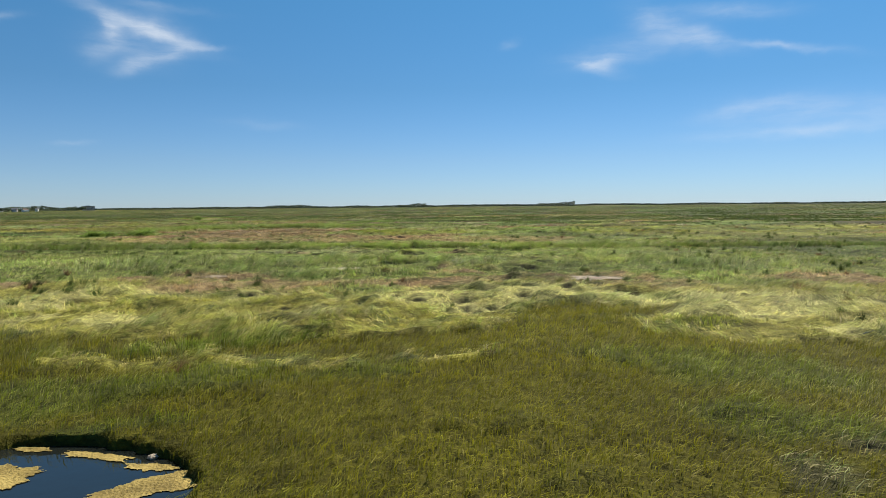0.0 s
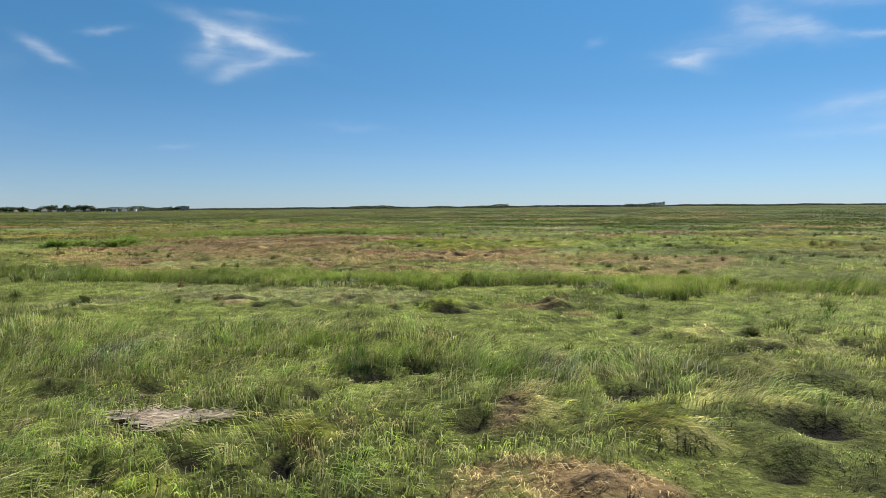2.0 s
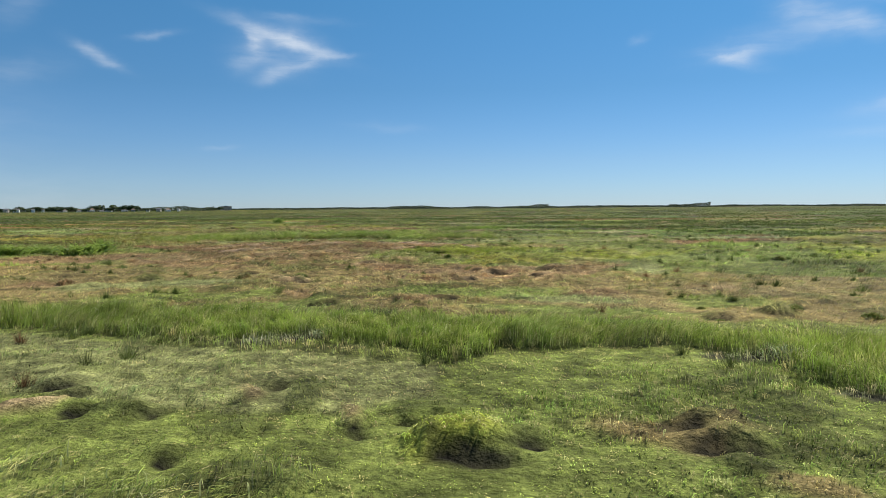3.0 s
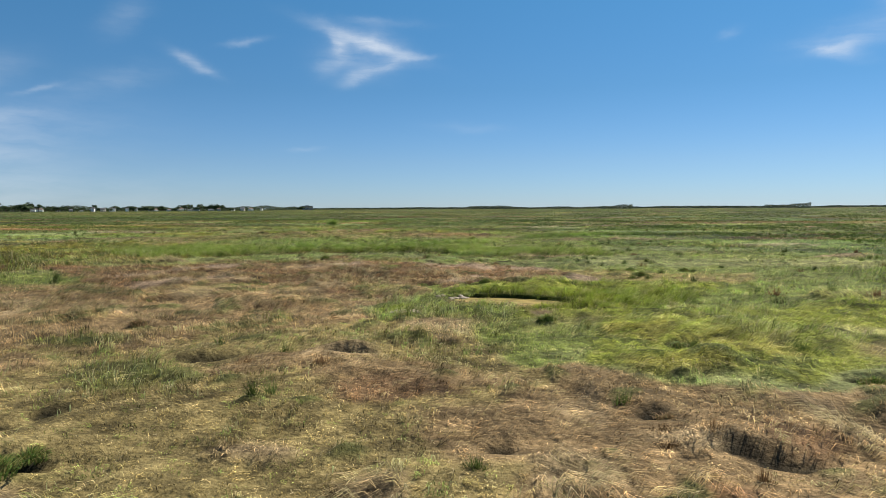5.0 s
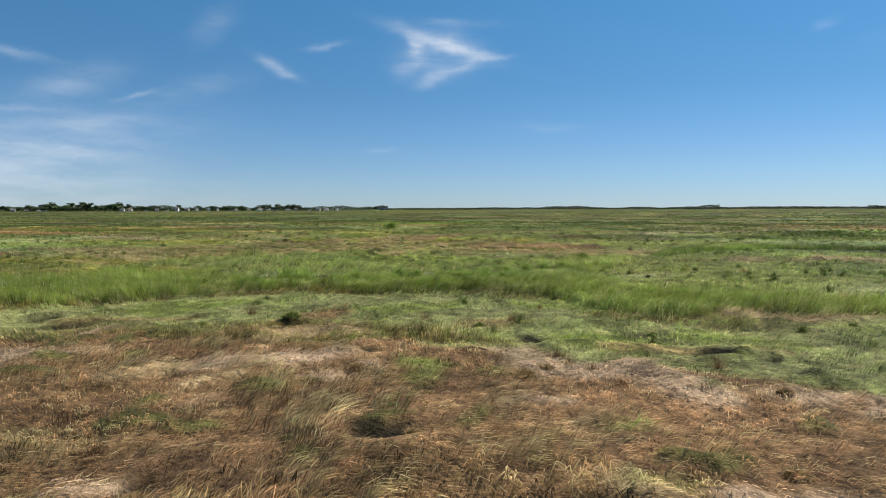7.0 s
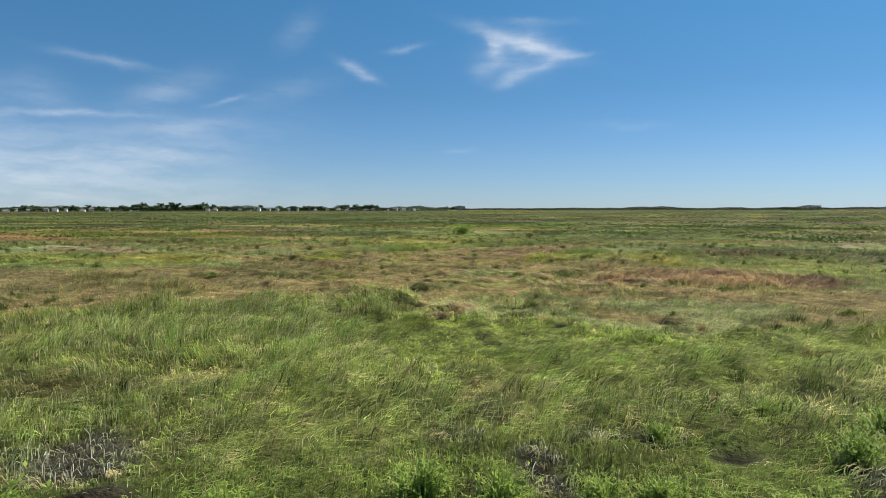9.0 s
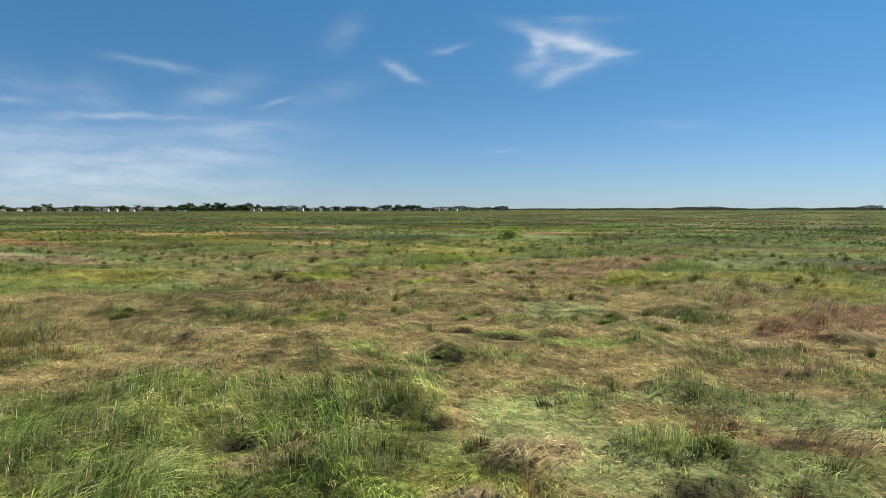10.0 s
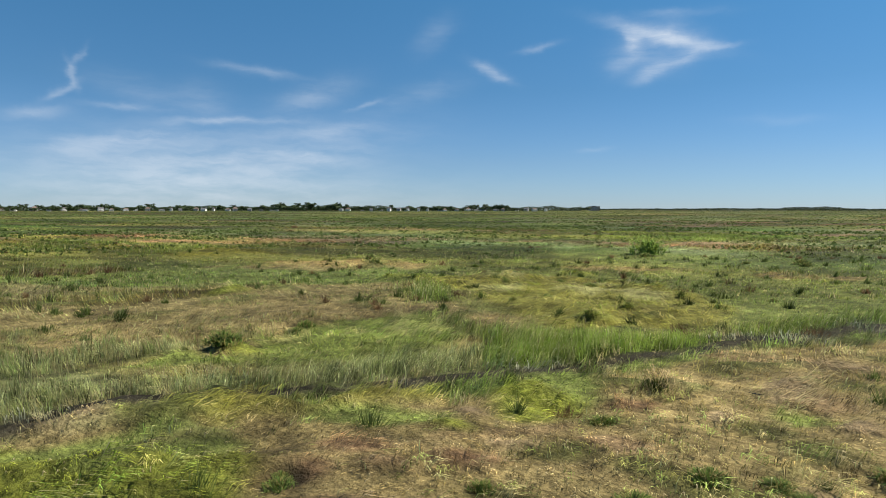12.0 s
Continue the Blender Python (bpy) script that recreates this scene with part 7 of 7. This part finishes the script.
def tree(height, width, seed):
    """A broad-leaved tree: tapered trunk with limbs, and a crown of many small leaf clumps with gaps."""
    r = np.random.default_rng(seed)
    root = new("tree")
    bm = bmesh.new()

    def limb(p, q, r0, r1):
        p, q = Vector(p), Vector(q)
        ax = (q - p).to_track_quat("Z", "Y").to_matrix()
        rings = []
        for c, rad in ((p, r0), (q, r1)):
            rings.append([bm.verts.new(c + ax @ Vector((rad * math.cos(k * 1.0472), rad * math.sin(k * 1.0472), 0))) for k in range(6)])
        for k in range(6):
            bm.faces.new((rings[0][k], rings[0][(k + 1) % 6], rings[1][(k + 1) % 6], rings[1][k]))

    top = 0.45 * height
    limb((0, 0, -0.3), (0.1, 0, top), 0.035 * height, 0.02 * height)
    heads = []
    for k in range(8):
        a = k * 2.4 + r.random()
        rr = width * (0.12 + 0.30 * r.random())
        q = (rr * math.cos(a), rr * math.sin(a), height * (0.45 + 0.38 * r.random()))
        limb((0.05, 0, top * (0.5 + 0.06 * k)), q, 0.014 * height, 0.006 * height)
        heads.append((*q, width * (0.16 + 0.12 * r.random())))
    part("trunk", bm, BARK, root)
    n = 330
    pick = r.integers(0, len(heads), n)
    hd = np.array(heads)[pick]
    d = r.normal(0, 1, (n, 3))
    d /= np.linalg.norm(d, axis=1)[:, None]
    c = hd[:, :3] + d * hd[:, 3:] * (0.55 + 0.5 * r.random((n, 1))) * np.array((1, 1, 0.8))
    s = width * (0.05 + 0.045 * r.random((n, 1)))
    t1 = r.normal(0, 1, (n, 3))
    t2 = np.cross(t1, d)
    t1, t2 = t1 / np.linalg.norm(t1, axis=1)[:, None] * s, t2 / np.linalg.norm(t2, axis=1)[:, None] * s
    v = np.stack([c - t1 - t2, c + t1 - t2 * 0.4, c + t2 * 1.2], 1).reshape(-1, 3)
    col = np.array((0.035, 0.055, 0.018)) * (0.6 + 0.8 * r.random((n, 1)))
    mesh_object("crown", v, np.arange(3 * n).reshape(-1, 3), CROWN, root, tint=np.repeat(col, 3, 0))
    return tagged(root, "dark green broad-leaved tree on the far shore", "tree", "trees of the far shore")


PAINTS = [mottled("white_siding", (0.62, 0.62, 0.60), (0.78, 0.78, 0.76), 0.6), mottled("grey_shingle", (0.22, 0.21, 0.20), (0.36, 0.34, 0.32), 0.8),
          mottled("tan_siding", (0.40, 0.33, 0.26), (0.52, 0.44, 0.35), 0.6), mottled("brick_red", (0.24, 0.12, 0.09), (0.34, 0.18, 0.13), 0.7)]
ROOFS = [mottled("grey_roof", (0.10, 0.10, 0.105), (0.20, 0.20, 0.20), 0.8), mottled("brown_roof", (0.12, 0.09, 0.07), (0.22, 0.17, 0.14), 0.8)]
TRIM = mottled("white_trim", (0.70, 0.70, 0.68), (0.82, 0.82, 0.80), 1.0)
PANE, _, _, pb = material("window_glass", 0.08, 0.6)
pb.inputs["Base Color"].default_value = (0.03, 0.035, 0.045, 1)


def house(w, d, h, wall, roof, storeys, hip):
    """A shore house: walls, gable roof with chimney, rows of framed windows, a door and a deck on posts."""
    root = new("house")
    bm = bmesh.new()
    box(bm, -w / 2, w / 2, -d / 2, d / 2, 0, h)
    for s in (() if hip else (-1, 1)):
        tri = [bm.verts.new(p) for p in ((s * w / 2, -d / 2, h), (s * w / 2, d / 2, h), (s * w / 2, 0, h + 0.38 * d))]
        bm.faces.new(tri)
    part("wall", bm, wall, root)
    bm = bmesh.new()
    e, rise, inset = 0.5, 0.38 * d, (d * 0.4 if hip else 0)
    top = [bm.verts.new(p) for p in ((-w / 2 - e, -d / 2 - e, h - 0.1), (w / 2 + e, -d / 2 - e, h - 0.1), (w / 2 + e, d / 2 + e, h - 0.1), (-w / 2 - e, d / 2 + e, h - 0.1),
                                     (-w / 2 - e + inset, 0, h + rise + 0.1), (w / 2 + e - inset, 0, h + rise + 0.1))]
    for f in ((0, 1, 5, 4), (2, 3, 4, 5), (0, 4, 3), (1, 2, 5)):
        bm.faces.new([top[i] for i in f])
    ob = part("roof", bm, roof, root)
    sol = ob.modifiers.new("thick", "SOLIDIFY")
    sol.thickness = 0.25
    bm = bmesh.new()
    box(bm, w * 0.2, w * 0.2 + 0.9, -0.45, 0.45, h, h + rise + 1.0)
    part("chimney", bm, PAINTS[3], ob)
    cols = max(2, int(w / 3))
    for k in range(storeys):
        for c in range(cols):
            x, z = -w / 2 + (c + 0.5) * w / cols, 1.0 + k * 2.9
            bm = bmesh.new()
            box(bm, x - 0.65, x + 0.65, -d / 2 - 0.08, -d / 2 + 0.05, z - 0.1, z + 1.6)
            win = part("window", bm, TRIM, root)
            bm = bmesh.new()
            box(bm, x - 0.52, x + 0.52, -d / 2 - 0.11, -d / 2 - 0.06, z, z + 1.5)
            part("pane", bm, PANE, win)
    bm = bmesh.new()
    box(bm, -w * 0.35, w * 0.35, -d / 2 - 2.4, -d / 2 - 0.02, 2.5, 2.7)
    part("deck", bm, TRIM, root)
    for x in (-w * 0.33, 0, w * 0.33):
        bm = bmesh.new()
        box(bm, x - 0.12, x + 0.12, -d / 2 - 2.3, -d / 2 - 2.05, -0.2, 3.6)
        part("post", bm, TRIM, root)
    return root


def block_building(w, d, h):
    root = new("apartment_building")
    bm = bmesh.new()
    box(bm, -w / 2, w / 2, -d / 2, d / 2, 0, h)
    part("wall", bm, PAINTS[1], root)
    bm = bmesh.new()
    box(bm, -w / 2 - 0.4, w / 2 + 0.4, -d / 2 - 0.4, d / 2 + 0.4, h, h + 0.7)
    box(bm, -w * 0.2, w * 0.15, -d / 4, d / 4, h + 0.7, h + 2.4)
    part("roof", bm, ROOFS[0], root)
    for k in range(int(h / 3.2)):
        for c in range(9):
            x, z = -w / 2 + (c + 0.5) * w / 9, 1.0 + k * 3.2
            bm = bmesh.new()
            box(bm, x - 1.1, x + 1.1, -d / 2 - 0.1, -d / 2 + 0.05, z, z + 1.7)
            win = part("window", bm, TRIM, root)
            bm = bmesh.new()
            box(bm, x - 0.95, x + 0.95, -d / 2 - 0.14, -d / 2 - 0.08, z + 0.12, z + 1.58)
            part("pane", bm, PANE, win)
    return tagged(root, "grey flat-roofed apartment block on the far shore", "building")


def first_or_copy(stock, k, m, seen):
    src = stock[k % len(stock)]
    if k % len(stock) in seen:
        return copy_thing(src, m)
    seen.add(k % len(stock))
    src.matrix_basis = m
    return src


TREES = [tree(1.0 * h, 1.0 * w, 300 + i) for i, (h, w) in enumerate(((13, 12), (11, 13), (15, 13), (9, 11), (12, 16)))]
HOUSES = []
for i, (w, d, h, wall, roof, st, hip, words) in enumerate((
        (13, 9, 6.5, 0, 0, 2, False, "white two-storey shore house with a grey gable roof"), (11, 9, 6.2, 1, 0, 2, False, "grey shingled shore house with a gable roof"),
        (15, 10, 6.0, 0, 1, 2, True, "white shore house with a brown hipped roof"), (9, 8, 8.6, 0, 0, 3, False, "tall narrow white shore house with a grey roof"),
        (18, 9, 4.2, 0, 0, 1, True, "long low white shore house with a grey roof"), (12, 10, 7.0, 1, 1, 2, True, "grey shore house with a brown hipped roof"))):
    HOUSES.append(tagged(house(w, d, h, PAINTS[wall], ROOFS[roof], st, hip), words, "house", "houses of the far shore"))
rt = random.Random(5)
seen_t, seen_h = set(), set()


def shore_tree(az, dist, size):
    x, y = far_place(az, dist)
    k = rt.randrange(5)
    first_or_copy(TREES, k, pose(x, y, 0, 0, 0, rt.uniform(0, 360)) @ Matrix.Diagonal((size * 1.15, size * 1.15, size, 1)), seen_t)


def shore_house(az, dist, k, size=1.0):
    x, y = far_place(az, dist)
    m = pose(x, y, 0, 0, 0, az + rt.uniform(-25, 25)) @ Matrix.Diagonal((size, size, size, 1))
    ob = first_or_copy(HOUSES, k, m, seen_h)
    ob.matrix_basis = m


# the town: a belt of trees and houses, dense to the left and thinning out towards the apartment block
a = 29.5
while a < 84:
    thick = 1.0 if a > 36 else 0.6
    shore_tree(a, rt.uniform(1480, 1660) + (400 if a < 34 else 0), rt.uniform(0.65, 1.2) * (0.75 + 0.25 * thick))
    a += rt.uniform(0.105, 0.275) / thick
for a in np.arange(50.0, 55.0, 0.40):
    shore_tree(a + rt.uniform(-0.1, 0.1), rt.uniform(1450, 1520), rt.uniform(1.35, 1.65))
for i, a in enumerate(np.arange(33.0, 84.0, 0.8)):
    if not 50.2 < a < 54.5:
        shore_house(a + rt.uniform(-0.3, 0.3), rt.uniform(1430, 1600), rt.randrange(6), rt.uniform(0.55, 0.85))


def far_woods(name, az0, az1, dist, height, seed, label, col):
    """A belt of distant woodland as one ragged mass of leaf clumps."""
    r = np.random.default_rng(seed)
    n = int((az1 - az0) * 620)
    a = az0 + (az1 - az0) * r.random(n)
    top = height * (0.35 + 1.1 * np.clip(vnoise(a * 40, a * 0, 60, seed, 4) - 0.15, 0, 1))
    z = top * r.random(n)
    dd = dist + r.random(n) * 80
    rad = np.radians(a)
    c = np.stack([-20 - np.sin(rad) * dd, 90 + np.cos(rad) * dd, z], 1)
    s = dist * 0.0006 * (0.6 + r.random((n, 1)))
    t1, t2 = r.normal(0, 1, (n, 3)), r.normal(0, 1, (n, 3))
    t1, t2 = t1 / np.linalg.norm(t1, axis=1)[:, None] * s, t2 / np.linalg.norm(t2, axis=1)[:, None] * s
    v = np.stack([c - t1 - t2, c + t1 - 0.4 * t2, c + 1.2 * t2], 1).reshape(-1, 3)
    v[:, 2] = np.maximum(v[:, 2], -0.5)
    t = np.repeat(np.array(col) * (0.85 + 0.3 * r.random((n, 1))), 3, 0)
    return tagged(mesh_object(name, v, np.arange(3 * n).reshape(-1, 3), CROWN, tint=t), label, "woods", kind="stuff")


WOOD = (0.04, 0.058, 0.025)
far_woods("far_woods", -60, 4, 3300, 11, 401, "distant belt of dark green woodland", WOOD)
far_woods("far_woods", 1.0, 3.6, 2300, 17, 402, "distant copse of dark trees", WOOD)
far_woods("far_woods", -12.2, -9.0, 2600, 19, 403, "distant wooded hill", WOOD)
far_woods("far_woods", 4, 30, 2600, 9, 404, "low line of distant shrubs and trees", WOOD)
far_woods("far_woods", 30, 86, 1680, 13, 405, "low hedge of trees behind the town", WOOD)
far_woods("far_woods", 10.8, 15.0, 2700, 15, 406, "low distant wooded dune", WOOD)


def dune(az0, az1, dist, height, seed):
    n = 60
    a = np.radians(np.linspace(az0, az1, n))
    h = height * (0.25 + vnoise(np.linspace(0, 400, n), np.zeros(n), 60, seed, 4)) * np.sin(np.linspace(0.05, 3.09, n)) ** 0.5
    rows = []
    for dd, k in ((-40, 0), (0, 0.7), (35, 1.0), (70, 0.7), (120, 0)):
        rows.append(np.stack([-20 - np.sin(a) * (dist + dd), 90 + np.cos(a) * (dist + dd), h * k - 0.2], 1))
    v = np.concatenate(rows)
    k = np.arange(len(v)).reshape(5, n)
    q = np.stack([k[:-1, :-1], k[1:, :-1], k[1:, 1:], k[:-1, 1:]], -1).reshape(-1, 4)
    return tagged(mesh_object("sand_dune", v, q, SAND, smooth=True), "low pale sand dunes behind the marsh", "dune", "dunes")


dune(9.5, 29, 3000, 8, 501)
block = block_building(34, 16, 12.5)
bx, by = far_place(29.0, 2150)
block.matrix_basis = pose(bx, by, 0, 0, 0, 29)

# slender mast over the town
mast = new("radio_mast")
for k in range(3):
    bm = bmesh.new()
    bmesh.ops.create_cone(bm, cap_ends=True, segments=8, radius1=0.75 - 0.2 * k, radius2=0.6 - 0.2 * k, depth=10, matrix=Matrix.Translation((0, 0, 5 + 10 * k)))
    part("mast_section", bm, PAINTS[1], mast)
bx, by = far_place(77.0, 1500)
mast.location = (bx, by, 0)
tagged(mast, "slender grey radio mast above the shore trees", "mast")
